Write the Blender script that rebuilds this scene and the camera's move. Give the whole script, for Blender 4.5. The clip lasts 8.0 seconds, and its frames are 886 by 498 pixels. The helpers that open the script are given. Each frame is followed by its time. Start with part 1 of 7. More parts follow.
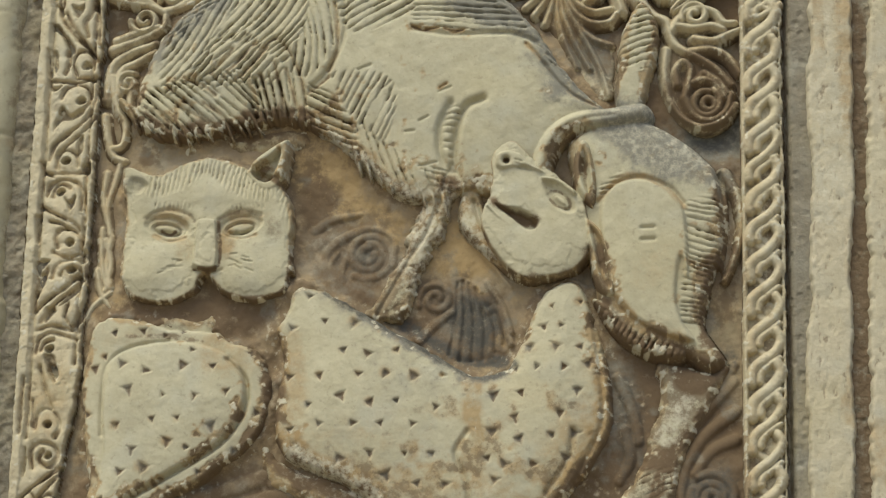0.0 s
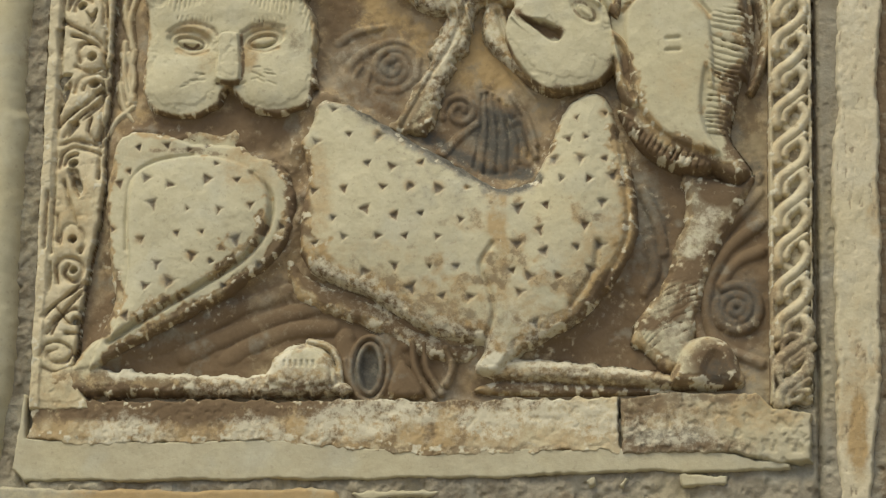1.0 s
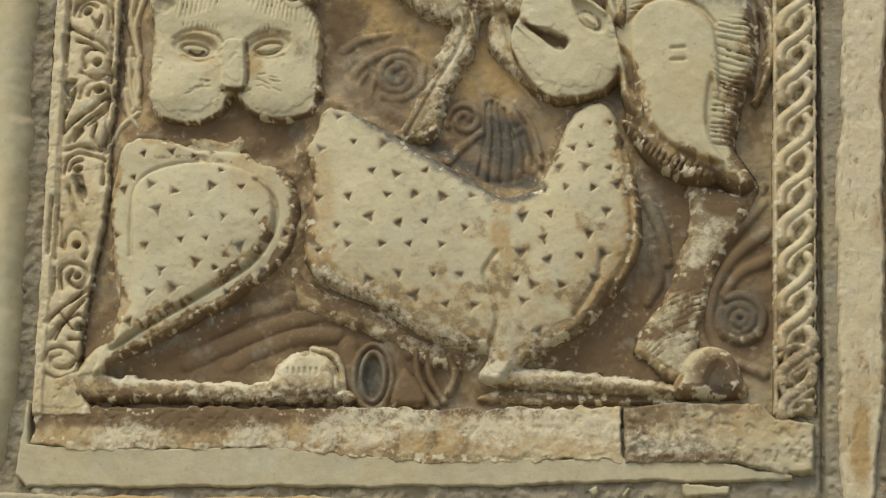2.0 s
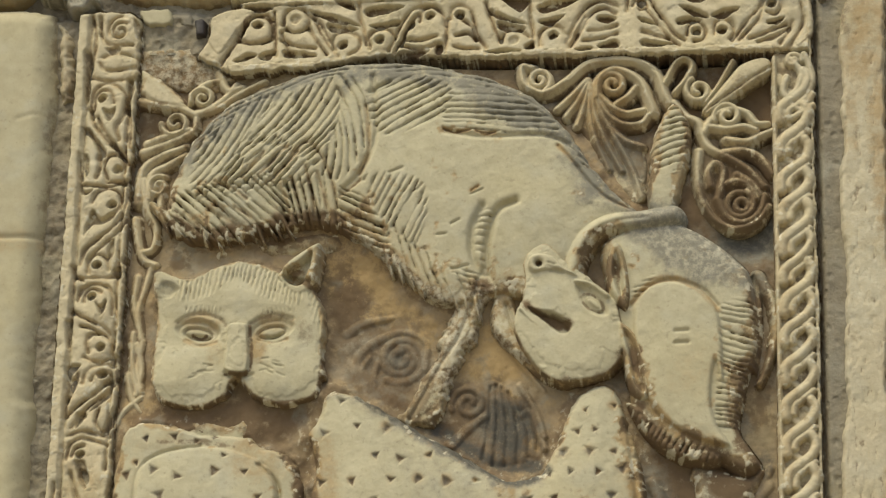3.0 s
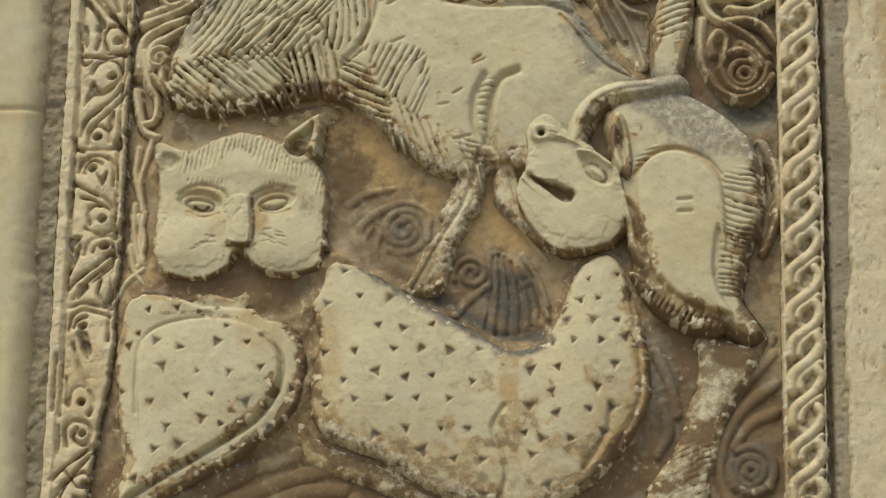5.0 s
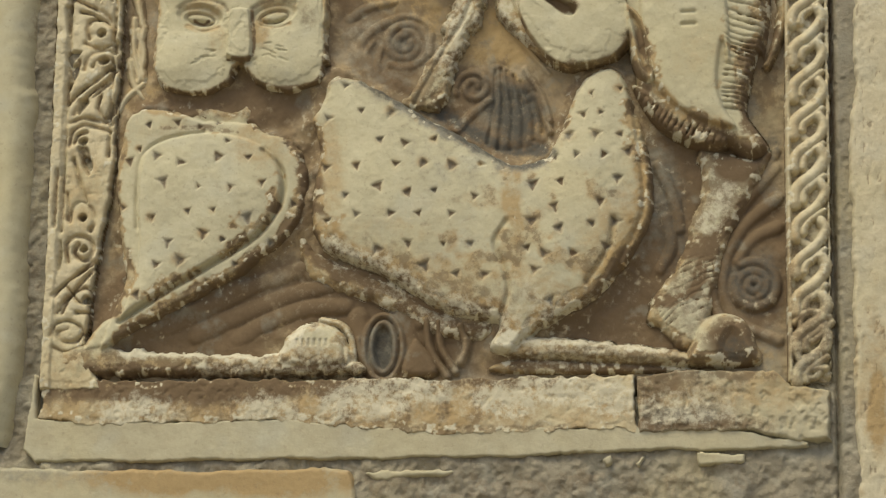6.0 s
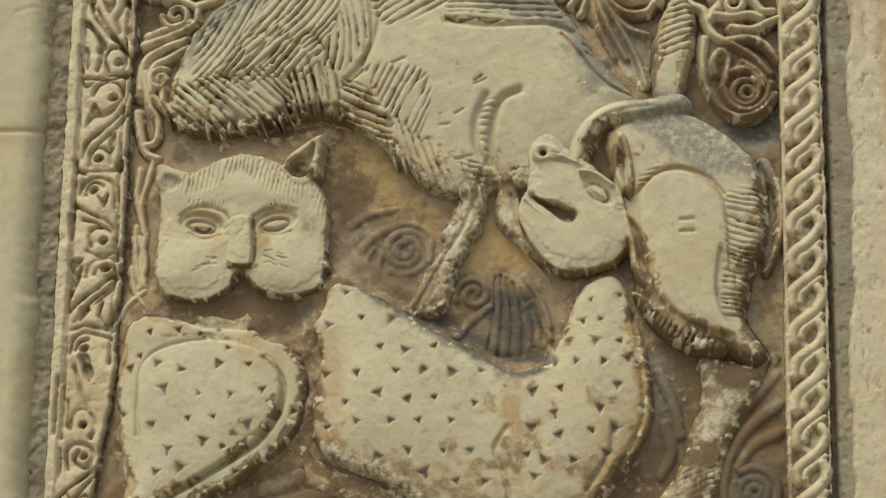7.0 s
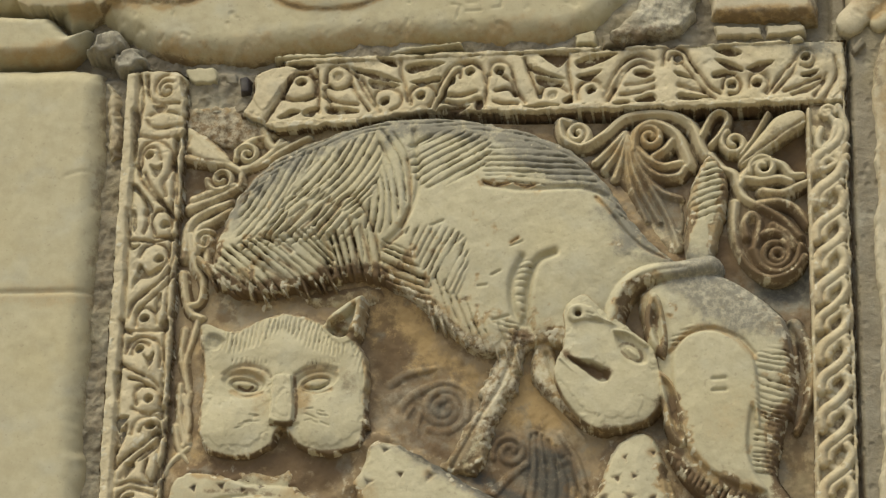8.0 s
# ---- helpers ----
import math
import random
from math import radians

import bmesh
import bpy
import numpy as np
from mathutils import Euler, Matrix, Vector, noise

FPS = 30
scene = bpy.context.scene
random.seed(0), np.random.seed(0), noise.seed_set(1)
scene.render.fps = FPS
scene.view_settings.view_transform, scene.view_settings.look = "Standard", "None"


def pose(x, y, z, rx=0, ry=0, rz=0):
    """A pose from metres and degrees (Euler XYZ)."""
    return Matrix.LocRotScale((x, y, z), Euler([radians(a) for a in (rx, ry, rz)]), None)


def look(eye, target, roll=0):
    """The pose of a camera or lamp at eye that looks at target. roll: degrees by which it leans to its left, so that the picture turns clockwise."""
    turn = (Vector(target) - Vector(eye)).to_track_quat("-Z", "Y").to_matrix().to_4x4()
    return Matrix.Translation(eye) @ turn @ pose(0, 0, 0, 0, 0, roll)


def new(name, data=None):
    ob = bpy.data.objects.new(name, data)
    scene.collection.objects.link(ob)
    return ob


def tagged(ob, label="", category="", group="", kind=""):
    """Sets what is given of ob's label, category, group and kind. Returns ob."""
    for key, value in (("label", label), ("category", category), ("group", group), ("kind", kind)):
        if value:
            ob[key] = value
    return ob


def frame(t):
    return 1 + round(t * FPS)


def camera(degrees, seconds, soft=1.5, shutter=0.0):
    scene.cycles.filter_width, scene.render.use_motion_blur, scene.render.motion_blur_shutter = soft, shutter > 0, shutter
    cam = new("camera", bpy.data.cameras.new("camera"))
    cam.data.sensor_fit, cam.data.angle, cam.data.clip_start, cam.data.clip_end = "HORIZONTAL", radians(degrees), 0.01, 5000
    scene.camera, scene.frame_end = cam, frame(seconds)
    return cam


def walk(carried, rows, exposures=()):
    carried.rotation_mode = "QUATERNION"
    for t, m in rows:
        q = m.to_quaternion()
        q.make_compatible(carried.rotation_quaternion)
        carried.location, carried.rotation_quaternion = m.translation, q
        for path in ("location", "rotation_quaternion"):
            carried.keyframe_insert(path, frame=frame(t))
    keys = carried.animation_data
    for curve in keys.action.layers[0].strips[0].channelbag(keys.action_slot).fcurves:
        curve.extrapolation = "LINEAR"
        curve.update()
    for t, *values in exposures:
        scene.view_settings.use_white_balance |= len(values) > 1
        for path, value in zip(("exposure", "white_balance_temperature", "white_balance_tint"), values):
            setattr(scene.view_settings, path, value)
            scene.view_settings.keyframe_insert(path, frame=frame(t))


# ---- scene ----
cam = camera(18.0, 8.0, soft=1.3)
PATH = [
    (0.00, 0.3798, -3.4813, 1.5814, 107.297, -1.125, 5.454),
    (0.50, 0.3781, -3.4770, 1.5849, 104.669, -1.053, 5.822),
    (1.00, 0.3759, -3.4748, 1.5900, 103.347, -0.929, 5.975),
    (1.20, 0.3756, -3.4755, 1.5907, 103.089, -1.002, 5.981),
    (1.48, 0.3750, -3.4768, 1.5935, 102.825, -1.121, 5.969),
    (1.76, 0.3739, -3.4787, 1.5991, 102.845, -1.237, 5.936),
    (2.04, 0.3728, -3.4802, 1.6049, 103.387, -1.299, 5.917),
    (2.30, 0.3723, -3.4802, 1.6080, 104.566, -1.263, 5.943),
    (2.50, 0.3722, -3.4786, 1.6099, 105.775, -1.190, 5.986),
    (3.00, 0.3693, -3.4731, 1.6178, 108.907, -1.091, 6.012),
    (3.50, 0.3651, -3.4636, 1.6123, 110.965, -1.006, 6.005),
    (4.00, 0.3634, -3.4578, 1.6000, 111.200, -1.000, 6.000),
    (4.50, 0.3593, -3.4535, 1.5859, 109.779, -0.914, 5.985),
    (5.00, 0.3587, -3.4537, 1.5845, 106.838, -0.867, 5.987),
    (5.20, 0.3592, -3.4549, 1.5841, 105.691, -0.836, 6.004),
    (5.48, 0.3608, -3.4525, 1.5864, 104.212, -0.796, 6.056),
    (5.76, 0.3640, -3.4462, 1.5918, 103.181, -0.764, 6.143),
    (6.04, 0.3672, -3.4401, 1.5972, 102.895, -0.748, 6.227),
    (6.30, 0.3690, -3.4380, 1.5995, 103.554, -0.750, 6.270),
    (6.50, 0.3701, -3.4393, 1.5999, 104.466, -0.760, 6.282),
    (7.00, 0.3780, -3.4460, 1.6048, 106.984, -0.740, 6.400),
    (7.50, 0.3873, -3.4879, 1.5931, 108.933, -0.831, 6.705),
    (8.00, 0.3951, -3.5250, 1.5758, 110.275, -1.100, 7.210),
]
walk(cam, [(t, pose(x, y, z, rx, ry, rz)) for t, x, y, z, rx, ry, rz in PATH],
     exposures=[(0.0, 0.0, 6000, 10), (0.5, 0.0, 6150, 10), (1.0, 0.0, 6300, 10), (2.5, 0.0, 6500, 10), (8.0, 0.0, 6500, 10)])

# ---- light ----
SUN_UP, SUN_SIDE = 58.0, 30.0      # degrees above the horizon; degrees to the viewer's left of the wall's normal
world = bpy.data.worlds.new("sky")
scene.world = world
world.use_nodes = True
wn = world.node_tree
sky = wn.nodes.new("ShaderNodeTexSky")
sky.sky_type = "NISHITA"
sky.sun_disc = False
sky.sun_elevation = radians(SUN_UP)
sky.sun_rotation = radians(180 + SUN_SIDE)
sky.dust_density = 4.0
wn.links.new(sky.outputs[0], wn.nodes["Background"].inputs[0])
wn.nodes["Background"].inputs[1].default_value = 0.183
sun = new("sun", bpy.data.lights.new("sun", "SUN"))
sun.data.energy = 1.58
sun.data.angle = radians(30)
sun.data.color = (1.0, 0.96, 0.635)
sun.matrix_world = look((-math.sin(radians(SUN_SIDE)) * 9, -math.cos(radians(SUN_SIDE)) * 9, 2.6 + 9 * math.tan(radians(SUN_UP))), (0, 0, 2.6))


# ---- materials ----
def stone(name, base, second, rough=0.9, grain=0.15, mottling=0.5, bump=0.22, pits=0.0):
    """Weathered stone: two base tones, grain, pitting, and the stains and painted shade that the meshes carry."""
    m = bpy.data.materials.new(name)
    m.use_nodes = True
    n, l = m.node_tree.nodes, m.node_tree.links
    b = n["Principled BSDF"]
    b.inputs["Roughness"].default_value = rough
    b.inputs["Specular IOR Level"].default_value = 0.25
    geo = n.new("ShaderNodeNewGeometry")

    def tex(scale, detail=5.0, rough_=0.6):
        t = n.new("ShaderNodeTexNoise")
        t.inputs["Scale"].default_value = scale
        t.inputs["Detail"].default_value = detail
        t.inputs["Roughness"].default_value = rough_
        l.new(geo.outputs["Position"], t.inputs["Vector"])
        return t.outputs["Fac"]

    def ramp(fac, lo, hi):
        r = n.new("ShaderNodeMapRange")
        r.inputs["From Min"].default_value = lo
        r.inputs["From Max"].default_value = hi
        l.new(fac, r.inputs["Value"])
        return r.outputs["Result"]

    def mix(fac, a, c, mode="MIX"):
        x = n.new("ShaderNodeMix")
        x.data_type = "RGBA"
        x.blend_type = mode
        if isinstance(fac, float):
            x.inputs["Factor"].default_value = fac
        else:
            l.new(fac, x.inputs["Factor"])
        for s, v in ((x.inputs["A"], a), (x.inputs["B"], c)):
            if isinstance(v, tuple):
                s.default_value = (*v, 1)
            else:
                l.new(v, s)
        return x.outputs["Result"]

    def mul(a, c):
        x = n.new("ShaderNodeMath")
        x.operation = "MULTIPLY"
        x.use_clamp = True
        l.new(a, x.inputs[0])
        if isinstance(c, float):
            x.inputs[1].default_value = c
        else:
            l.new(c, x.inputs[1])
        return x.outputs[0]

    col = mix(mul(ramp(tex(11.0), 0.35, 0.7), mottling), base, second)
    col = mix(mul(ramp(tex(19.0, 3.0, 0.5), 0.52, 0.68), 0.3), col, (0.41, 0.41, 0.33))      # faint grey-blue film
    col = mix(mul(ramp(tex(7.0, 3.0, 0.5), 0.5, 0.68), 0.35), col, (0.47, 0.41, 0.23))      # faint yellow bloom
    for attr, tone, sc, lo, hi in (("ochre", (0.36, 0.258, 0.122), 48.0, 1.6, 2.3), ("brown", (0.155, 0.107, 0.058), 60.0, 1.75, 2.15),
                                   ("grey", (0.235, 0.222, 0.168), 75.0, 1.6, 2.35), ("near_black", (0.085, 0.08, 0.064), 90.0, 1.55, 2.3), ("white", (0.56, 0.52, 0.375), 110.0, 1.8, 2.25)):
        a = n.new("ShaderNodeAttribute")
        a.attribute_name = attr
        edge = n.new("ShaderNodeMath")
        edge.operation = "MULTIPLY_ADD"
        edge.inputs[1].default_value = 3.0
        l.new(tex(sc, 9.0, 0.72), edge.inputs[0])
        l.new(a.outputs["Fac"], edge.inputs[2])
        full = n.new("ShaderNodeMath")
        full.operation = "MULTIPLY"
        full.inputs[1].default_value = 1.25
        full.use_clamp = True
        l.new(a.outputs["Fac"], full.inputs[0])
        col = mix(mul(ramp(edge.outputs[0], lo, hi), full.outputs[0]), col, tone)
    col = mix(0.32, col, mix(ramp(tex(48.0, 4.0, 0.6), 0.36, 0.64), (0.70, 0.67, 0.62), (1.0, 1.0, 1.0)), "MULTIPLY")
    speck = ramp(tex(150.0, 3.0, 0.55), 0.62, 0.70)
    col = mix(mul(speck, 0.22), col, (0.16, 0.125, 0.08))
    fine = ramp(tex(260.0, 4.0, 0.7), 0.3, 0.7)
    col = mix(grain, col, mix(fine, (0.45, 0.43, 0.40), (1.0, 1.0, 1.0)), "MULTIPLY")
    l.new(col, b.inputs["Base Color"])
    bm_ = n.new("ShaderNodeBump")
    bm_.inputs["Strength"].default_value = bump
    bm_.inputs["Distance"].default_value = 0.004
    l.new(tex(120.0, 6.0, 0.65), bm_.inputs["Height"])
    last = bm_
    if pits:
        v = n.new("ShaderNodeTexVoronoi")
        v.inputs["Scale"].default_value = 55.0
        l.new(geo.outputs["Position"], v.inputs["Vector"])
        b2 = n.new("ShaderNodeBump")
        b2.inputs["Strength"].default_value = pits
        b2.inputs["Distance"].default_value = 0.006
        l.new(ramp(v.outputs["Distance"], 0.0, 0.35), b2.inputs["Height"])
        l.new(bm_.outputs[0], b2.inputs["Normal"])
        last = b2
    l.new(last.outputs[0], b.inputs["Normal"])
    return m


CARVED = stone("carved_limestone", (0.505, 0.462, 0.302), (0.43, 0.395, 0.262), mottling=0.8)
GROUND = stone("recessed_ground", (0.315, 0.245, 0.148), (0.23, 0.178, 0.108), mottling=0.8)
BORDER = stone("border_limestone", (0.545, 0.482, 0.315), (0.49, 0.415, 0.258), mottling=0.6)
ASHLAR = stone("smooth_ashlar", (0.455, 0.415, 0.27), (0.425, 0.37, 0.225), grain=0.1, bump=0.12)
CHALKY = stone("chalky_ashlar", (0.525, 0.472, 0.325), (0.475, 0.40, 0.25), grain=0.22, bump=0.4)
MORTAR = stone("grey_mortar", (0.29, 0.258, 0.182), (0.20, 0.172, 0.118), grain=0.25, bump=0.8, pits=0.6, mottling=0.9)
FILLET = stone("pale_mortar", (0.435, 0.395, 0.262), (0.38, 0.332, 0.21), bump=0.3)
LUMP = stone("old_plaster", (0.37, 0.345, 0.262), (0.275, 0.252, 0.188), grain=0.25, bump=0.8, pits=0.5, mottling=0.9)
PAVING = stone("paving_stone", (0.32, 0.29, 0.23), (0.25, 0.23, 0.19), bump=0.3)
IRON = stone("rusty_iron", (0.035, 0.03, 0.03), (0.05, 0.04, 0.035), rough=0.6)

# ---- carving tools: relief as a height over the wall's face, all in centimetres ----
DEPTH = 0.7           # how far the carving stands out
LEFT, FOOT = -0.533, 2.12      # the panel's lower left corner on the wall, metres
_lat = np.random.RandomState(5).rand(24, 128, 128)


def nz(u, v, size, seed=0, octaves=3):
    """Smooth noise of about -1 to 1 with features of that many centimetres."""
    out, amp, tot = 0.0, 1.0, 0.0
    for k in range(octaves):
        t = _lat[(seed + k) % 24]
        x, y = u / size + 37.3 * seed, v / size + 11.7 * seed
        xi, yi = np.floor(x).astype(int), np.floor(y).astype(int)
        fx, fy = x - xi, y - yi
        fx, fy = fx * fx * (3 - 2 * fx), fy * fy * (3 - 2 * fy)
        a, b = t[yi % 128, xi % 128], t[yi % 128, (xi + 1) % 128]
        c, d = t[(yi + 1) % 128, xi % 128], t[(yi + 1) % 128, (xi + 1) % 128]
        out = out + amp * (a + (b - a) * fx + (c - a) * fy + (a - b - c + d) * fx * fy)
        tot += amp
        amp, size = amp * 0.5, size * 0.5
    return 2 * out / tot - 1


def curve(pts, closed=False, per=4):
    """A smooth line through the points."""
    p = np.array(pts, float)
    if len(p) < 3:
        return p
    q = np.vstack([p[-1], p, p[:2]]) if closed else np.vstack([2 * p[0] - p[1], p, 2 * p[-1] - p[-2]])
    out = []
    for i in range(len(p) if closed else len(p) - 1):
        a, b, c, d = q[i:i + 4]
        for s in np.arange(per) / per:
            out.append(0.5 * (2 * b + (c - a) * s + (2 * a - 5 * b + 4 * c - d) * s ** 2 + (3 * b - a - 3 * c + d) * s ** 3))
    if not closed:
        out.append(p[-1])
    return np.array(out)


def spiral(c, r, turns=1.4, start=0.0, sense=1, inner=0.25):
    """A line that winds in from radius r round c; start in degrees."""
    n = int(14 * turns) + 4
    k = np.linspace(0, 1, n)
    a = radians(start) + sense * k * turns * 2 * math.pi
    rr = r * (1 - (1 - inner) * k)
    return np.stack([c[0] + rr * np.cos(a), c[1] + rr * np.sin(a)], 1)


def oval(c, rx, ry, turn=0, n=20):
    a = np.linspace(0, 2 * math.pi, n, endpoint=False)
    x, y, t = rx * np.cos(a), ry * np.sin(a), radians(turn)
    return np.stack([c[0] + x * math.cos(t) - y * math.sin(t), c[1] + x * math.sin(t) + y * math.cos(t)], 1)


class Relief:
    def __init__(self, u0, v0, u1, v1, step=0.15, floor=-7.0):
        self.u0, self.v0, self.step, self.floor = u0, v0, step, floor
        self.nu, self.nv = int((u1 - u0) / step) + 1, int((v1 - v0) / step) + 1
        self.U, self.V = np.meshgrid(u0 + step * np.arange(self.nu), v0 + step * np.arange(self.nv))
        self.H = np.full(self.U.shape, floor)
        self.sharp = False      # cords are cut to a crest instead of rounded
        self.stain = {k: np.zeros(self.U.shape) for k in ("ochre", "brown", "grey", "near_black", "white")}

    def win(self, p, pad):
        a = np.clip(((p.min(0) - pad - (self.u0, self.v0)) / self.step).astype(int), 0, None)
        b = ((p.max(0) + pad - (self.u0, self.v0)) / self.step).astype(int) + 2
        return np.s_[a[1]:max(b[1], 0), a[0]:max(b[0], 0)]

    def line_distance(self, p, w, closed=False):
        u, v = self.U[w], self.V[w]
        best = np.full(u.shape, 1e9)
        q = np.vstack([p, p[:1]]) if closed else p
        for (ax, ay), (bx, by) in zip(q[:-1], q[1:]):
            dx, dy = bx - ax, by - ay
            s = np.clip(((u - ax) * dx + (v - ay) * dy) / (dx * dx + dy * dy + 1e-12), 0, 1)
            best = np.minimum(best, (u - ax - s * dx) ** 2 + (v - ay - s * dy) ** 2)
        return np.sqrt(best)

    def inside(self, pts, pad=0.3, smooth=True, rough=0.0, size=1.5):
        """Window and signed distance (positive inside) of a closed outline."""
        p = curve(pts, True) if smooth else np.array(pts, float)
        w = self.win(p, pad)
        d = self.line_distance(p, w, True)
        u, v = self.U[w], self.V[w]
        odd = np.zeros(u.shape, bool)
        q = np.vstack([p, p[:1]])
        for (ax, ay), (bx, by) in zip(q[:-1], q[1:]):
            if ay != by:
                odd ^= ((ay > v) != (by > v)) & (u < (bx - ax) * (v - ay) / (by - ay) + ax)
        d = np.where(odd, d, -d)
        if rough:
            d = d + rough * nz(u, v, size, 3) + 0.5 * rough * nz(u, v, 0.8, 7, 2)
        return w, d

    def dome(self, pts, lo, hi, edge, rise=0.0, span=8.0, smooth=True, rough=0.0, blend=0.0, size=1.5):
        """Raise a closed form: steep rounded flank of that width from lo to hi, then a gentle swell."""
        w, d = self.inside(pts, 0.3, smooth, rough, size)
        e = np.clip(d / edge, 0, 1)
        h = lo + (hi - lo) * np.sqrt(1 - (1 - e) ** 2)
        if rise:
            s = np.clip(d / span, 0, 1)
            h = h + rise * np.sqrt(1 - (1 - s) ** 2)
        h = np.where(d > 0, h, self.floor)
        if blend:
            x = np.clip(0.5 + (h - self.H[w]) / (2 * blend), 0, 1)
            self.H[w] = np.where(d > 0, self.H[w] * (1 - x) + h * x + blend * x * (1 - x), self.H[w])
        else:
            self.H[w] = np.maximum(self.H[w], h)
        return self

    def ridge(self, pts, width, hi, lo, closed=False, split=0.0, smooth=True, taper=0.0):
        """A rounded cord along a line; split cuts a groove along its crown; taper thins it towards its end."""
        p = curve(pts, closed) if smooth else np.array(pts, float)
        if self.sharp:
            width = width * 1.35
        w = self.win(p, width + (3.0 if self.sharp else 0.1))
        d = self.line_distance(p, w, closed)
        if taper:
            k = np.hypot(self.U[w] - p[0][0], self.V[w] - p[0][1]) / max(np.hypot(*(p[-1] - p[0])), 0.1)
            width = width * (1 - taper * np.clip(k, 0, 1))
        e = d / width
        bow = np.clip(1.12 * (1 - e), 0, 1) ** 0.8 if self.sharp else np.sqrt(np.clip(1 - e * e, 0, 1))
        h = lo + (hi - lo) * bow
        if split:
            h = h - split * np.exp(-(e / 0.22) ** 2)
        self.H[w] = np.maximum(self.H[w], np.where(e < 1, h, self.floor))
        return self

    def groove(self, pts, width, depth, closed=False, smooth=True):
        p = curve(pts, closed) if smooth else np.array(pts, float)
        w = self.win(p, width * 2.2)
        self.H[w] -= 1.5 * depth * np.exp(-(self.line_distance(p, w, closed) / width) ** 2)
        return self

    def slit(self, pts, width=0.24, depth=1.0, dirt_shade=0.47):
        """A hand-cut line of uneven depth, dark with old grime and painted shade."""
        p = curve(pts)
        w = self.win(p, width * 5)
        u, v = self.U[w], self.V[w]
        k = 0.85 + 0.6 * nz(u, v, 2.2, 8, 2)
        f = np.exp(-((self.line_distance(p, w) + 0.12 * nz(u, v, 0.8, 3, 2) + 0.1 * nz(u, v, 3.0, 14, 2)) / (width * (1 + 0.35 * nz(u, v, 3.0, 13, 2)))) ** 2)
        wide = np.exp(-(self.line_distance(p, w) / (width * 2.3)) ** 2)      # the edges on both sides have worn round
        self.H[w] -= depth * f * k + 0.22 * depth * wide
        self.stain["brown"][w] = np.maximum(self.stain["brown"][w], np.clip(dirt_shade * f * k * 1.3, 0, 1))
        self.stain["ochre"][w] = np.maximum(self.stain["ochre"][w], 1.1 * dirt_shade * wide)
        return self

    def pocket(self, pts, depth=1.4, edge=0.42, dirt_shade=0.56):
        """A pocket sunk between the leaves, with a ragged rim."""
        w, d = self.inside(pts, 0.5, True, 0.14, 0.9)
        k = np.clip((d + 0.12) / edge, 0, 1)
        k = k * k * (3 - 2 * k)
        self.H[w] -= depth * k
        self.stain["brown"][w] = np.maximum(self.stain["brown"][w], dirt_shade * k * (0.9 + 0.25 * nz(self.U[w], self.V[w], 1.5, 5, 2)))
        return self

    def eye(self, c, r=0.62, depth=2.0):
        """A drilled eye."""
        return self.pocket(oval(c, r, r * 0.85, 20, 10), depth, 0.4)

    def skirt(self, pts, reach, amount, dirt_shade=0.6, bare=0.0):
        """Stone left standing round the foot of a form, ragged and dirty."""
        w, d = self.inside(pts, 6 * reach)
        u, v = self.U[w], self.V[w]
        f = np.exp(np.minimum(d + 0.5 * nz(u, v, 2.5, 7), 0) / reach)
        self.H[w] = np.maximum(self.H[w], self.H[w] + amount * f * (0.9 + 0.6 * nz(u, v, 3.0, 10)))
        k = f + 0.4 * nz(u, v, 1.8, 12, 4)
        self.stain["brown"][w] = np.maximum(self.stain["brown"][w], dirt_shade * np.clip((k - 0.35) / 0.3, 0, 1))
        self.stain["ochre"][w] = np.maximum(self.stain["ochre"][w], 0.8 * dirt_shade * np.clip((k - 0.1) / 0.3, 0, 1))
        if bare:
            self.stain["white"][w] = np.maximum(self.stain["white"][w], bare * np.clip((nz(u, v, 0.6, 17, 3) - 0.25) / 0.12, 0, 1) * np.clip((f - 0.2) / 0.3, 0, 1))
        return self

    def sink(self, pts, depth, edge, smooth=True):
        """A hollow with a closed outline."""
        w, d = self.inside(pts, 0.3, smooth)
        self.H[w] -= depth * np.clip(d / edge, 0, 1)
        return self

    def swell(self, c, ru, rv, amount):
        """A soft bump or hollow."""
        p = np.array([[c[0] - 2 * ru, c[1] - 2 * rv], [c[0] + 2 * ru, c[1] + 2 * rv]])
        w = self.win(p, 0)
        self.H[w] += amount * np.exp(-((self.U[w] - c[0]) / ru) ** 2 - ((self.V[w] - c[1]) / rv) ** 2)
        return self

    def hatch(self, pts, spacing, depth, angle=None, centre=None, broken=0.5, wobble=0.4, seed=1, dirt_shade=0.45):
        """Combed strokes: along that angle (degrees), or as arcs round a centre."""
        w, d = self.inside(pts, 0.2)
        u, v = self.U[w], self.V[w]
        if centre is None:
            a = radians(angle)
            s, along = -u * math.sin(a) + v * math.cos(a), u * math.cos(a) + v * math.sin(a)
        else:
            s = np.hypot(u - centre[0], v - centre[1])
            along = np.arctan2(v - centre[1], u - centre[0]) * s.mean()
        s = s + wobble * 1.4 * nz(u, v, 8.0, seed, 1) + wobble * 0.2 * nz(u, v, 1.6, seed + 4, 2)
        s = s + 0.5 * spacing * nz(s, along * 0.12, 2.4, seed + 10, 1)      # wide and narrow locks
        lane = np.floor(s / spacing)
        off = np.abs(s / spacing - lane - 0.5)                # 0 on a lock's crown, 0.5 in the cut
        within = np.clip(d / 0.6, 0, 1)
        run = nz(along + 7.7 * lane, lane * 3.1, 2.6, seed + 2, 2)
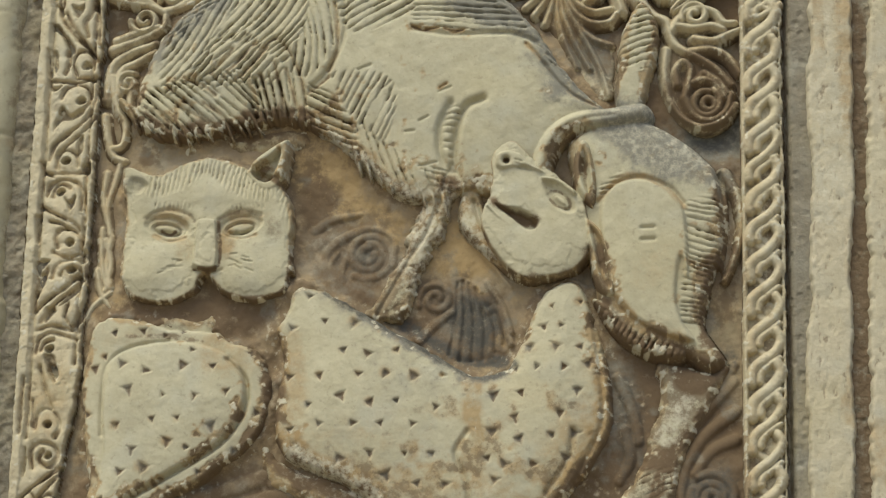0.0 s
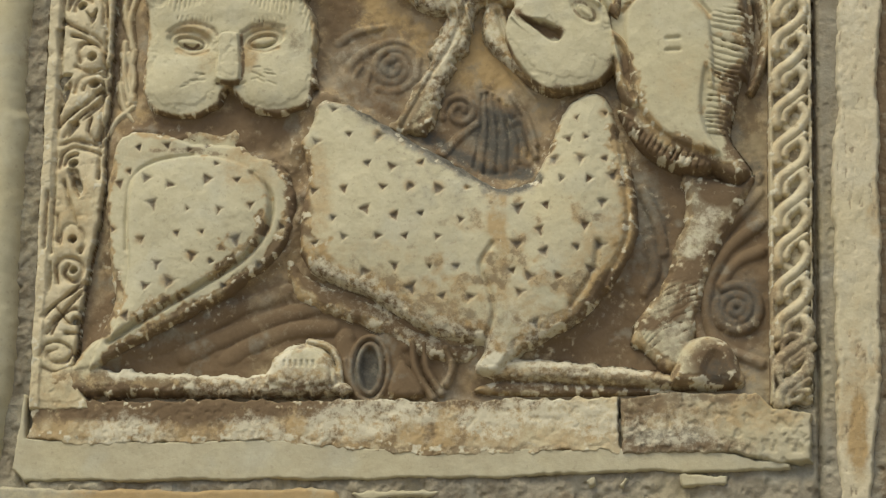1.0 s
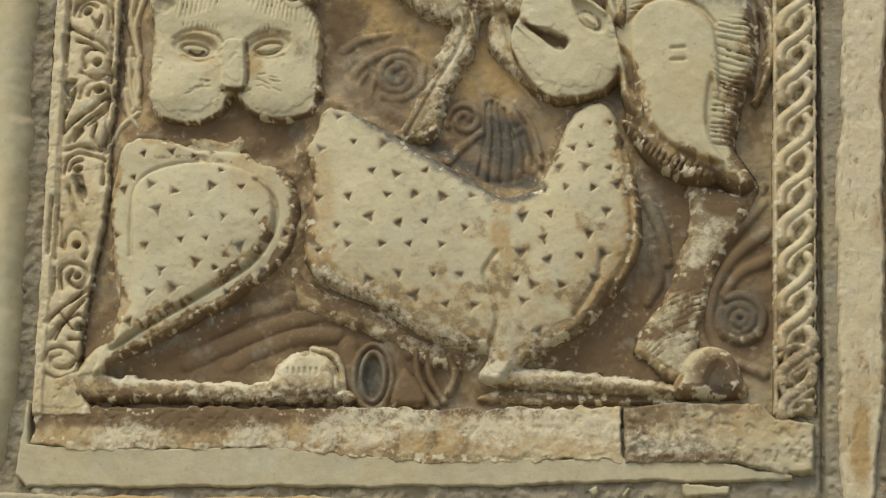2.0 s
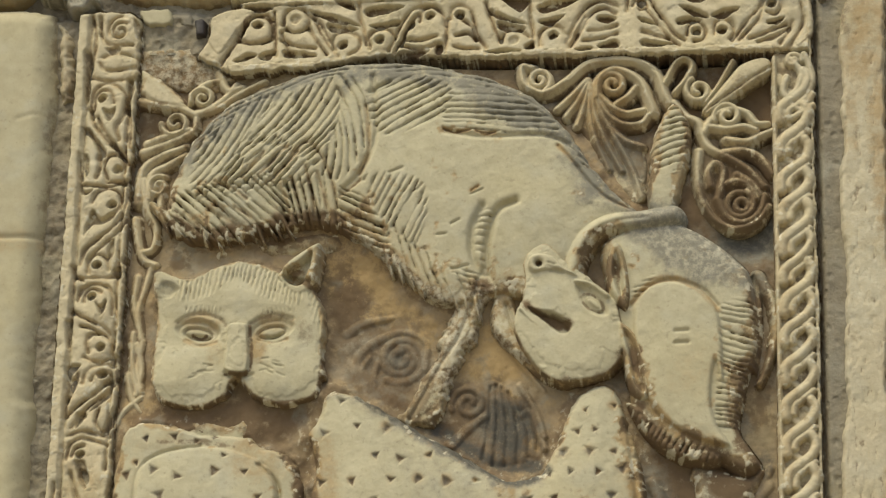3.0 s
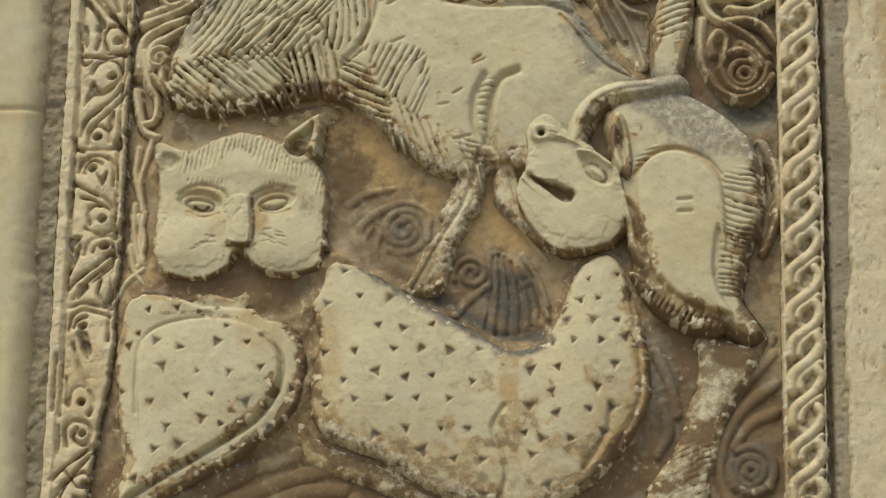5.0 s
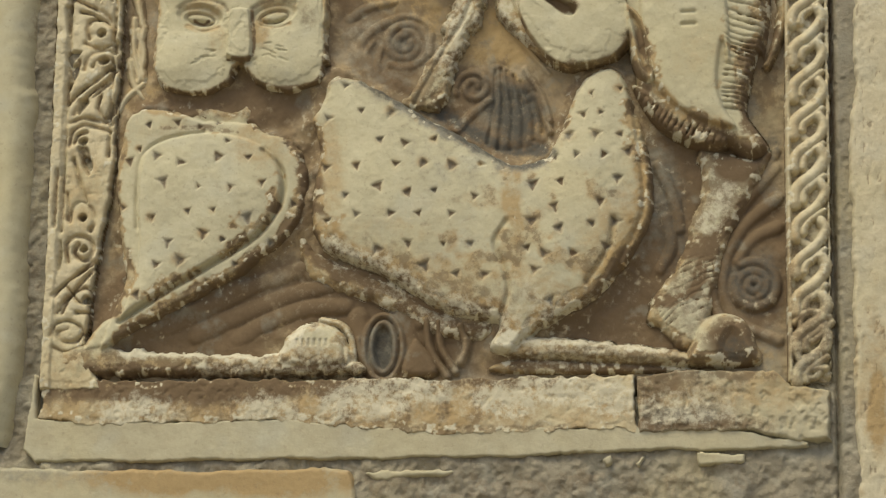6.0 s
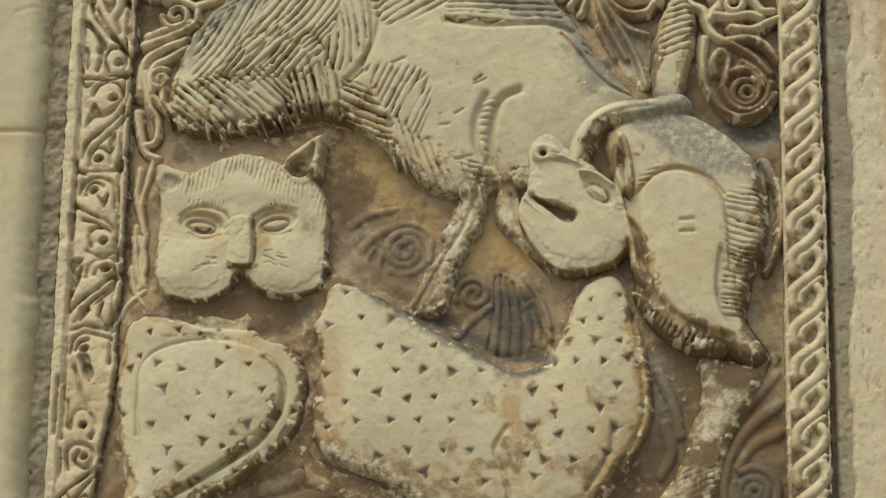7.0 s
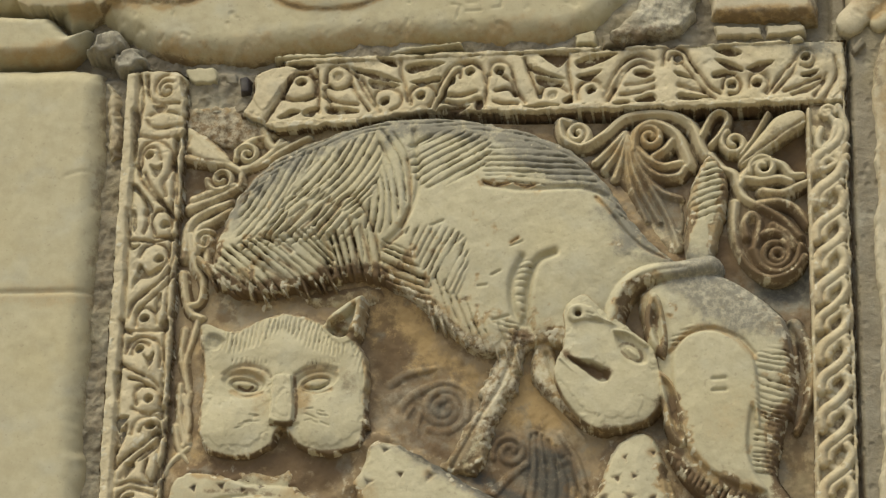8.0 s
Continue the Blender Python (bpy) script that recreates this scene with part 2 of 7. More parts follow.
        keep = np.clip(0.95 - (0.5 + 1.7 * broken) * np.clip(run + 0.12, 0, 1), 0.05, 1)
        pit = np.clip((nz(along + 5.1 * lane, lane * 2.3, 1.3, seed + 7, 2) - 0.18) / 0.2, 0, 1) * np.exp(-((0.5 - off) / 0.2) ** 2) * keep
        cut = np.exp(-((0.5 - off) / 0.11) ** 2) * keep
        lock = nz(lane * 5.3, along * 0.3, 3.0, seed + 3, 1)      # no two locks stand equally high
        self.H[w] -= within * depth * (0.75 * cut + 1.5 * pit + 0.62 * (2 * off) ** 2 * keep - 0.45 * lock - 0.1)
        self.stain["brown"][w] = np.maximum(self.stain["brown"][w], within * np.clip(dirt_shade * 0.75 * cut * (1 + 0.7 * nz(u, v, 3.0, seed + 9, 2)) + (0.35 + 0.6 * dirt_shade) * pit, 0, 1))
        return self

    def punches(self, pts, gap, size, depth, seed=2, inset=1.0, skip=0.06):
        """Rows of three-cornered punch marks over an area."""
        rnd = random.Random(seed)
        w, d = self.inside(pts, 0.2)
        u, v = self.U[w], self.V[w]
        p = curve(pts, True)
        lo, hi = p.min(0), p.max(0)
        row, y = 0, lo[1]
        while y < hi[1]:
            x = lo[0] + (gap * 0.5 if row % 2 else 0)
            while x < hi[0]:
                cx, cy = x + rnd.uniform(-0.2, 0.2) * gap, y + rnd.uniform(-0.2, 0.2) * gap
                x += gap
                tilt, sz = rnd.uniform(-0.6, 0.5), size * rnd.uniform(0.7, 1.35)
                if rnd.random() < skip:
                    continue
                i, j = int((cy - self.v0) / self.step) - w[0].start, int((cx - self.u0) / self.step) - w[1].start
                if not (0 <= i < d.shape[0] and 0 <= j < d.shape[1]) or d[i, j] < inset:
                    continue
                k = int(size * 2.0 / self.step) + 1
                sl = np.s_[max(i - k, 0):i + k + 1, max(j - k, 0):j + k + 1]
                x_, y_ = u[sl] - cx, v[sl] - cy
                f = np.full(x_.shape, -1e9)
                for q in range(3):
                    a = tilt + math.pi / 2 + q * 2 * math.pi / 3
                    f = np.maximum(f, x_ * math.cos(a) + y_ * math.sin(a))
                hole = depth * np.clip((sz * 0.58 + 0.12 * nz(u[sl], v[sl], 0.6, 4, 1) - f) / (sz * 0.55), 0, 1)
                big = np.s_[sl[0].start + w[0].start:sl[0].start + w[0].start + x_.shape[0], sl[1].start + w[1].start:sl[1].start + w[1].start + x_.shape[1]]
                self.H[big] -= hole
                halo = np.exp(-((x_ + 0.15) ** 2 + (y_ - 0.1) ** 2) / (sz * rnd.uniform(0.7, 1.15)) ** 2)
                # grime and painted shade darken each hole, since the cut is shallow
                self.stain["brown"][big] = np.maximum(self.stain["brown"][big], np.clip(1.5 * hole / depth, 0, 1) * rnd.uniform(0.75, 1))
                self.stain["near_black"][big] = np.maximum(self.stain["near_black"][big], np.clip(1.3 * hole / depth, 0, 1) * rnd.uniform(0.15, 0.6))
                self.stain["ochre"][big] = np.maximum(self.stain["ochre"][big], halo * rnd.uniform(0.2, 0.9))
                self.stain["grey"][big] = np.maximum(self.stain["grey"][big], halo * rnd.uniform(0.2, 0.75))
            y += gap * 0.86
            row += 1
        return self

    def rough(self, amount, size, seed=3, octaves=4):
        self.H += amount * nz(self.U, self.V, size, seed, octaves)
        return self

    def patina_shade(self, kind, below, soft, amount):
        """Old grime and painted shade, stronger the deeper the surface is cut."""
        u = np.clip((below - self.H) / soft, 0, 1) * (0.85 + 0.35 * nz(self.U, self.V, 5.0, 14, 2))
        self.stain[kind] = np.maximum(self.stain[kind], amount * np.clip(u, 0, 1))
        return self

    def chips(self, amount, size=1.2, seed=4, share=0.35):
        """Flaked and pitted spots."""
        k = nz(self.U, self.V, size, seed, 3)
        self.H -= amount * np.clip((k - share) / 0.15, 0, 1)
        return self

    def crust(self, seed, amount=1.0, reach=6, bite=0.14):
        """Ragged flakes of brown crust and scaling along the steep edges of the forms."""
        h = np.maximum(self.H, -4.5)

        def soften(a, k):
            for ax in (0, 1):
                c = np.cumsum(np.concatenate([np.repeat(np.take(a, [0], ax), k + 1, ax), a, np.repeat(np.take(a, [-1], ax), k, ax)], ax), ax)
                n_ = a.shape[ax]
                a = (np.take(c, np.arange(2 * k + 1, 2 * k + 1 + n_), ax) - np.take(c, np.arange(n_), ax)) / (2 * k + 1)
            return a
        s = soften(soften(h, 5), 4)
        gy, gx = np.gradient(s, self.step)
        sheltered = 0.62 + 0.38 * np.clip(gy / (np.hypot(gx, gy) + 0.05) * 1.5 + 0.2, -0.4, 1)      # rain has washed what looks upwards
        steep = soften(np.clip(np.hypot(gx, gy) / 1.6, 0, 1) * sheltered, reach)
        k = 1.3 * steep + 0.5 * nz(self.U, self.V, 2.4, seed, 5) + 0.35 * nz(self.U, self.V, 9.0, seed + 5, 2) + 0.22 * nz(self.U, self.V, 0.7, seed + 3, 2)
        flake = np.clip((k - 0.56) / 0.07, 0, 1)
        rust = np.clip((nz(self.U, self.V, 3.2, seed + 8, 3) + 0.1) / 0.2, 0, 1)
        self.stain["brown"] = np.maximum(self.stain["brown"], amount * 0.85 * flake * (0.35 + 0.6 * rust))
        self.stain["ochre"] = np.maximum(self.stain["ochre"], amount * 0.8 * np.clip((k - 0.4) / 0.16, 0, 1))
        left = np.clip((nz(self.U, self.V, 0.75, seed + 11, 3) - 0.2) / 0.12, 0, 1) * np.clip((k - 0.4) / 0.2, 0, 1)
        self.stain["white"] = np.maximum(self.stain["white"], 0.75 * left)
        self.stain["brown"] *= 1 - 0.6 * left
        self.H -= bite * flake * (1 - left)
        return self

    def foot(self, height, dirt_shade=0.9):
        """The dirty foot of the flanks, a hair wider than the form, with contact shade painted brown."""
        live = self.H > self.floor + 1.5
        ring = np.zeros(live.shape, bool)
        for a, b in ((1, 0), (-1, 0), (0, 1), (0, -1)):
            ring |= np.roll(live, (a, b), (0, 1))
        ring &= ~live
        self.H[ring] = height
        self.stain["brown"][ring] = dirt_shade
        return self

    def tint(self, kind, c, ru, rv, amount=1.0, turn=0.0):
        """A stain with a soft, uneven outline."""
        t = radians(turn)
        x, y = self.U - c[0], self.V - c[1]
        a, b = (x * math.cos(t) + y * math.sin(t)) / ru, (-x * math.sin(t) + y * math.cos(t)) / rv
        r = np.sqrt(a * a + b * b) + 0.35 * nz(self.U, self.V, 4.0, 9)
        self.stain[kind] = np.maximum(self.stain[kind], amount * np.clip(1.5 * (1.15 - r), 0, 1))
        return self

    def streak(self, kind, pts, width, amount=1.0, closed=False):
        """A stain along a line."""
        p = curve(pts, closed)
        w = self.win(p, width * 2)
        d = self.line_distance(p, w, closed) / width + 0.5 * nz(self.U[w], self.V[w], 2.2, 6)
        self.stain[kind][w] = np.maximum(self.stain[kind][w], amount * np.clip(1.4 * (1.1 - d), 0, 1))
        return self

    def mesh(self, name, material, parent=None, label="", cut=None):
        """The carved surface as one mesh, its flanks running down to the floor."""
        live = self.H > self.floor + 0.02
        if cut is not None:
            live &= cut
        cell = live[:-1, :-1] | live[1:, :-1] | live[:-1, 1:] | live[1:, 1:]
        use = np.zeros(self.H.shape, bool)
        for a in (np.s_[:-1], np.s_[1:]):
            for b in (np.s_[:-1], np.s_[1:]):
                use[a, b] |= cell
        idx = np.full(self.H.shape, -1, np.int64)
        idx[use] = np.arange(use.sum())
        h = np.maximum(self.H, self.floor)
        co = np.stack([LEFT + self.U[use] / 100, -DEPTH * h[use] / 100, FOOT + self.V[use] / 100], 1).astype(np.float32)
        quads = np.stack([idx[:-1, :-1][cell], idx[:-1, 1:][cell], idx[1:, 1:][cell], idx[1:, :-1][cell]], 1).astype(np.int32)
        me = bpy.data.meshes.new(name)
        me.vertices.add(len(co))
        me.vertices.foreach_set("co", co.ravel())
        me.loops.add(quads.size)
        me.loops.foreach_set("vertex_index", quads.ravel())
        me.polygons.add(len(quads))
        me.polygons.foreach_set("loop_start", np.arange(0, quads.size, 4, dtype=np.int32))
        me.update(calc_edges=True)
        me.polygons.foreach_set("use_smooth", np.ones(len(quads), bool))
        for k, s in self.stain.items():
            if s.max() > 0.01:
                me.attributes.new(k, "FLOAT", "POINT").data.foreach_set("value", s[use].astype(np.float32))
        me.materials.append(material)
        ob = new(name, me)
        if parent is not None:
            ob.parent = parent
            ob.matrix_parent_inverse = Matrix.Translation(-parent.location)
        if label:
            ob["label"] = label
        return ob


# ---- the large structure ----
def box(name, x0, x1, y0, y1, z0, z1, material, parent=None, bevel=0.0):
    bm = bmesh.new()
    bmesh.ops.create_cube(bm, size=1)
    for v in bm.verts:
        v.co = Vector(((x0, x1)[v.co.x > 0], (y0, y1)[v.co.y > 0], (z0, z1)[v.co.z > 0]))
    if bevel:
        bmesh.ops.bevel(bm, geom=bm.edges[:], offset=bevel, segments=2, affect="EDGES")
    me = bpy.data.meshes.new(name)
    bm.to_mesh(me)
    bm.free()
    me.materials.append(material)
    ob = new(name, me)
    ob.parent = parent
    return ob


ground = tagged(box("ground", -300, 300, -300, 300, -0.3, 0.0, PAVING), "pale grey stone paving in front of the church wall", "ground", kind="structure")
wall = tagged(box("wall_facade", -7, 7, 0.05, 0.7, 0.0, 8.0, MORTAR), "old church facade of pale limestone blocks in grey mortar", "wall", kind="structure")

# ---- the carved panel ----
panel = tagged(new("carved_panel"), "weathered cream limestone relief panel of a lion over a spotted deer", "relief panel")
panel.location = (LEFT + 0.5, 0.0, FOOT)
GR = -3.4          # the recessed ground

# recessed ground with its shallow scrolls
LION_BACK = [(13.7, 73.6), (14.1, 78.9), (16.2, 84.5), (19.1, 88.5), (22.8, 91.7), (28.9, 94.2), (35.0, 96.0), (42.7, 96.9), (50.4, 95.8), (57.3, 94.1), (62.7, 91.5), (67.3, 86.9), (70.3, 82.4), (73.2, 78.4), (77.7, 74.3), (81.3, 73.6)]
LION_BELLY = [(74.7, 73.2), (71.0, 71.3), (68.0, 66.7), (66.2, 62.8), (62.1, 62.5), (58.4, 62.8), (52.5, 61.2), (48.0, 63.5), (44.2, 67.1), (40.4, 70.3), (37.3, 72.0), (34.3, 72.7), (28.2, 72.0), (22.2, 70.7), (16.9, 70.9)]
FACE = [(13.0, 62.4), (12.6, 66.3), (14.0, 66.9), (17.5, 65.8), (19.7, 66.9), (24.1, 68.3), (28.7, 67.2), (31.0, 65.6), (33.7, 64.7), (35.2, 62.8), (36.1, 58.9), (35.9, 55.0), (36.7, 51.2), (36.1, 51.6), (35.4, 49.3), (33.6, 48.4), (30.6, 47.9), (27.6, 48.6), (25.7, 50.2), (24.5, 51.6), (23.5, 49.4), (20.9, 47.9), (18.0, 47.6), (14.9, 48.4), (13.3, 50.7), (13.0, 54.2), (13.4, 58.9), (13.4, 58.8)]
DEER = [(35.2, 47.1), (35.9, 49.8), (38.1, 50.7), (42.2, 48.9), (46.7, 46.2), (52.0, 43.1), (56.4, 40.4), (60.1, 38.4), (63.7, 38.8), (65.9, 41.8), (67.7, 47.0), (69.5, 49.9), (73.1, 50.8), (75.0, 48.8), (76.1, 45.4), (77.5, 40.1), (78.4, 34.1), (77.7, 29.7), (75.0, 24.9), (70.7, 20.3), (66.1, 17.6), (62.2, 15.1), (59.7, 13.1), (57.6, 14.2), (58.0, 17.2), (53.8, 17.9), (49.5, 19.6), (45.8, 22.2), (41.3, 24.4), (36.9, 26.3), (34.6, 28.9), (34.2, 34.6), (35.0, 40.6), (33.6, 44.1)]
RUMP = [(9.9, 45.4), (14.0, 46.5), (20.0, 44.9), (24.5, 44.5), (26.4, 44.4), (27.9, 43.0), (31.3, 42.1), (33.6, 39.0), (34.0, 33.0), (31.7, 28.9), (28.1, 25.9), (23.8, 23.0), (18.0, 19.8), (12.2, 16.7), (7.2, 13.8), (8.1, 18.2), (9.9, 22.7), (9.5, 27.2), (8.6, 34.7), (8.7, 40.1)]
RUMP_IN = [(11.7, 38.4), (13.5, 41.0), (18.7, 42.6), (24.7, 42.1), (29.1, 39.9), (30.7, 35.9), (29.7, 31.4), (26.6, 28.4), (20.9, 24.8), (14.4, 20.9), (10.1, 18.0), (11.2, 21.1), (12.2, 27.1), (11.8, 33.1)]

g = Relief(6, 9, 97, 96, 0.17)
g.H[:] = GR
g.swell((23.3, 46.2), 13, 3.5, 1.7).swell((40, 46), 9, 8, 0.5).swell((62, 14), 18, 4, -0.6).rough(0.35, 7.0, 2).rough(0.55, 3.4, 12, 4).rough(0.14, 1.0, 4)
for r in (3.4, 2.3, 1.2):      # little whorl beside the lion's forelegs
    g.ridge(spiral((45.8, 55.0), r, 0.8, 70 * r, 1, 0.7), 0.7, GR + 0.45, GR - 0.5)
    g.streak("brown", spiral((45.8, 55.0), r * 0.82, 0.85, 70 * r, 1, 0.7), 0.4, 0.95)
g.ridge([(39.5, 52.2), (40.2, 55.3), (42.4, 57.4), (46.1, 58.7), (49.1, 57.1), (49.1, 53.6)], 0.9, GR + 0.55, GR - 0.4, taper=0.4)
for path in ([(38.6, 58.4), (40.8, 60.0), (44.6, 60.7)], [(41.8, 49.8), (40.6, 53.0), (41.7, 55.3)], [(43.3, 49.0), (42.3, 51.8), (42.8, 54.5)], [(37.9, 56.1), (38.7, 53.0), (40.3, 49.9)]):
    g.ridge(path, 0.8, GR + 0.4, GR - 0.4, taper=0.5)
    g.streak("grey", path, 0.8, 0.4)
g.tint("brown", (45.4, 55.2), 2.2, 2.6, 0.9).tint("brown", (38.5, 61.6), 4, 9, 0.8).tint("brown", (42.7, 59.2), 7, 2.5, 0.5, -20)
g.tint("brown", (60.5, 46.5), 4, 6, 1.0, 15).tint("brown", (53.8, 48.1), 3, 4, 0.8)
g.ridge([(40.2, 54.5), (41.8, 51.0), (45.5, 50.2)], 1.0, GR + 0.3, GR - 0.4)
# round leaf under the deer's throat
g.dome([(51.9, 48.8), (53.8, 51.5), (57.5, 52.2), (61.2, 51.0), (64.2, 47.5), (65.0, 43.3), (63.1, 40.3), (59.8, 39.4), (56.1, 41.1), (53.1, 43.8)], GR - 0.2, GR + 0.3, 1.5)
g.ridge(spiral((54.9, 48.8), 2.4, 1.5, 200, -1), 0.6, GR + 0.9, GR - 0.3)
g.dome([(56.9, 51.8), (59.8, 51.3), (62.1, 48.9), (64.0, 44.5), (63.8, 41.7), (61.6, 40.4), (58.3, 40.2), (56.0, 41.8), (56.9, 46.5)], GR - 0.2, GR + 0.8, 1.6)
for path in ([(57.7, 51.1), (57.6, 46.5), (56.9, 41.3)], [(58.4, 51.3), (58.7, 45.7), (58.2, 40.5)], [(59.2, 51.0), (60.0, 45.7), (59.8, 40.5)], [(60.1, 50.3), (61.4, 45.6), (61.3, 40.8)], [(61.1, 49.4), (62.7, 44.9), (62.8, 41.6)], [(62.1, 48.0), (63.7, 44.2), (63.8, 42.6)]):
    g.slit(path, 0.26, 0.7, 0.85)
g.ridge([(52.8, 43.2), (54.7, 45.2), (57.0, 47.1)], 0.9, GR + 0.9, GR - 0.3, taper=0.3)
g.streak("white", [(52.8, 43.2), (54.7, 45.2), (57.0, 47.1)], 0.6, 0.6)
for path in ([(63.3, 47.6), (64.0, 44.9), (64.9, 42.6)], [(61.6, 51.1), (63.7, 47.6), (64.9, 44.2)], [(60.6, 55.8), (62.9, 52.6), (64.8, 50.3)]):
    g.ridge(path, 0.6, GR + 0.9, GR - 0.3, taper=0.3)
g.tint("brown", (60.4, 45.7), 5.2, 7.5, 1.0, 10).tint("near_black", (60.4, 45.3), 4.4, 6.6, 0.75, 10).tint("near_black", (54.8, 48.5), 3.5, 3.5, 0.4)
g.tint("brown", (60.6, 45.5), 4.5, 6, 1.0, 20).tint("brown", (53.5, 44.5), 4, 5, 0.8)
# whorl and leaves behind the lion's hind foot
for r, st in ((3.1, 120), (2.0, 260), (0.9, 30)):
    g.ridge(spiral((90.6, 22.3), r, 0.9, st, -1, 0.8), 0.8, GR + 1.0, GR - 0.4)
for path in ([(93.5, 37.7), (89.3, 32.9), (86.4, 27.7), (85.3, 21.8), (86.2, 18.1)], [(93.7, 33.6), (89.8, 30.3), (87.4, 26.2), (86.9, 21.4), (88.7, 17.6), (93.6, 15.2)], [(93.7, 29.8), (90.8, 28.4), (88.6, 25.4)], [(90.5, 36.2), (92.3, 37.7), (93.7, 39.9)],
             [(78.9, 37.8), (80.7, 33.3), (81.4, 29.6)], [(79.6, 31.1), (80.3, 27.4), (78.9, 24.4)]):
    g.ridge(path, 1.0, GR + 0.9, GR - 0.5, taper=0.2)
# looped stems under the deer's belly
for c, ru, rv in (((43.8, 14.6), 2.5, 4.2), ((43.8, 14.6), 1.5, 3.2), ):
    g.ridge(oval(c, ru, rv), 0.5, GR + 1.5, GR - 0.3, True, taper=0)
for path in ([(49.3, 18.2), (49.7, 14.5), (52.0, 10.8)], [(50.8, 17.7), (51.2, 14.5), (53.0, 11.5)], [(53.6, 17.1), (54.4, 14.9), (53.7, 12.7)], [(40.6, 15.7), (41.1, 13.5), (42.5, 11.1)]):
    g.ridge(path, 0.55, GR + 1.4, GR - 0.3)
for path in ([(14.5, 17.0), (20.4, 19.6), (26.9, 22.9), (33.5, 25.1)], [(19.7, 16.6), (26.3, 19.5), (32.2, 21.7), (36.6, 22.8)], [(25.0, 15.8), (28.6, 18.0), (33.7, 19.9), (38.8, 20.2)], [(34.3, 24.7), (39.5, 23.9), (46.2, 20.9), (48.4, 17.9)],
             [(46.2, 18.7), (47.0, 15.0), (46.4, 11.3)], [(40.4, 18.7), (41.2, 14.3), (42.7, 11.3)]):
    g.ridge(path, 1.5, GR + 0.7, GR - 0.6, taper=0.2)
g.dome([(46.1, 11.2), (47.4, 15.3), (48.5, 15.3), (50.8, 11.2)], GR, GR + 1.6, 0.8)
g.tint("ochre", (40.1, 66.7), 8, 9).tint("ochre", (59.7, 55.4), 9, 6, 0.9).tint("ochre", (46.2, 60.3), 9, 4, 1.0, -30)
g.tint("grey", (44.1, 54.9), 10, 9, 0.4).tint("brown", (45.5, 53.5), 5, 6, 0.8).tint("brown", (44.1, 54.5), 8, 8, 0.7).tint("grey", (59.0, 45.8), 6, 6, 0.5).tint("grey", (90.4, 22.9), 5, 6, 0.3).tint("grey", (43.7, 15.1), 3, 4, 0.7)
g.tint("brown", (19.6, 18.9), 20, 9).tint("brown", (39.6, 19.5), 14, 8, 0.9).tint("brown", (73.1, 21.6), 16, 10, 0.9).tint("brown", (81.8, 34.9), 9, 16, 0.85)
g.tint("brown", (29.1, 46.9), 9, 5, 0.8).tint("brown", (91.2, 52.7), 5, 14, 0.55).tint("brown", (59.3, 98.3), 14, 3, 0.6).tint("brown", (83.5, 76.9), 8, 6, 0.6)
g.tint("white", (78.1, 20.1), 14, 8, 0.35).tint("white", (32.1, 21.8), 16, 6, 0.35)
# brown and grey stains, also painting the shade right of the tail and under the pod
g.tint("brown", (88.7, 73.6), 14, 8, 1.0).tint("grey", (91.6, 71.2), 7, 7, 0.8).tint("brown", (92.3, 68.8), 6, 8, 0.9).tint("brown", (43.4, 55.7), 8, 7, 0.45).tint("brown", (36.4, 62.0), 4, 14, 0.6).tint("brown", (82.3, 95.6), 18, 3, 0.8).tint("brown", (92.8, 91.2), 4, 6, 0.9).tint("brown", (13.8, 88.3), 8, 10, 0.7)
g.tint("brown", (90.4, 25.9), 9, 14, 1.0).tint("brown", (76.0, 18.6), 18, 8, 1.0).tint("brown", (24.0, 46.4), 15, 4, 0.9).tint("ochre", (16.4, 47.3), 10, 4, 0.7)
g.tint("brown", (58.6, 45.8), 8, 8, 0.85).tint("white", (56.8, 45.8), 9, 6, 0.35)
g.stain["white"] *= 0.8
g.tint("brown", (80.3, 30.4), 8, 18, 1.0).tint("brown", (46.2, 15.8), 12, 8, 1.0).tint("grey", (78.1, 36.4), 4, 8, 0.6)
patch = nz(g.U, g.V, 5.0, 16, 5)
g.stain["ochre"] = np.maximum(g.stain["ochre"], 0.45 * np.clip((patch + 0.05) / 0.5, 0, 1))
g.stain["brown"] = np.maximum(g.stain["brown"], 0.6 * np.clip((-patch + 0.12) / 0.5, 0, 1))
g.stain["grey"] = np.maximum(g.stain["grey"], 0.5 * np.clip((nz(g.U, g.V, 4.0, 19, 4) - 0.2) / 0.2, 0, 1))
for form, reach, amount, bare in ((LION_BACK + LION_BELLY, 1.3, 1.2, 0.3), (FACE, 1.0, 1.5, 0.25), (DEER, 1.4, 1.6, 0.85), (RUMP, 1.4, 1.7, 0.85)):
    g.skirt(form, reach, amount, 0.55, bare)
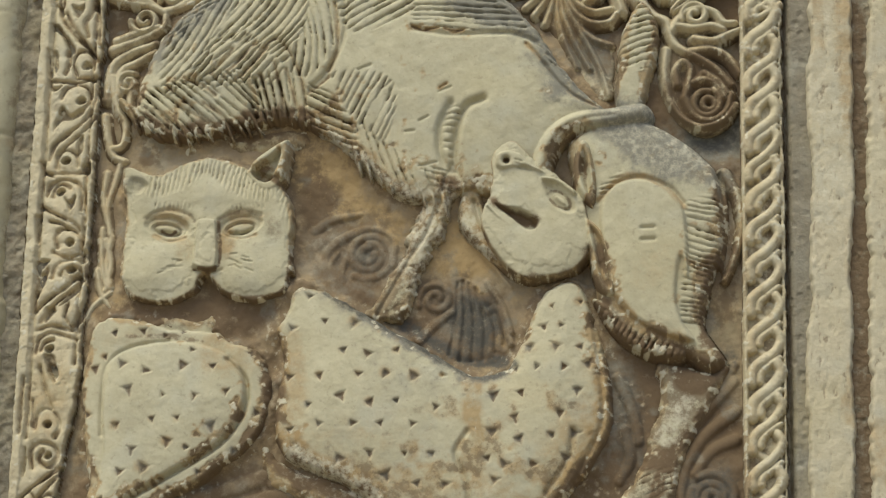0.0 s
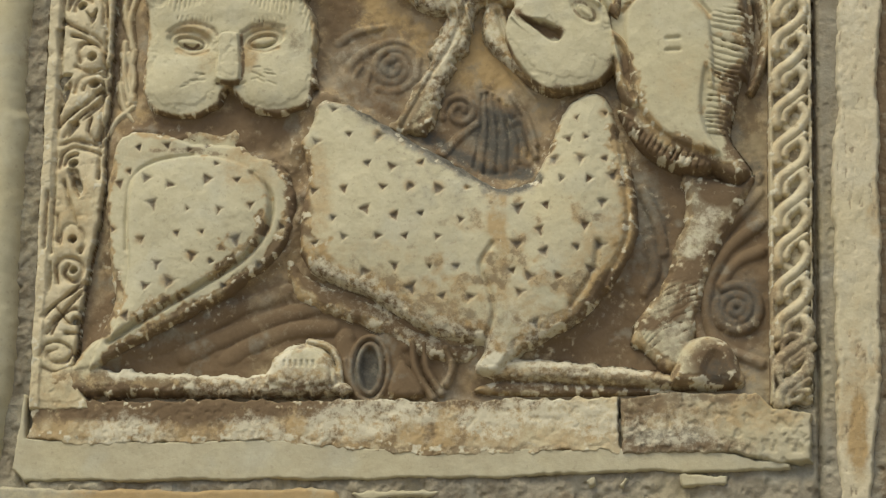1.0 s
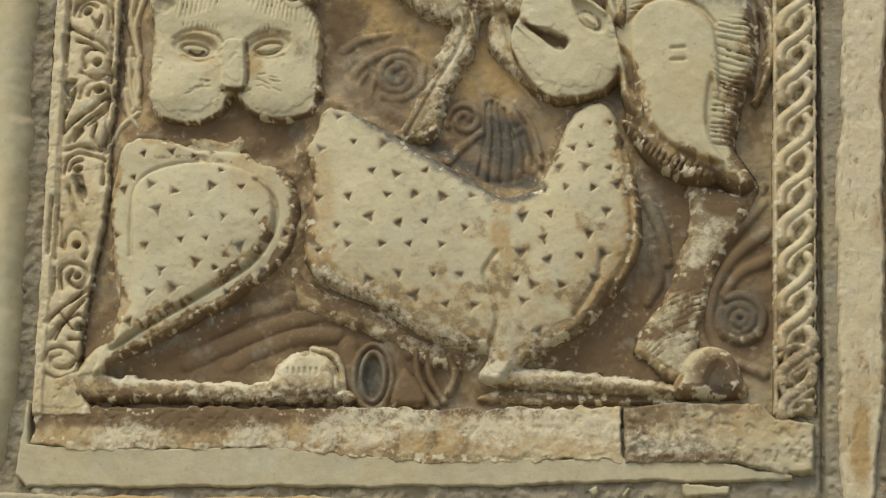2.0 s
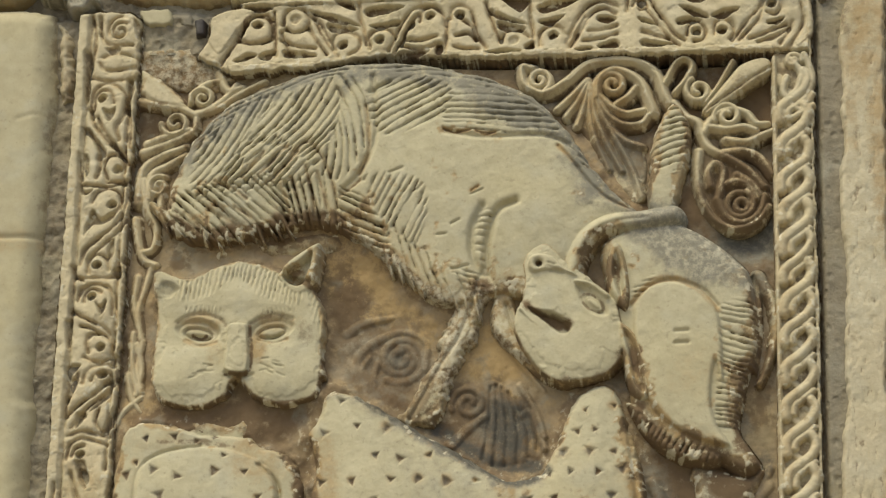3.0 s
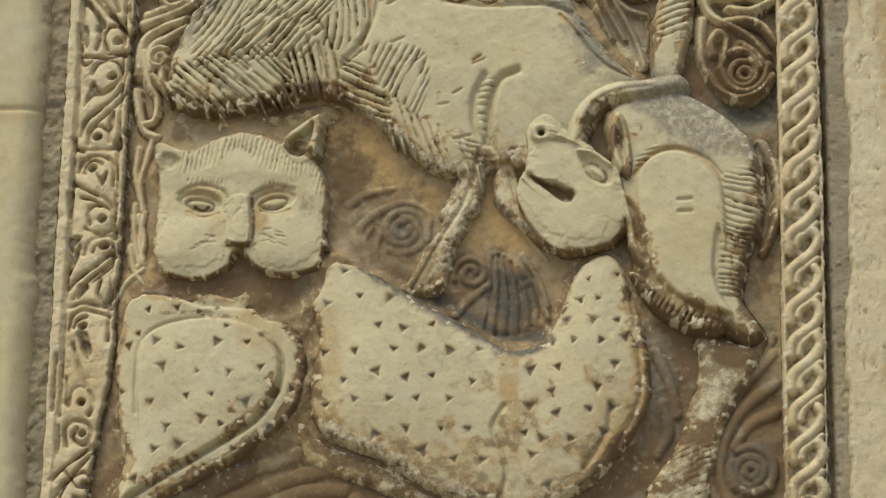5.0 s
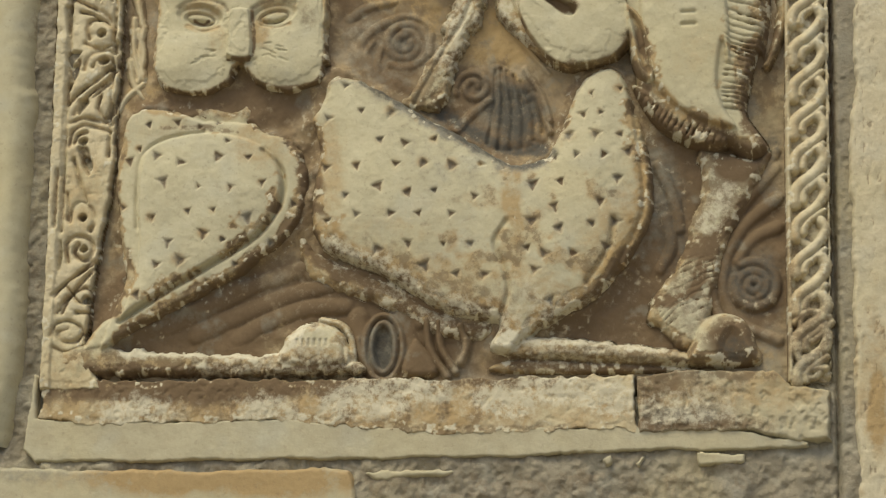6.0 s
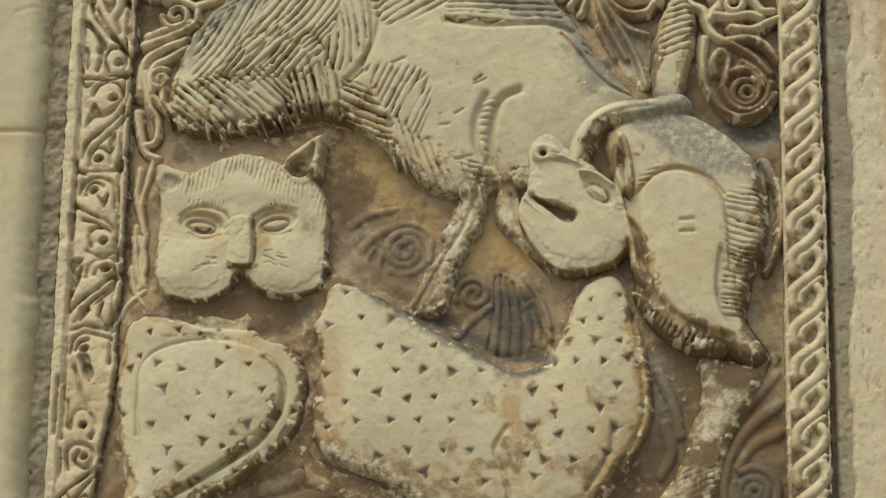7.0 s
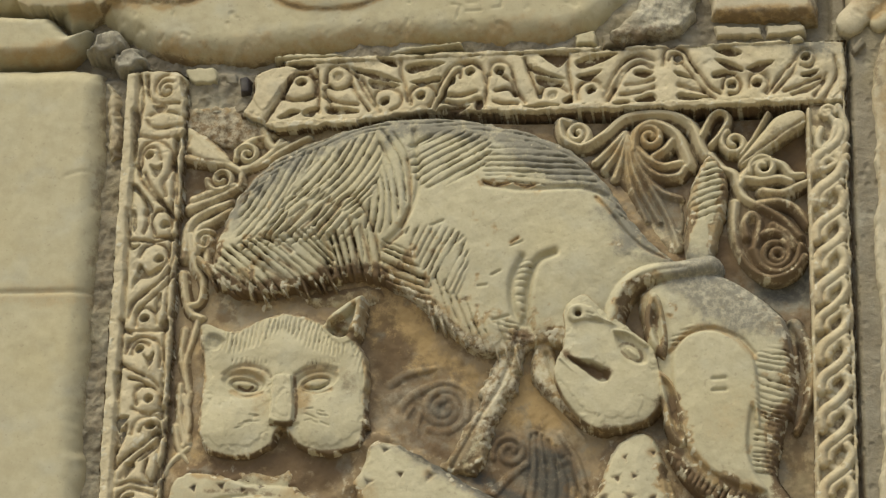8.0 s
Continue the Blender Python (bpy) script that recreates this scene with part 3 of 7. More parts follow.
# stains, with shade of the deep pockets behind leaves and pod painted in
g.streak("near_black", [(47.0, 47.6), (52.3, 44.4), (56.8, 41.6), (60.3, 39.9), (64.0, 40.6)], 1.5, 0.75).tint("near_black", (90.6, 22.3), 4.2, 5.0, 0.65).tint("near_black", (91.5, 71.8), 6, 4.5, 0.7).tint("near_black", (43.8, 14.4), 2.0, 3.4, 0.7).tint("near_black", (80.5, 30.0), 2.6, 9, 0.45).tint("near_black", (45.6, 54.6), 2.4, 2.6, 0.5).tint("near_black", (93.0, 40.5), 2.5, 4, 0.6).streak("brown", [(42.5, 51.0), (47.0, 48.2), (52.3, 45.0), (56.8, 42.2), (60.3, 40.4), (64.0, 41.0)], 1.6, 1.0).tint("brown", (41.5, 58.5), 6, 6, 0.6).swell((78.0, 91.5), 17, 8, -1.7).swell((92.5, 88.0), 5, 8, -1.0).swell((13.5, 88.0), 6, 9, -1.0).tint("brown", (80, 90), 18, 8, 0.75).swell((91.5, 72.0), 4.5, 4.0, -2.2).tint("brown", (91.0, 71.5), 7, 6, 1.0).swell((92.0, 42.0), 3.5, 5, -1.2)
g.crust(15, 0.6, 4, 0.08)
g.stain["white"] *= 0.55
g.rough(0.08, 0.6, 11)
g.mesh("slab", GROUND, panel, "brown-stained recessed ground with shallow carved scrolls")

# leaves of the ground: upper right palmettes
f = Relief(58, 64, 97, 99, 0.13)
L = GR - 0.5
f.dome([(85.4, 83.8), (88.0, 83.4), (91.7, 81.3), (94.0, 78.8), (94.7, 76.0), (93.4, 73.5), (90.1, 72.3), (87.0, 73.7), (85.3, 76.6), (84.7, 80.2)], L, -2.9, 0.8)
f.dome([(70.1, 94.5), (67.0, 90.8), (68.4, 88.1), (70.8, 84.2), (73.8, 79.3), (76.8, 75.8), (78.1, 78.8), (78.2, 82.8), (76.1, 85.5), (73.8, 87.8), (72.3, 90.7)], L, -2.5, 0.9)
for c, r, st, se in (((63.8, 93.7), 1.7, 300, 1), ((73.7, 92.9), 1.7, 140, -1), ((85.2, 91.8), 1.9, 120, 1), ((89.0, 88.0), 1.9, 200, -1)):
    f.ridge(spiral(c, r, 1.35, st, se, 0.25), 0.6, -1.0, L)
for c, r, st in (((90.7, 75.6), 0.9, 0), ((90.4, 75.8), 1.9, 60)):
    f.ridge(spiral(c, r, 0.95, st, -1, 0.8), 0.6, -1.3, L)
f.sharp = True
f.ridge([(62.9, 95.4), (61.5, 95.6), (61.8, 93.1), (63.9, 91.8), (65.6, 92.2), (67.8, 93.7), (70.2, 95.8), (73.0, 96.4), (76.6, 96.2), (79.4, 94.5), (80.7, 91.1), (81.4, 89.8)], 0.85, -0.6, L)
f.groove([(67.8, 93.7), (70.2, 95.8), (73.0, 96.4), (76.6, 96.2), (79.4, 94.5)], 0.16, 0.25)
f.ridge([(71.5, 91.1), (71.8, 93.5), (73.3, 94.9), (75.3, 94.7), (77.3, 93.3), (78.4, 90.9), (79.2, 88.8)], 0.85, -0.8, L)
f.ridge([(80.7, 92.8), (82.2, 95.8), (83.6, 96.4), (84.4, 95.3), (83.5, 93.3), (82.1, 91.6)], 0.6, -0.8, L)
f.ridge([(86.1, 89.9), (87.8, 92.3), (89.8, 95.9)], 0.5, -0.9, L)
f.dome([(85.5, 88.8), (86.8, 90.7), (89.0, 93.4), (90.7, 95.4), (93.5, 96.4), (94.9, 95.9), (95.1, 94.1), (91.9, 91.9), (88.9, 89.8), (86.5, 88.1)], L, -0.9, 0.8, 0.4, 2)
f.slit([(85.9, 88.5), (88.9, 90.8), (92.0, 93.0), (94.9, 94.8)], 0.2, 0.7)
f.sharp = True
for path in ([(81.8, 90.0), (83.3, 88.1), (85.1, 87.1), (85.7, 84.8), (86.7, 83.4), (89.1, 82.1), (91.7, 80.3), (93.6, 78.0)], [(85.1, 83.0), (84.9, 79.8), (85.4, 76.5), (87.0, 73.8), (89.7, 72.3), (92.6, 73.2), (94.2, 75.2)], [(85.9, 85.8), (87.2, 88.0), (89.3, 89.0), (91.5, 88.4), (92.7, 86.9), (94.2, 86.8)], [(88.8, 84.6), (91.4, 84.3), (93.3, 85.1), (95.1, 85.8)], [(88.4, 82.8), (91.0, 83.1), (93.2, 82.0), (94.8, 79.6)],
             [(86.6, 78.2), (86.4, 80.2), (87.3, 81.4), (88.3, 80.4), (88.1, 78.2), (87.6, 76.4)], [(87.6, 76.4), (88.6, 74.2), (90.8, 73.2), (93.0, 74.5), (93.7, 76.8)], [(86.2, 86.6), (88.8, 86.2), (91.1, 86.5), (92.7, 85.9)], [(90.2, 79.7), (92.0, 78.5), (93.1, 76.9)], [(88.8, 78.5), (90.2, 78.9), (91.7, 78.2), (92.7, 76.3)]):
    f.ridge(path, 0.85, -1.0, L, taper=0.2, split=0.2)
for path in ([(70.3, 93.6), (68.4, 91.6), (66.2, 89.5)], [(70.4, 93.3), (69.1, 90.8), (67.4, 88.5)], [(70.6, 93.0), (69.8, 89.9), (68.9, 87.2)], [(70.7, 92.7), (70.6, 88.7), (71.5, 84.8), (73.2, 80.9)], [(70.9, 92.3), (71.3, 88.7), (72.7, 85.1), (74.9, 80.7)], [(71.2, 92.0), (72.1, 88.9), (73.9, 85.6), (76.2, 81.0), (77.5, 76.8)], [(71.5, 91.5), (73.0, 88.7), (75.2, 87.2), (77.6, 87.3), (78.5, 88.4)], [(71.6, 91.7), (73.6, 89.7), (75.5, 88.8), (77.8, 89.1)], [(74.3, 90.2), (75.8, 91.2), (76.8, 92.4)], [(73.5, 86.6), (75.4, 84.9), (77.6, 84.0)]):
    f.ridge(path, 0.8, -1.2, L, taper=0.1)
f.sharp = False
f.rough(0.12, 0.9, 6).patina_shade("ochre", -1.5, 0.8, 0.5).patina_shade("brown", -1.9, 0.7, 0.8)
# shade in the deepest gaps between leaves painted near black, brown over the dim leaves
f.patina_shade("near_black", -2.6, 0.8, 0.5).tint("brown", (73.1, 84.1), 6, 6, 0.55).tint("brown", (86.8, 94.4), 9, 3, 0.3).tint("brown", (90.2, 74.9), 7, 5, 0.5)
f.swell((73.5, 83.0), 5, 5, -1.1).swell((68.7, 88.7), 3, 3, -0.6).swell((89.4, 73.9), 5, 2, -0.8)
f.swell((90.0, 76.5), 5.5, 5.5, -0.5).tint("brown", (90.3, 77.1), 8, 8, 0.75).tint("ochre", (90.3, 78.1), 8, 9, 0.6).tint("brown", (74.5, 83.6), 6, 8, 0.7, 30).tint("ochre", (72.8, 88.6), 6, 8, 0.7).tint("grey", (75.5, 81.6), 4, 7, 0.6, 35)
f.crust(12, 0.45, 6, 0.12)
f.mesh("foliage", BORDER, panel, "curling carved palmette leaves")

# upper left leaves and the vine down the lion's side
f = Relief(7, 44, 38, 97, 0.14)
f.sharp = True
for c, r, st, se in (((17.8, 92.2), 1.7, 200, -1), ((14.2, 88.7), 2.0, 180, 1), ((12.4, 79.5), 1.6, 60, 1)):
    f.ridge(spiral(c, r, 1.4, st, se, 0.2), 0.55, -1.2, L)
for path in ([(9.5, 93.6), (12.3, 92.3), (15.5, 90.6), (17.1, 89.7)], [(9.2, 92.0), (11.6, 91.5), (14.3, 90.9)], [(9.7, 94.5), (11.0, 94.9), (12.6, 93.6), (14.7, 91.7)], [(10.0, 84.5), (13.4, 85.7), (16.8, 87.5), (17.1, 89.3)], [(10.5, 85.7), (13.4, 86.9), (16.1, 87.7)],
             [(17.1, 90.0), (20.2, 90.9), (23.2, 92.9), (26.3, 94.5)], [(18.6, 90.5), (20.9, 92.1), (22.4, 94.1)], [(19.9, 95.9), (21.2, 93.3), (23.2, 93.7)], [(16.6, 93.0), (18.5, 94.4), (20.4, 94.9)],
             [(9.6, 77.2), (10.1, 82.0), (12.7, 84.0), (15.8, 85.2)], [(11.1, 77.9), (11.3, 81.2), (13.6, 82.6), (15.9, 84.0)], [(10.2, 80.4), (11.0, 76.3), (12.4, 73.5), (12.1, 70.7), (10.4, 70.1)], [(13.0, 79.5), (12.8, 76.3), (14.0, 74.7)], [(9.4, 74.7), (10.0, 71.5), (10.9, 69.1), (12.5, 68.3)]):
    f.ridge(path, 0.9, -1.3, L, taper=0.25, split=0.2)
for path in ([(11.9, 67.9), (11.2, 64.7), (10.5, 61.6), (11.1, 58.0)], [(10.2, 66.7), (9.9, 63.2), (10.7, 59.6)], [(11.3, 57.7), (10.9, 54.2), (11.5, 50.7)], [(10.0, 58.8), (10.1, 54.9), (10.9, 51.1)], [(10.6, 57.3), (11.4, 53.8), (10.9, 50.3)], [(9.6, 53.0), (10.3, 49.9), (11.6, 47.9)], [(11.5, 49.9), (9.3, 48.0), (8.4, 46.0)]):
    f.ridge(path, 0.8, -1.9, L, taper=0.1)
f.dome([(8.9, 96.2), (9.9, 96.5), (13.0, 93.6), (15.9, 91.0), (13.2, 90.9), (9.8, 92.4)], L, -1.3, 0.8)
f.rough(0.12, 0.9, 6).patina_shade("ochre", -1.5, 0.8, 0.5).patina_shade("brown", -1.9, 0.7, 0.8)
f.tint("ochre", (10.0, 62.2), 2.5, 14, 0.45).tint("brown", (13.2, 87.2), 5, 6, 0.4)
f.crust(13, 0.7, 5, 0.1)
f.mesh("foliage", BORDER, panel, "small carved leaves beside the lion's mane")

# ---- borders ----
b = Relief(-0.6, 5.5, 11.5, 106, 0.13)
b.dome([(-0.3, 9.0), (-0.3, 60), (0.1, 105.2), (7.5, 105.2), (8.9, 104), (8.7, 60), (8.3, 36), (6.2, 24), (5.4, 14), (8.2, 9.0)], -7, -0.35, 0.5, smooth=False, rough=0.25)
b.dome([(-0.3, 9.2), (-0.2, 60), (0.1, 104.8), (1.7, 104.6), (1.55, 60), (1.3, 9.2)], -4, 0.1, 0.3, smooth=False, rough=0.15)
b.rough(0.35, 2.2, 6, 3)
b.slit([(1.95, 104), (1.95, 90), (1.85, 75), (1.8, 60), (1.75, 45), (1.7, 30)], 0.2, 0.8, 0.4).slit([(7.75, 95), (7.7, 80), (7.6, 60), (7.5, 40)], 0.2, 1.0, 0.45).slit([(9.0, 95), (8.9, 80), (8.8, 60), (8.7, 42)], 0.25, 1.1, 0.45)
for path in ([(2.9, 89.5), (2.5, 91.6), (3.2, 93.6), (4.9, 94.4), (7.0, 93.1), (7.5, 91.3)],
             [(3.0, 90.5), (3.1, 92.4), (4.0, 93.3), (5.2, 93.0), (5.7, 91.6)],
             [(7.5, 91.3), (7.0, 89.4), (6.2, 88.0), (6.7, 86.1)],
             [(7.7, 91.0), (8.2, 88.1), (8.2, 85.2), (8.9, 84.0)],
             [(2.4, 90.6), (3.3, 88.2), (5.4, 85.7), (7.1, 84.0), (7.8, 81.5)],
             [(3.6, 89.4), (4.6, 87.4), (6.2, 85.3), (8.2, 82.7), (8.6, 81.1)],
             [(2.0, 87.3), (3.0, 86.7), (4.3, 84.9), (4.0, 83.3)],
             [(4.4, 83.7), (4.3, 82.0), (3.9, 80.6)],
             [(5.5, 80.4), (4.9, 82.0), (5.5, 83.6), (6.9, 83.8), (8.0, 82.7)],
             [(5.5, 79.9), (7.3, 79.9), (8.6, 80.3)],
             [(1.4, 84.1), (1.6, 81.7), (1.9, 80.4)],
             [(2.3, 79.6), (5.4, 79.3), (7.3, 79.7), (8.6, 79.5)],
             [(3.6, 77.1), (4.3, 78.5), (5.8, 79.0), (7.2, 78.3), (7.5, 76.7), (6.8, 75.5)],
             [(8.4, 79.1), (8.1, 76.2), (6.9, 73.8), (4.7, 71.9), (3.0, 70.3), (2.4, 68.3)],
             [(9.2, 78.6), (8.8, 75.8), (7.7, 73.4), (5.9, 71.4), (4.0, 69.5), (3.4, 67.1)],
             [(8.6, 74.2), (8.6, 71.0), (8.3, 68.6)],
             [(3.7, 67.1), (3.4, 68.9), (4.6, 69.7), (6.0, 69.0), (6.4, 67.4)],
             [(1.5, 67.9), (1.9, 66.7), (3.1, 65.9)],
             [(2.7, 66.3), (4.2, 66.4), (6.2, 66.3), (7.3, 66.6)],
             [(2.4, 63.2), (2.9, 64.7), (4.3, 65.5), (6.2, 65.1), (7.1, 63.9), (7.2, 61.1)],
             [(3.3, 63.1), (3.4, 64.3), (4.3, 64.9), (5.5, 64.3)],
             [(7.4, 64.2), (7.8, 60.7), (7.7, 56.8)],
             [(1.8, 61.6), (3.3, 60.8), (5.0, 60.0), (6.6, 59.1), (7.6, 57.6)],
             [(3.1, 59.6), (4.7, 59.2), (5.5, 58.5)],
             [(4.3, 56.0), (4.0, 57.5), (4.7, 58.5), (6.2, 58.4), (7.4, 57.2), (7.5, 55.6)],
             [(3.8, 55.3), (5.7, 54.5), (7.6, 55.2)],
             [(3.8, 51.8), (4.0, 52.9), (5.0, 53.9), (6.5, 54.3), (8.0, 53.7), (8.3, 52.1)],
             [(4.9, 52.1), (5.4, 52.9), (6.9, 53.3), (7.5, 52.5), (6.6, 51.5)],
             [(7.4, 52.0), (5.6, 50.4), (3.4, 48.7), (2.0, 47.2)],
             [(8.0, 51.5), (6.3, 49.8), (4.2, 47.9), (2.7, 45.6)],
             [(3.1, 53.0), (2.5, 50.6), (1.9, 49.1)],
             [(6.1, 48.3), (5.9, 46.4), (6.6, 45.2)],
             [(2.1, 44.5), (4.0, 45.1), (6.7, 44.6), (7.8, 44.3)],
             [(2.2, 41.4), (2.6, 43.3), (4.0, 44.2), (5.9, 43.8), (7.5, 43.3)],
             [(2.9, 41.8), (3.4, 42.9), (4.5, 43.3)]):
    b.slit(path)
for path in ([(4.2, 90.7), (5.2, 90.5), (6.0, 91.0), (5.9, 89.8), (5.3, 88.7), (4.8, 89.0)],
             [(7.2, 94.8), (8.3, 94.9), (8.4, 93.1), (7.8, 91.8)],
             [(1.6, 87.8), (2.6, 87.8), (4.4, 85.3), (5.1, 84.5), (5.0, 83.6), (4.2, 84.1), (3.3, 85.7)],
             [(1.7, 79.9), (2.5, 78.8), (3.7, 79.0), (3.1, 78.2), (2.1, 78.2)],
             [(3.7, 75.9), (4.9, 74.9), (6.4, 75.5), (6.8, 75.0), (5.3, 73.9), (3.8, 73.9), (3.1, 72.7), (2.7, 71.9), (2.8, 73.5)],
             [(6.2, 71.4), (6.9, 71.8), (6.9, 69.4), (6.0, 69.0)],
             [(6.9, 67.4), (8.0, 68.2), (8.1, 66.2), (7.1, 66.6)],
             [(4.8, 62.9), (5.6, 62.5), (6.3, 63.3), (6.3, 61.9), (5.6, 60.7), (5.3, 61.9)],
             [(1.0, 60.0), (1.9, 60.4), (1.9, 57.7), (1.4, 56.5)],
             [(7.6, 55.2), (8.4, 55.6), (8.4, 54.0), (7.6, 54.0)],
             [(1.4, 54.1), (3.4, 54.3), (2.4, 53.0), (1.8, 52.2)],
             [(6.2, 49.8), (7.8, 50.9), (7.1, 49.4), (5.7, 48.3), (5.0, 47.9)],
             [(2.0, 52.2), (2.9, 52.2), (2.3, 49.9), (1.6, 48.7)],
             [(8.3, 48.6), (8.6, 46.3), (7.4, 44.8), (6.6, 44.8)],
             [(3.2, 47.4), (4.2, 47.9), (4.6, 47.1), (3.7, 46.0), (3.2, 45.6)],
             [(3.9, 40.3), (5.1, 39.7), (5.4, 38.2), (4.4, 38.8)],
             [(1.4, 94.9), (2.1, 95.3), (2.4, 93.2), (1.7, 91.2)],
             [(2.0, 84.1), (2.8, 83.3), (2.8, 81.2), (2.2, 81.0)]):
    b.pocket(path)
for c_ in ((4.1, 92.2), (6.8, 81.7), (6.3, 76.7), (4.7, 68.1), (4.2, 63.7), (6.0, 56.6), (6.4, 52.9), (4.0, 42.0)):
    b.eye(c_, 0.68)
for path in ([(0.9, 38.1), (0.8, 33.5), (0.8, 30.5)],
             [(2.9, 39.6), (4.1, 35.8), (4.9, 33.9)],
             [(2.2, 35.0), (2.5, 32.8), (2.4, 31.6)],
             [(2.8, 31.2), (3.1, 33.1), (4.3, 33.9), (5.7, 32.7), (6.0, 31.2), (5.5, 30.1)],
             [(2.7, 25.9), (2.4, 28.2), (3.6, 29.3), (5.5, 28.8), (6.0, 27.4), (4.9, 26.1), (3.5, 27.1), (4.1, 28.2)],
             [(6.0, 25.9), (4.2, 24.4), (2.1, 22.6), (1.0, 21.4)],
             [(6.4, 25.2), (4.7, 23.3), (2.5, 20.7), (1.6, 19.2)],
             [(2.2, 19.2), (3.3, 21.4), (5.1, 22.5), (6.6, 21.4), (6.3, 19.5), (4.1, 19.2)],
             [(0.9, 16.2), (1.6, 17.7), (3.4, 18.1), (5.0, 16.9), (4.3, 15.5), (2.4, 15.5), (1.8, 16.6), (3.1, 17.1)],
             [(1.3, 14.7), (3.2, 14.0), (5.4, 14.7), (6.5, 15.8)],
             [(2.8, 22.6), (4.3, 20.7), (5.5, 20.5)]):
    b.slit(path)
for path in ([(3.3, 41.1), (4.8, 41.1), (5.3, 37.7), (4.5, 37.7)],
             [(6.5, 24.4), (7.1, 22.9), (6.6, 21.8)],
             [(1.4, 28.2), (1.9, 28.6), (1.9, 25.9), (1.5, 24.8)],
             [(7.0, 29.3), (7.4, 30.4), (7.8, 25.9), (7.1, 22.9), (6.8, 24.4)]):
    b.pocket(path)
for c_ in ((4.4, 31.8), (4.7, 27.6), (5.3, 21.0)):
    b.eye(c_, 0.6)
b.ridge(spiral((6.1, 102.0), 1.7, 1.3, 60, 1), 0.5, 0.1, -1.0)
b.slit(spiral((6.1, 102.0), 1.35, 1.2, 60, 1), 0.2, 1.2).slit(spiral((6.1, 102.0), 2.3, 0.6, 90, 1), 0.25, 1.0)
for path in ([(2.0, 104.4), (2.7, 100.8), (2.4, 97.8), (2.0, 95.3)], [(3.2, 104.2), (3.5, 101.2), (5.0, 100.0), (7.8, 100.0)], [(2.1, 95.3), (4.9, 94.7), (8.8, 95.1)], [(3.9, 98.2), (5.5, 98.7), (7.9, 98.3), (9.1, 97.4)], [(3.4, 97.4), (4.4, 96.3), (7.2, 96.4), (9.0, 96.7)]):
    b.slit(path)
for path in ([(1.1, 99.1), (2.1, 98.9), (2.5, 96.6), (1.6, 95.3)], [(4.2, 99.7), (6.2, 99.7), (6.0, 98.8), (4.7, 98.7)], [(7.8, 103.8), (8.8, 103.1), (8.7, 101.0), (8.1, 101.5)]):
    b.pocket(path, 1.2)
b.rough(0.14, 1.0, 5).chips(0.14, 0.8, 5).rough(0.2, 6, 8)
b.tint("ochre", (3.8, 35.0), 5, 8, 0.5).tint("ochre", (2.0, 11.0), 6, 5, 0.5).tint("brown", (2.4, 14.9), 5, 5, 0.3).tint("ochre", (9.7, 74.2), 1.5, 20, 0.5).tint("grey", (-1.6, 99.2), 2, 6, 0.5)
b.tint("ochre", (5.2, 52.0), 2.6, 40, 0.28)
b.patina_shade("brown", -2.2, 1.0, 0.5)
b.crust(9, 0.3, 4, 0.08)
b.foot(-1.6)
b.mesh("side_border", BORDER, panel, "border carved with a scrolling vine")

t = Relief(5, 92, 101, 108, 0.13)
t.dome([(18.4, 101.6), (18.6, 104.2), (22.1, 105.5), (36.2, 105.8), (51.8, 106.0), (67.2, 106.1), (82.5, 106.2), (100.5, 106.3), (100.4, 96.6), (95.3, 96.9), (82.4, 96.7), (67.2, 97.2), (55.8, 97.0), (42.7, 97.3), (33.4, 95.9), (21.0, 95.6), (16.6, 97.9), (18.0, 100.4)], -7, -0.35, 0.6, smooth=False, rough=0.25)
t.rough(0.3, 2.6, 9, 3)
for bar in ([(22.1, 106.1), (36.2, 106.2), (51.8, 106.3), (67.2, 106.4), (67.2, 105.6), (51.8, 105.5), (36.2, 105.3), (22.9, 105.1)], [(70.3, 106.3), (82.5, 106.3), (93.1, 106.3), (93.1, 105.7), (82.5, 105.6), (70.3, 105.6)], [(20.9, 96.6), (33.4, 96.9), (33.4, 95.8), (21.8, 95.4)], [(50.4, 98.2), (63.4, 98.0), (82.4, 97.8), (95.3, 98.0), (95.3, 96.9), (82.4, 96.7), (67.2, 96.8), (55.8, 96.7), (50.4, 97.1)]):
    t.dome(bar, -4, 0.05, 0.3, smooth=False, rough=0.3)
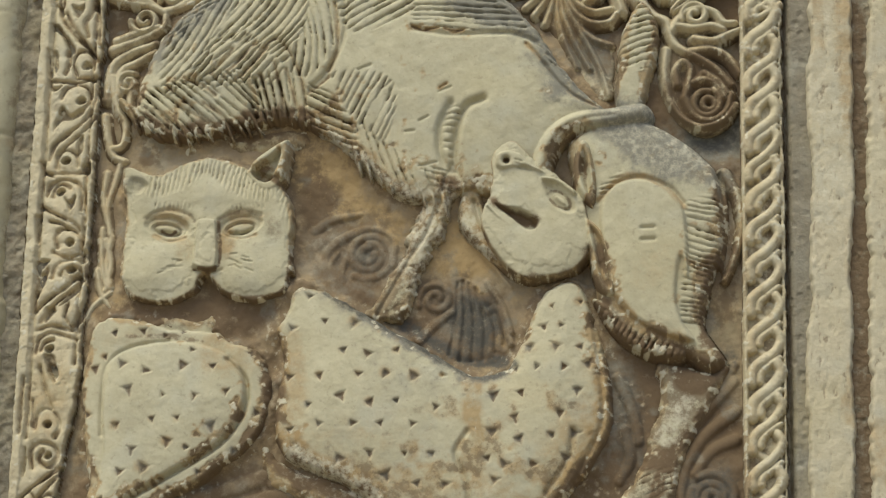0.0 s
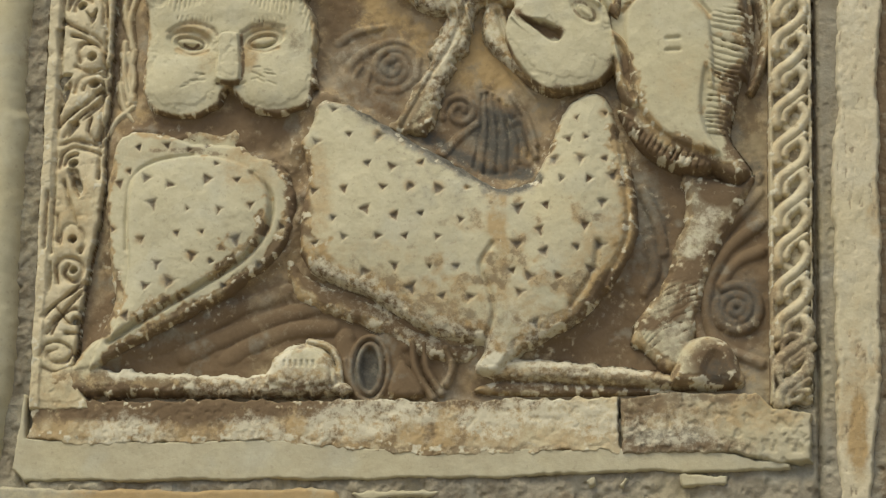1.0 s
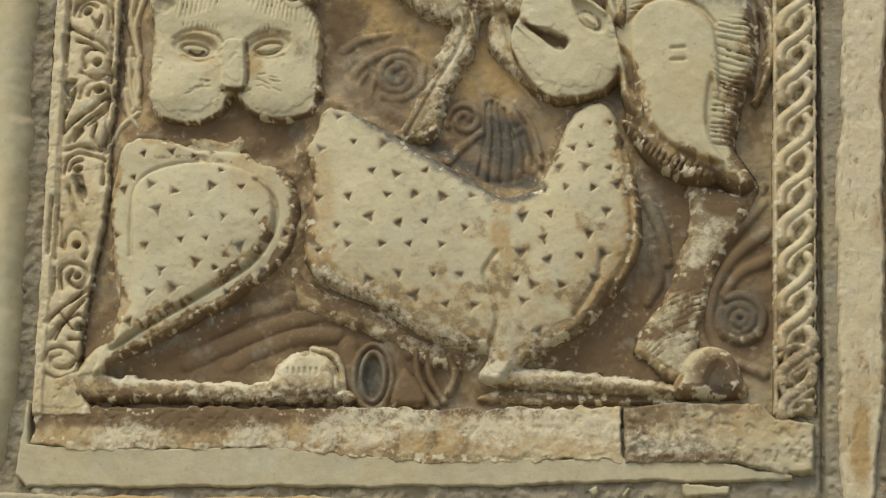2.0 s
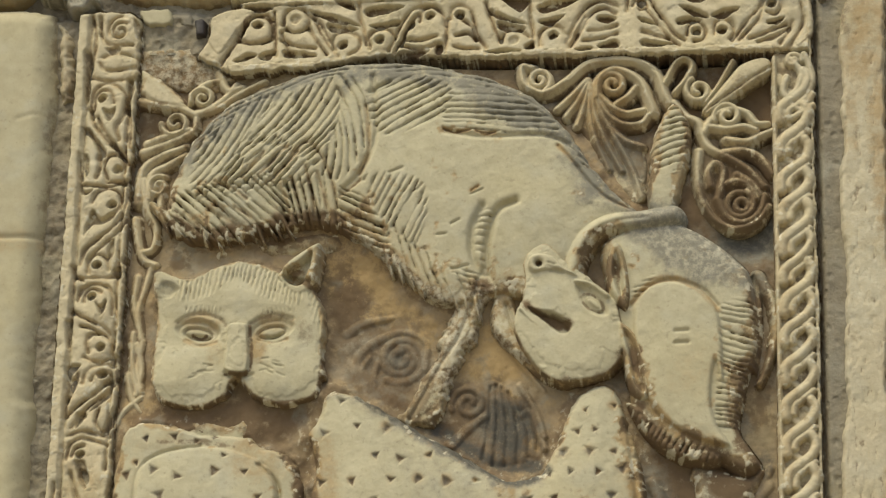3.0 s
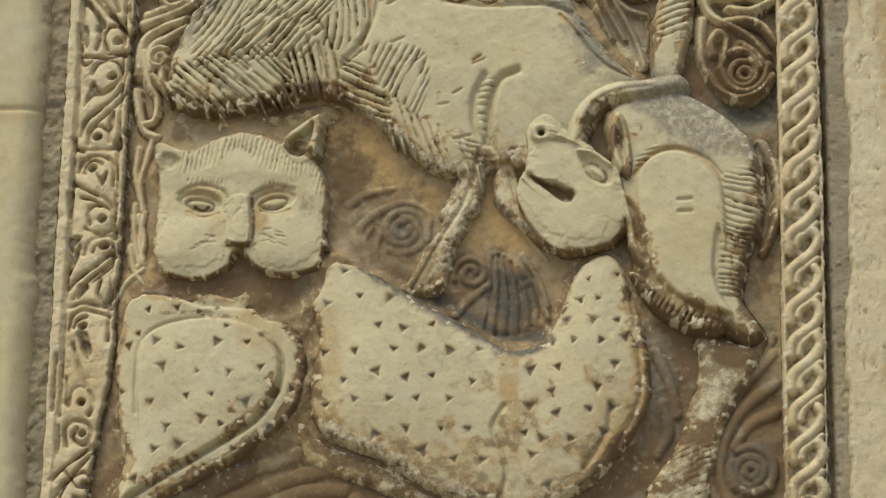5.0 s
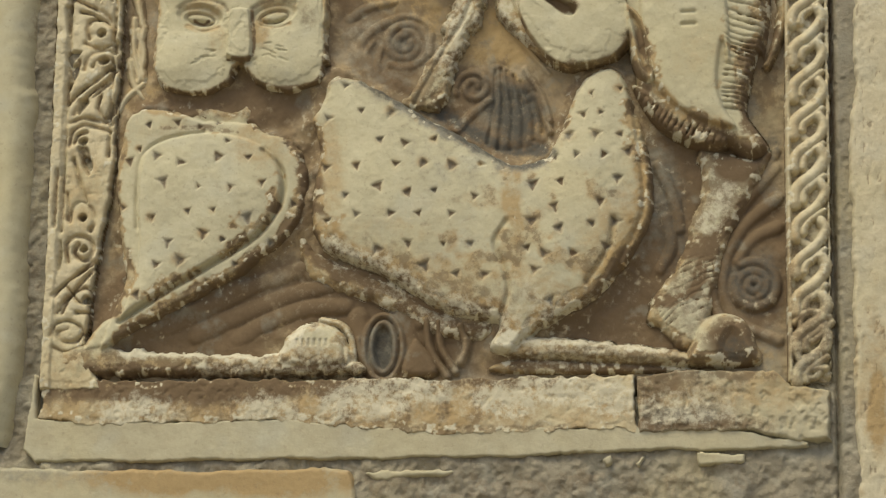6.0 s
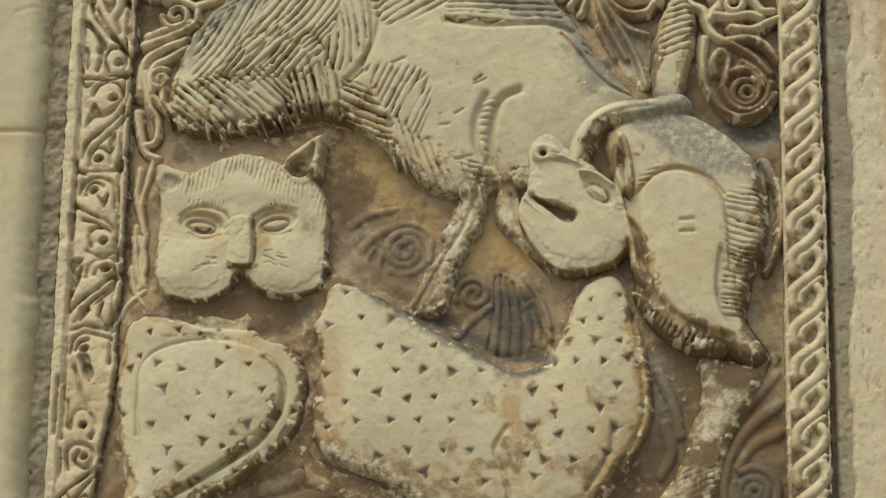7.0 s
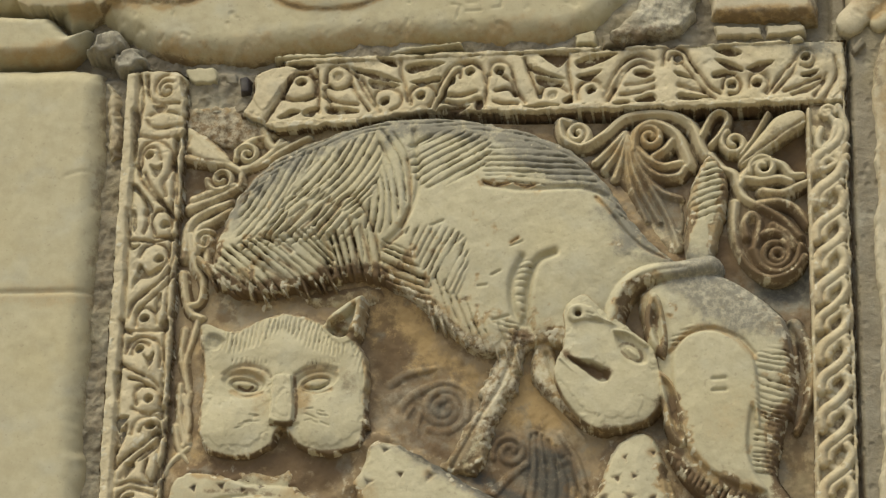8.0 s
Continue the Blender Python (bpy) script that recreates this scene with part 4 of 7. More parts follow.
for path in ([(20.2, 96.6), (21.6, 99.0), (23.0, 101.4), (24.1, 103.5), (26.0, 104.1), (27.1, 103.3)],
             [(23.0, 101.4), (23.7, 103.4), (25.1, 103.9), (26.5, 103.4), (27.1, 102.2), (27.0, 100.5), (25.8, 99.7)],
             [(22.7, 100.2), (24.6, 99.7), (26.8, 100.2)],
             [(27.4, 104.3), (27.6, 100.9), (27.8, 97.9)],
             [(28.5, 101.3), (29.3, 99.1), (29.8, 98.3)],
             [(28.7, 102.5), (28.9, 104.0), (30.1, 104.8), (31.7, 104.3), (32.3, 102.8), (31.6, 101.6), (30.2, 101.3), (29.1, 101.8)],
             [(31.5, 104.6), (33.0, 103.1), (34.1, 100.8), (35.4, 98.8), (36.4, 97.7)],
             [(32.7, 103.7), (33.9, 102.4), (35.1, 100.2), (36.1, 98.5)],
             [(32.2, 102.0), (33.4, 99.9), (34.8, 98.0)],
             [(35.7, 98.8), (35.7, 100.2), (36.7, 101.1), (38.2, 101.0), (39.4, 99.8), (39.1, 98.4), (37.9, 97.8)],
             [(28.5, 100.2), (30.5, 99.3), (33.2, 98.9)],
             [(39.1, 105.2), (39.3, 103.0), (40.0, 100.9), (40.2, 99.2)],
             [(40.8, 98.6), (40.6, 100.3), (41.6, 101.3), (43.3, 101.2), (44.2, 100.2)],
             [(43.3, 98.3), (44.4, 100.8), (45.4, 102.9), (46.7, 104.3), (48.6, 104.6)],
             [(44.1, 98.0), (45.2, 100.3), (46.2, 102.2), (47.2, 103.5)],
             [(45.6, 99.9), (47.5, 99.7), (49.8, 100.2)],
             [(45.2, 98.9), (47.6, 98.4), (49.9, 99.0)],
             [(47.5, 102.4), (47.8, 104.0), (49.2, 104.6), (50.6, 103.5), (51.0, 101.8)],
             [(51.3, 102.7), (51.2, 100.2), (51.0, 97.7)],
             [(51.7, 102.7), (51.9, 104.2), (53.1, 104.7), (54.4, 103.8), (55.0, 102.1), (55.6, 100.0), (56.6, 98.3)],
             [(53.4, 102.6), (54.7, 101.3), (55.2, 99.6)],
             [(52.4, 100.3), (54.1, 100.5), (55.2, 99.6)],
             [(52.2, 98.6), (54.1, 98.2), (55.6, 98.2)],
             [(56.5, 105.0), (57.0, 103.3), (57.9, 100.8), (58.7, 99.1)],
             [(58.7, 99.5), (59.4, 100.6), (61.0, 100.7), (62.5, 99.7)],
             [(62.5, 105.3), (62.6, 102.3), (63.0, 100.2), (62.9, 98.1)],
             [(63.9, 98.5), (63.9, 100.2), (65.0, 101.2), (66.5, 101.2), (67.3, 100.1)],
             [(67.5, 98.8), (68.2, 100.6), (69.2, 102.5), (70.5, 104.2), (72.5, 104.9), (74.4, 104.0)],
             [(68.2, 98.4), (69.4, 100.4), (70.2, 101.9), (71.3, 103.3), (72.8, 103.8), (74.1, 103.0)],
             [(67.9, 98.2), (69.0, 100.5), (70.0, 102.5)],
             [(70.5, 100.4), (72.4, 100.5), (74.3, 101.1)],
             [(69.8, 99.0), (72.1, 99.3), (74.3, 99.9)],
             [(75.7, 103.2), (75.9, 105.3), (77.0, 105.9), (78.6, 105.3), (79.3, 103.9), (80.2, 102.2)],
             [(76.4, 104.0), (76.9, 104.8), (77.9, 104.8), (78.4, 103.7), (77.4, 103.4)],
             [(79.3, 103.9), (80.7, 101.8), (81.9, 99.9), (83.4, 98.8)],
             [(78.4, 103.3), (79.7, 101.4), (81.2, 99.3), (82.7, 98.0)],
             [(77.8, 100.2), (79.6, 99.5), (81.2, 99.1)],
             [(83.7, 99.6), (84.1, 101.0), (85.3, 101.4), (86.2, 100.3), (85.9, 98.9), (84.7, 98.6)],
             [(87.4, 99.5), (87.5, 101.1), (88.5, 101.7), (89.7, 101.1), (90.0, 99.8), (89.5, 98.8)],
             [(89.8, 98.6), (91.0, 100.2), (92.0, 101.6), (93.3, 103.0), (93.9, 104.3)],
             [(90.7, 98.6), (92.1, 100.2), (93.3, 101.5), (93.8, 102.8)],
             [(93.8, 103.4), (94.6, 104.8), (95.8, 104.6), (96.3, 103.4), (95.6, 102.3), (94.4, 102.6)],
             [(92.1, 98.8), (94.7, 99.8), (97.0, 100.8)],
             [(93.2, 98.3), (95.5, 99.0), (97.4, 100.3)],
             [(97.8, 101.2), (97.2, 99.6), (96.2, 98.0)],
             [(99.0, 103.7), (99.3, 101.2), (98.1, 98.7), (96.9, 96.7)]):
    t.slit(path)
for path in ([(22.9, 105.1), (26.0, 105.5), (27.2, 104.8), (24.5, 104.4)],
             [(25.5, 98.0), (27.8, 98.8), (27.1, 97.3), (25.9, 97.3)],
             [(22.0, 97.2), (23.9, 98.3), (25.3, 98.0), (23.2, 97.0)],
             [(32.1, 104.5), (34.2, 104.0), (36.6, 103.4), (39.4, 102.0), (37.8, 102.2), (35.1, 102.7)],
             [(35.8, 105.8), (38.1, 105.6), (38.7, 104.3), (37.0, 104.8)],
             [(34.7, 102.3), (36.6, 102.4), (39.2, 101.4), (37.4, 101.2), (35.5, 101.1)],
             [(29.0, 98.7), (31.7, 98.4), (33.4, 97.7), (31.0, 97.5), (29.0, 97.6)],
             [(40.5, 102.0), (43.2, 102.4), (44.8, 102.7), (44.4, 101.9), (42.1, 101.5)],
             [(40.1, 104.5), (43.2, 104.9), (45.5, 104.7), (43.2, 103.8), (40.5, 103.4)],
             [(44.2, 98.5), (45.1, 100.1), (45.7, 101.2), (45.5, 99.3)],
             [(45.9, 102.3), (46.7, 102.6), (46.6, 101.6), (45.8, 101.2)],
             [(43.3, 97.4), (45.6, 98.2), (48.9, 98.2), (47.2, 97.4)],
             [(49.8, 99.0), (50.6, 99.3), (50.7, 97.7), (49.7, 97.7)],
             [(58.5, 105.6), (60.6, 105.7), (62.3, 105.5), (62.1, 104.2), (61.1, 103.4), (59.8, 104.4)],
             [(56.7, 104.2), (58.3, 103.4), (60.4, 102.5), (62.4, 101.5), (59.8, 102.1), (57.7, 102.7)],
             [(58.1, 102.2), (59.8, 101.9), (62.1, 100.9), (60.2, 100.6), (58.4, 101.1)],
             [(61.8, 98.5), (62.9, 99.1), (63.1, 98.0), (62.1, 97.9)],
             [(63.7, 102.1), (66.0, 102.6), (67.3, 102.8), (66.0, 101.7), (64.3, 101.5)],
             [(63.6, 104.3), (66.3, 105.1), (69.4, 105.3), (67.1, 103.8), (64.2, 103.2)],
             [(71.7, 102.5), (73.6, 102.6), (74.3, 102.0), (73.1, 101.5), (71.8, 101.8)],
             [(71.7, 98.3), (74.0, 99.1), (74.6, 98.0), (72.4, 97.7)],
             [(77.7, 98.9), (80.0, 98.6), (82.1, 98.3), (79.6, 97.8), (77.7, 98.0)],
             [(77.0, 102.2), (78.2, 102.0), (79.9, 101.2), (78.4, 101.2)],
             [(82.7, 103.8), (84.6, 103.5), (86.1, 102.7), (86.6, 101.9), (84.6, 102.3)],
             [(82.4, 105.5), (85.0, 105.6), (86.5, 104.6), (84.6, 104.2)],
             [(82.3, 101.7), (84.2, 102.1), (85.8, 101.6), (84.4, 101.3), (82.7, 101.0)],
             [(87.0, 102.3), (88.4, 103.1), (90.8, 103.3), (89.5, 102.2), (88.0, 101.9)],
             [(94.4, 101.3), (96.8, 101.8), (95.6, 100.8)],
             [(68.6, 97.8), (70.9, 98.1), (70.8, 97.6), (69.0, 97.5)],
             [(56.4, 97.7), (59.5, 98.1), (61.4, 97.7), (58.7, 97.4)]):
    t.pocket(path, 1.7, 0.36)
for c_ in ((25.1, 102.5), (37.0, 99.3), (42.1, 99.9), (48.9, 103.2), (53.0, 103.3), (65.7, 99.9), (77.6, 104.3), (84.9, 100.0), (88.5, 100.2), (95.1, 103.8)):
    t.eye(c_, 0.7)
for c_ in ((30.4, 103.2), (60.4, 99.3)):
    t.eye(c_, 0.8, 0.7)
t.dome([(18.4, 101.4), (18.6, 104.0), (22.5, 105.3), (24.9, 104.4), (22.7, 101.5), (20.1, 97.8), (18.1, 100.0)], -5, 0.0, 0.6)
t.rough(0.12, 1.0, 7).chips(0.12, 0.8, 7).rough(0.2, 6, 9)
t.tint("grey", (96.1, 105.6), 5, 2.5, 0.8).tint("grey", (44.2, 96.7), 14, 1.2, 0.4).tint("grey", (74.9, 106.3), 18, 1.2, 0.5).tint("ochre", (44.2, 97.1), 16, 2, 0.35)
# shade under the border painted brown, along with the staining of its pockets
t.patina_shade("brown", -1.15, 0.8, 0.95)
t.crust(10, 0.35, 4, 0.1)
t.rough(0.16, 1.6, 13, 3)
t.foot(-1.6)
t.mesh("top_border", BORDER, panel, "border carved with a scrolling vine, its corner broken away")
c = Relief(4, 88, 32, 106, 0.16)
c.tint("ochre", (15.2, 96.8), 14, 7, 0.9).tint("brown", (12.9, 95.2), 12, 5, 0.7).tint("white", (14.4, 97.3), 12, 6, 0.5)
c.dome([(0.5, 105.6), (7.3, 105.4), (7.9, 101.5), (8.8, 100.2), (16.7, 100.4), (20.7, 97.4), (22.4, 94.8), (19.4, 93.2), (15.4, 93.3), (9.1, 95.2), (1.1, 96.2)], -7, -2.6, 0.9, smooth=False, rough=0.6)
c.rough(0.55, 2.0, 3).rough(0.2, 0.7, 8)
c.tint("grey", (14.6, 98.8), 6, 3, 0.5)
c.mesh("broken_corner", CHALKY, panel, "rough broken stone where the corner is lost")

r = Relief(93, 4, 102.5, 106, 0.13)
r.dome([(94.8, 9.5), (94.9, 60), (95.0, 98), (95.3, 105.6), (100.4, 105.8), (100.6, 60), (100.2, 9.5)], -7, -2.0, 0.4, smooth=False, rough=0.2)
r.ridge([(95.1, 10), (95.2, 60), (95.3, 96)], 0.35, -0.4, -2)
twist = random.Random(17)
y = 12.5
while y < 90:      # a twist: S-shaped strands, each of two plies, over a cord that runs the other way
    a = [twist.uniform(-0.25, 0.25) for k in range(6)]
    full = twist.uniform(0.85, 1.1)
    r.ridge([(99.6, y - 2.0 + a[0]), (99.0, y - 0.6), (97.5, y + 0.9), (96.2, y + 2.2 + a[1]), (95.9, y + 3.4)], 0.55, -1.35, -2.2)
    r.ridge([(95.85, y - 3.0 + a[2]), (95.9 + a[5] * 0.4, y - 1.7), (96.7, y - 0.6), (98.0, y + 0.35), (99.2, y + 1.5 + a[3]), (99.65, y + 2.9), (99.1, y + 4.0)], 0.88 * full, 0.0, -1.7, taper=0.15)
    r.ridge([(96.9, y - 2.7 + a[4]), (97.1, y - 1.7), (98.2, y - 0.75 + a[5]), (99.5, y + 0.3)], 0.62 * full, -0.25, -1.7, taper=0.2)
    y += 4.55 * twist.uniform(0.9, 1.1)
for path in ([(97.4, 95.7), (98.8, 94.0), (98.4, 91.6), (96.9, 90.0)], [(96.9, 93.2), (96.5, 90.8), (98.7, 88.3), (100.2, 90.7)], [(99.3, 96.4), (100.3, 93.1), (99.5, 89.9)], [(96.1, 89.2), (97.2, 87.2), (100.2, 89.1)], [(95.6, 17.2), (97.4, 18.6), (99.9, 17.9)], [(95.9, 15.0), (98.1, 15.0), (100.2, 17.2)], [(95.6, 13.6), (97.0, 11.4), (99.4, 11.4)], [(99.9, 103.9), (100.1, 99.7), (98.6, 97.7)]):
    r.ridge(path, 0.5, -0.3, -1.6)
r.ridge(spiral((97.8, 95.5), 1.1, 1.2, 0, 1), 0.4, -0.3, -1.6).ridge(spiral((97.7, 11.4), 1.6, 1.3, 120, 1), 0.45, -0.4, -1.6).ridge(spiral((97.7, 16.8), 1.8, 1.3, 30, 1), 0.45, -0.4, -1.6)
r.H = np.where((r.U > 99.9) & (r.H > -3), np.maximum(r.H, -0.9), r.H)
r.rough(0.2, 1.3, 7).rough(0.25, 5.0, 3, 2).chips(0.12, 0.8, 9).patina_shade("brown", -1.2, 0.8, 0.6).rough(0.2, 6, 9)
r.tint("ochre", (96, 50), 1.6, 50, 0.45).tint("grey", (97.3, 11.4), 3, 3, 0.5).tint("grey", (100, 20), 1, 14, 0.4)
r.tint("brown", (97.4, 15.0), 5, 8, 0.6).tint("ochre", (95.3, 23.8), 2, 14, 0.6).tint("brown", (95.0, 20.8), 1.2, 14, 0.5)
r.crust(20, 0.45, 4, 0.1)
r.foot(-2.2)
r.mesh("side_border", BORDER, panel, "border carved with a twisted two-strand cord")

# ---- plinth ----
p = Relief(-1, 0, 101.5, 12.5, 0.16)
p.dome([(-0.1, 10.5), (25.6, 10.6), (51.8, 10.5), (75.7, 10.8), (76.0, 3.1), (73.3, 3.6), (69.0, 3.6), (61.9, 3.1), (54.8, 3.2), (49.0, 3.2), (44.7, 3.6), (37.4, 4.3), (31.6, 4.9), (18.5, 4.6), (7.5, 4.5), (-0.3, 5.5)], -7, -0.7, 0.3, smooth=False, rough=0.5)
p.chips(0.15, 0.9, 6)
p.rough(0.25, 2.0, 3).rough(0.15, 0.8, 4)
p.tint("ochre", (25.7, 7.6), 44, 6, 0.62).tint("ochre", (58.3, 5.7), 30, 4, 0.5).tint("brown", (34.4, 10.0), 48, 1.9, 0.8).tint("brown", (37.4, 3.9), 40, 1.0, 0.6).tint("brown", (21.3, 6.9), 10, 2, 0.4)
for c_ in ((41.7, 7.6), (71.8, 7.9), (59.0, 7.2), (12.6, 5.8), (29.4, 5.8), (48.9, 8.7), (66.1, 8.6)):
    p.tint("white", c_, 8, 3.4, 0.68)
p.tint("brown", (18.3, 9.4), 32, 3.0, 0.95).tint("ochre", (40.0, 7.0), 50, 6, 0.75).tint("ochre", (7.3, 7.3), 12, 5, 0.7)
for x_ in (14.0, 24.5, 33.0, 39.5, 47.0, 51.5, 56.0):      # rusty drips down the ledge
    p.tint("brown", (x_, 7.2), 1.6, 4.5, 0.6)
p.crust(17, 0.6, 5, 0.1)
p.mesh("plinth", BORDER, panel, "flaking ochre-stained ledge under the figures")
p = Relief(76, 0, 101.5, 13, 0.16)
p.dome([(75.4, 10.8), (81.8, 11.5), (93.1, 11.4), (95.2, 9.6), (100.2, 8.9), (100.1, 2.1), (95.8, 2.0), (93.0, 2.5), (90.2, 3.2), (76.0, 3.1)], -7, -0.4, 0.6, smooth=False, rough=0.3)
p.rough(0.2, 3.0, 6).rough(0.1, 0.8, 4)
p.tint("brown", (82.5, 4.6), 11, 2.0, 0.75).tint("grey", (82.5, 5.7), 7, 2, 0.6).tint("brown", (78.9, 10.4), 6, 1.4, 0.5).tint("ochre", (83.2, 7.5), 13, 4, 0.6).tint("brown", (86.7, 10.7), 12, 1.4, 0.6)
p.rough(0.25, 1.6, 9, 3).tint("white", (81.8, 6.1), 11, 3.5, 0.55).tint("brown", (81.8, 8.2), 10, 4, 0.5).tint("ochre", (92.4, 8.9), 12, 4, 0.6)
p.chips(0.3, 1.1, 12, 0.2).tint("brown", (81.1, 4.9), 11, 2.2, 0.8).tint("brown", (77.5, 9.3), 6, 4, 0.7)
p.mesh("plinth_repair", FILLET, panel, "smooth mortar repair at the end of the ledge")

# ---- the lion ----
n = Relief(10, 8, 98, 96, 0.14)
n.dome(LION_BACK + LION_BELLY, -5.5, -0.1, 1.0, 1.9, 12, rough=0.25)
MANE = [(14.4, 77.0), (16.7, 83.8), (19.6, 87.8), (23.7, 91.3), (30.6, 93.9), (37.5, 95.0), (40.6, 92.6), (41.7, 86.9), (40.1, 82.0), (37.2, 78.1), (34.1, 79.8), (31.0, 82.3), (27.2, 80.7), (23.6, 76.8), (20.0, 72.1), (15.4, 71.3)]
n.swell((27.9, 83.8), 11, 9, 0.7).swell((56.8, 81.5), 14, 9, 0.3)
# coat: overlapping combed tracts
n.hatch([(36.0, 94.3), (38.7, 94.2), (40.9, 90.9), (41.6, 85.9), (40.2, 81.9), (37.3, 78.8), (34.2, 80.4), (35.6, 84.5), (36.9, 89.3)], 1.05, 0.55, centre=(16.6, 80.8), seed=2, broken=0.2)
n.hatch([(30.7, 91.9), (36.0, 94.1), (37.3, 89.3), (36.3, 84.4), (34.1, 80.8), (31.0, 82.9), (27.9, 83.8), (24.8, 84.7), (27.0, 88.7)], 0.92, 0.62, centre=(-0.6, 112.8), seed=3, broken=0.25)
n.hatch([(23.0, 90.5), (30.3, 92.6), (27.0, 88.7), (24.1, 84.3), (25.4, 80.6), (22.0, 78.3), (17.9, 76.8), (16.9, 82.4), (19.3, 87.3)], 0.92, 0.5, centre=(-12.0, 106.0), seed=4)
n.hatch([(14.7, 77.5), (18.1, 78.6), (23.4, 79.3), (27.9, 80.4), (31.1, 78.4), (29.9, 69.6), (22.4, 68.2), (16.3, 67.5), (13.1, 70.7), (13.3, 74.7)], 0.95, 0.9, angle=-42, seed=5, broken=0.35, dirt_shade=0.6)
n.hatch([(20.5, 77.6), (24.4, 85.4), (28.0, 86.0), (31.5, 83.5), (31.2, 79.6), (27.4, 77.8)], 0.92, 0.5, centre=(-3.0, 109.0), seed=27, broken=0.3)
n.hatch([(28.0, 83.0), (31.0, 82.9), (34.2, 80.4), (33.1, 78.0), (29.7, 78.1), (27.3, 80.6)], 0.9, 0.7, angle=50, seed=6, broken=0.1)
n.hatch([(29.5, 78.8), (33.7, 79.1), (35.8, 70.3), (32.2, 69.6), (29.5, 70.4)], 1.3, 1.2, angle=-78, seed=7, broken=0.1, dirt_shade=0.8)
n.hatch([(33.8, 79.9), (37.1, 79.0), (38.2, 70.2), (35.5, 69.9)], 0.9, 0.6, angle=-84, seed=8)
n.hatch([(37.2, 78.2), (41.0, 76.5), (44.2, 71.7), (44.3, 67.0), (40.5, 68.6), (37.8, 70.2)], 0.85, 0.8, angle=-20, seed=9, broken=0.1, dirt_shade=0.85)
n.hatch([(40.8, 91.7), (44.5, 94.0), (49.1, 93.9), (52.1, 92.2), (52.2, 88.9), (47.7, 86.2), (43.9, 85.1), (41.6, 86.7)], 1.0, 0.5, angle=32, seed=10, broken=0.25)
n.hatch([(51.4, 91.4), (55.9, 92.1), (63.5, 89.5), (67.3, 85.3), (64.3, 85.0), (56.8, 85.2), (51.5, 86.1)], 0.9, 0.5, angle=-3, seed=11, broken=0.4)
n.hatch([(16.2, 84.5), (19.8, 88.9), (24.3, 92.1), (32.0, 95.0), (42.7, 96.4), (52.0, 95.3), (59.6, 93.1), (65.7, 88.2), (64.2, 87.8), (58.1, 91.2), (50.5, 93.5), (41.2, 94.6), (32.0, 92.7), (24.4, 89.2), (18.5, 84.4)], 0.75, 0.3, centre=(45.1, 51.5), seed=12, broken=0.6)
n.hatch([(66.1, 87.1), (70.2, 81.8), (74.0, 77.7), (77.6, 74.4), (75.4, 74.9), (71.0, 78.5), (67.6, 83.4)], 0.8, 0.5, angle=-48, seed=13)
n.hatch([(40.3, 79.4), (44.8, 80.1), (49.4, 77.6), (48.4, 69.7), (44.3, 72.1), (41.5, 76.1)], 1.0, 0.4, angle=62, seed=14, broken=0.5)
n.hatch([(44.1, 73.3), (48.3, 70.0), (51.7, 66.8), (57.0, 65.2), (57.7, 61.3), (52.6, 59.4), (48.1, 61.4), (43.5, 67.0)], 1.05, 0.55, angle=-70, seed=15, broken=0.3)
n.hatch([(51.8, 67.4), (57.0, 65.7), (58.2, 62.6), (54.8, 62.7)], 0.8, 0.4, angle=-12, seed=16, broken=0.2)
for path in ([(41.4, 94.1), (42.2, 85.9), (40.2, 80.3), (37.7, 77.5)], [(28.1, 80.6), (29.7, 76.5), (29.9, 72.5)], [(51.5, 85.7), (56.8, 84.8), (64.3, 85.0), (68.1, 83.7)], [(41.1, 91.7), (43.7, 93.2)]):
    n.groove(path, 0.35, 0.5)
n.ridge([(22.0, 70.2), (25.8, 71.0), (31.1, 71.3), (36.4, 71.6)], 2.2, -2.3, -5)
# deep cuts between the locks, their stroke shadows painted brown, and the folds of the hide
for path in ([(29.4, 78.9), (30.5, 75.8), (30.8, 73.4)], [(30.9, 79.4), (32.0, 75.8), (32.5, 72.7)], [(32.8, 81.0), (33.8, 76.9), (34.3, 72.9)], [(34.4, 80.1), (35.6, 76.1), (36.1, 72.6)], [(30.8, 82.9), (32.7, 84.5), (34.6, 82.8), (36.4, 78.9), (37.2, 75.2)], [(25.8, 79.1), (28.0, 81.5), (30.2, 83.9)], [(27.5, 78.6), (29.6, 80.6), (31.7, 83.2)],
             [(24.2, 79.6), (25.7, 81.4), (27.0, 83.1)], [(20.6, 79.1), (22.6, 78.4), (24.9, 76.7)], [(19.8, 75.2), (22.0, 74.2), (24.3, 72.6)], [(16.6, 74.9), (18.4, 73.3), (19.7, 71.6)], [(14.3, 74.1), (16.0, 72.1), (17.0, 70.3)], [(23.5, 75.5), (25.8, 73.9), (27.4, 71.9)], [(37.6, 76.9), (39.0, 78.0), (40.1, 79.1)], [(40.6, 89.7), (41.0, 86.9), (41.2, 83.2), (40.1, 80.0)]):
    n.slit(path, 0.24, 0.6, 0.5)
for path in ([(51.2, 86.1), (53.0, 85.7), (54.8, 85.8)], [(55.6, 85.7), (56.8, 85.3), (58.1, 85.4)], [(66.6, 83.5), (68.7, 81.1), (70.9, 78.0), (73.5, 75.8), (77.2, 74.1)], [(69.4, 82.1), (71.8, 80.6), (73.2, 79.6)], [(55.1, 77.2), (56.0, 77.8)], [(14.5, 70.9), (15.9, 69.7)]):
    n.slit(path, 0.18, 0.6, 0.9)
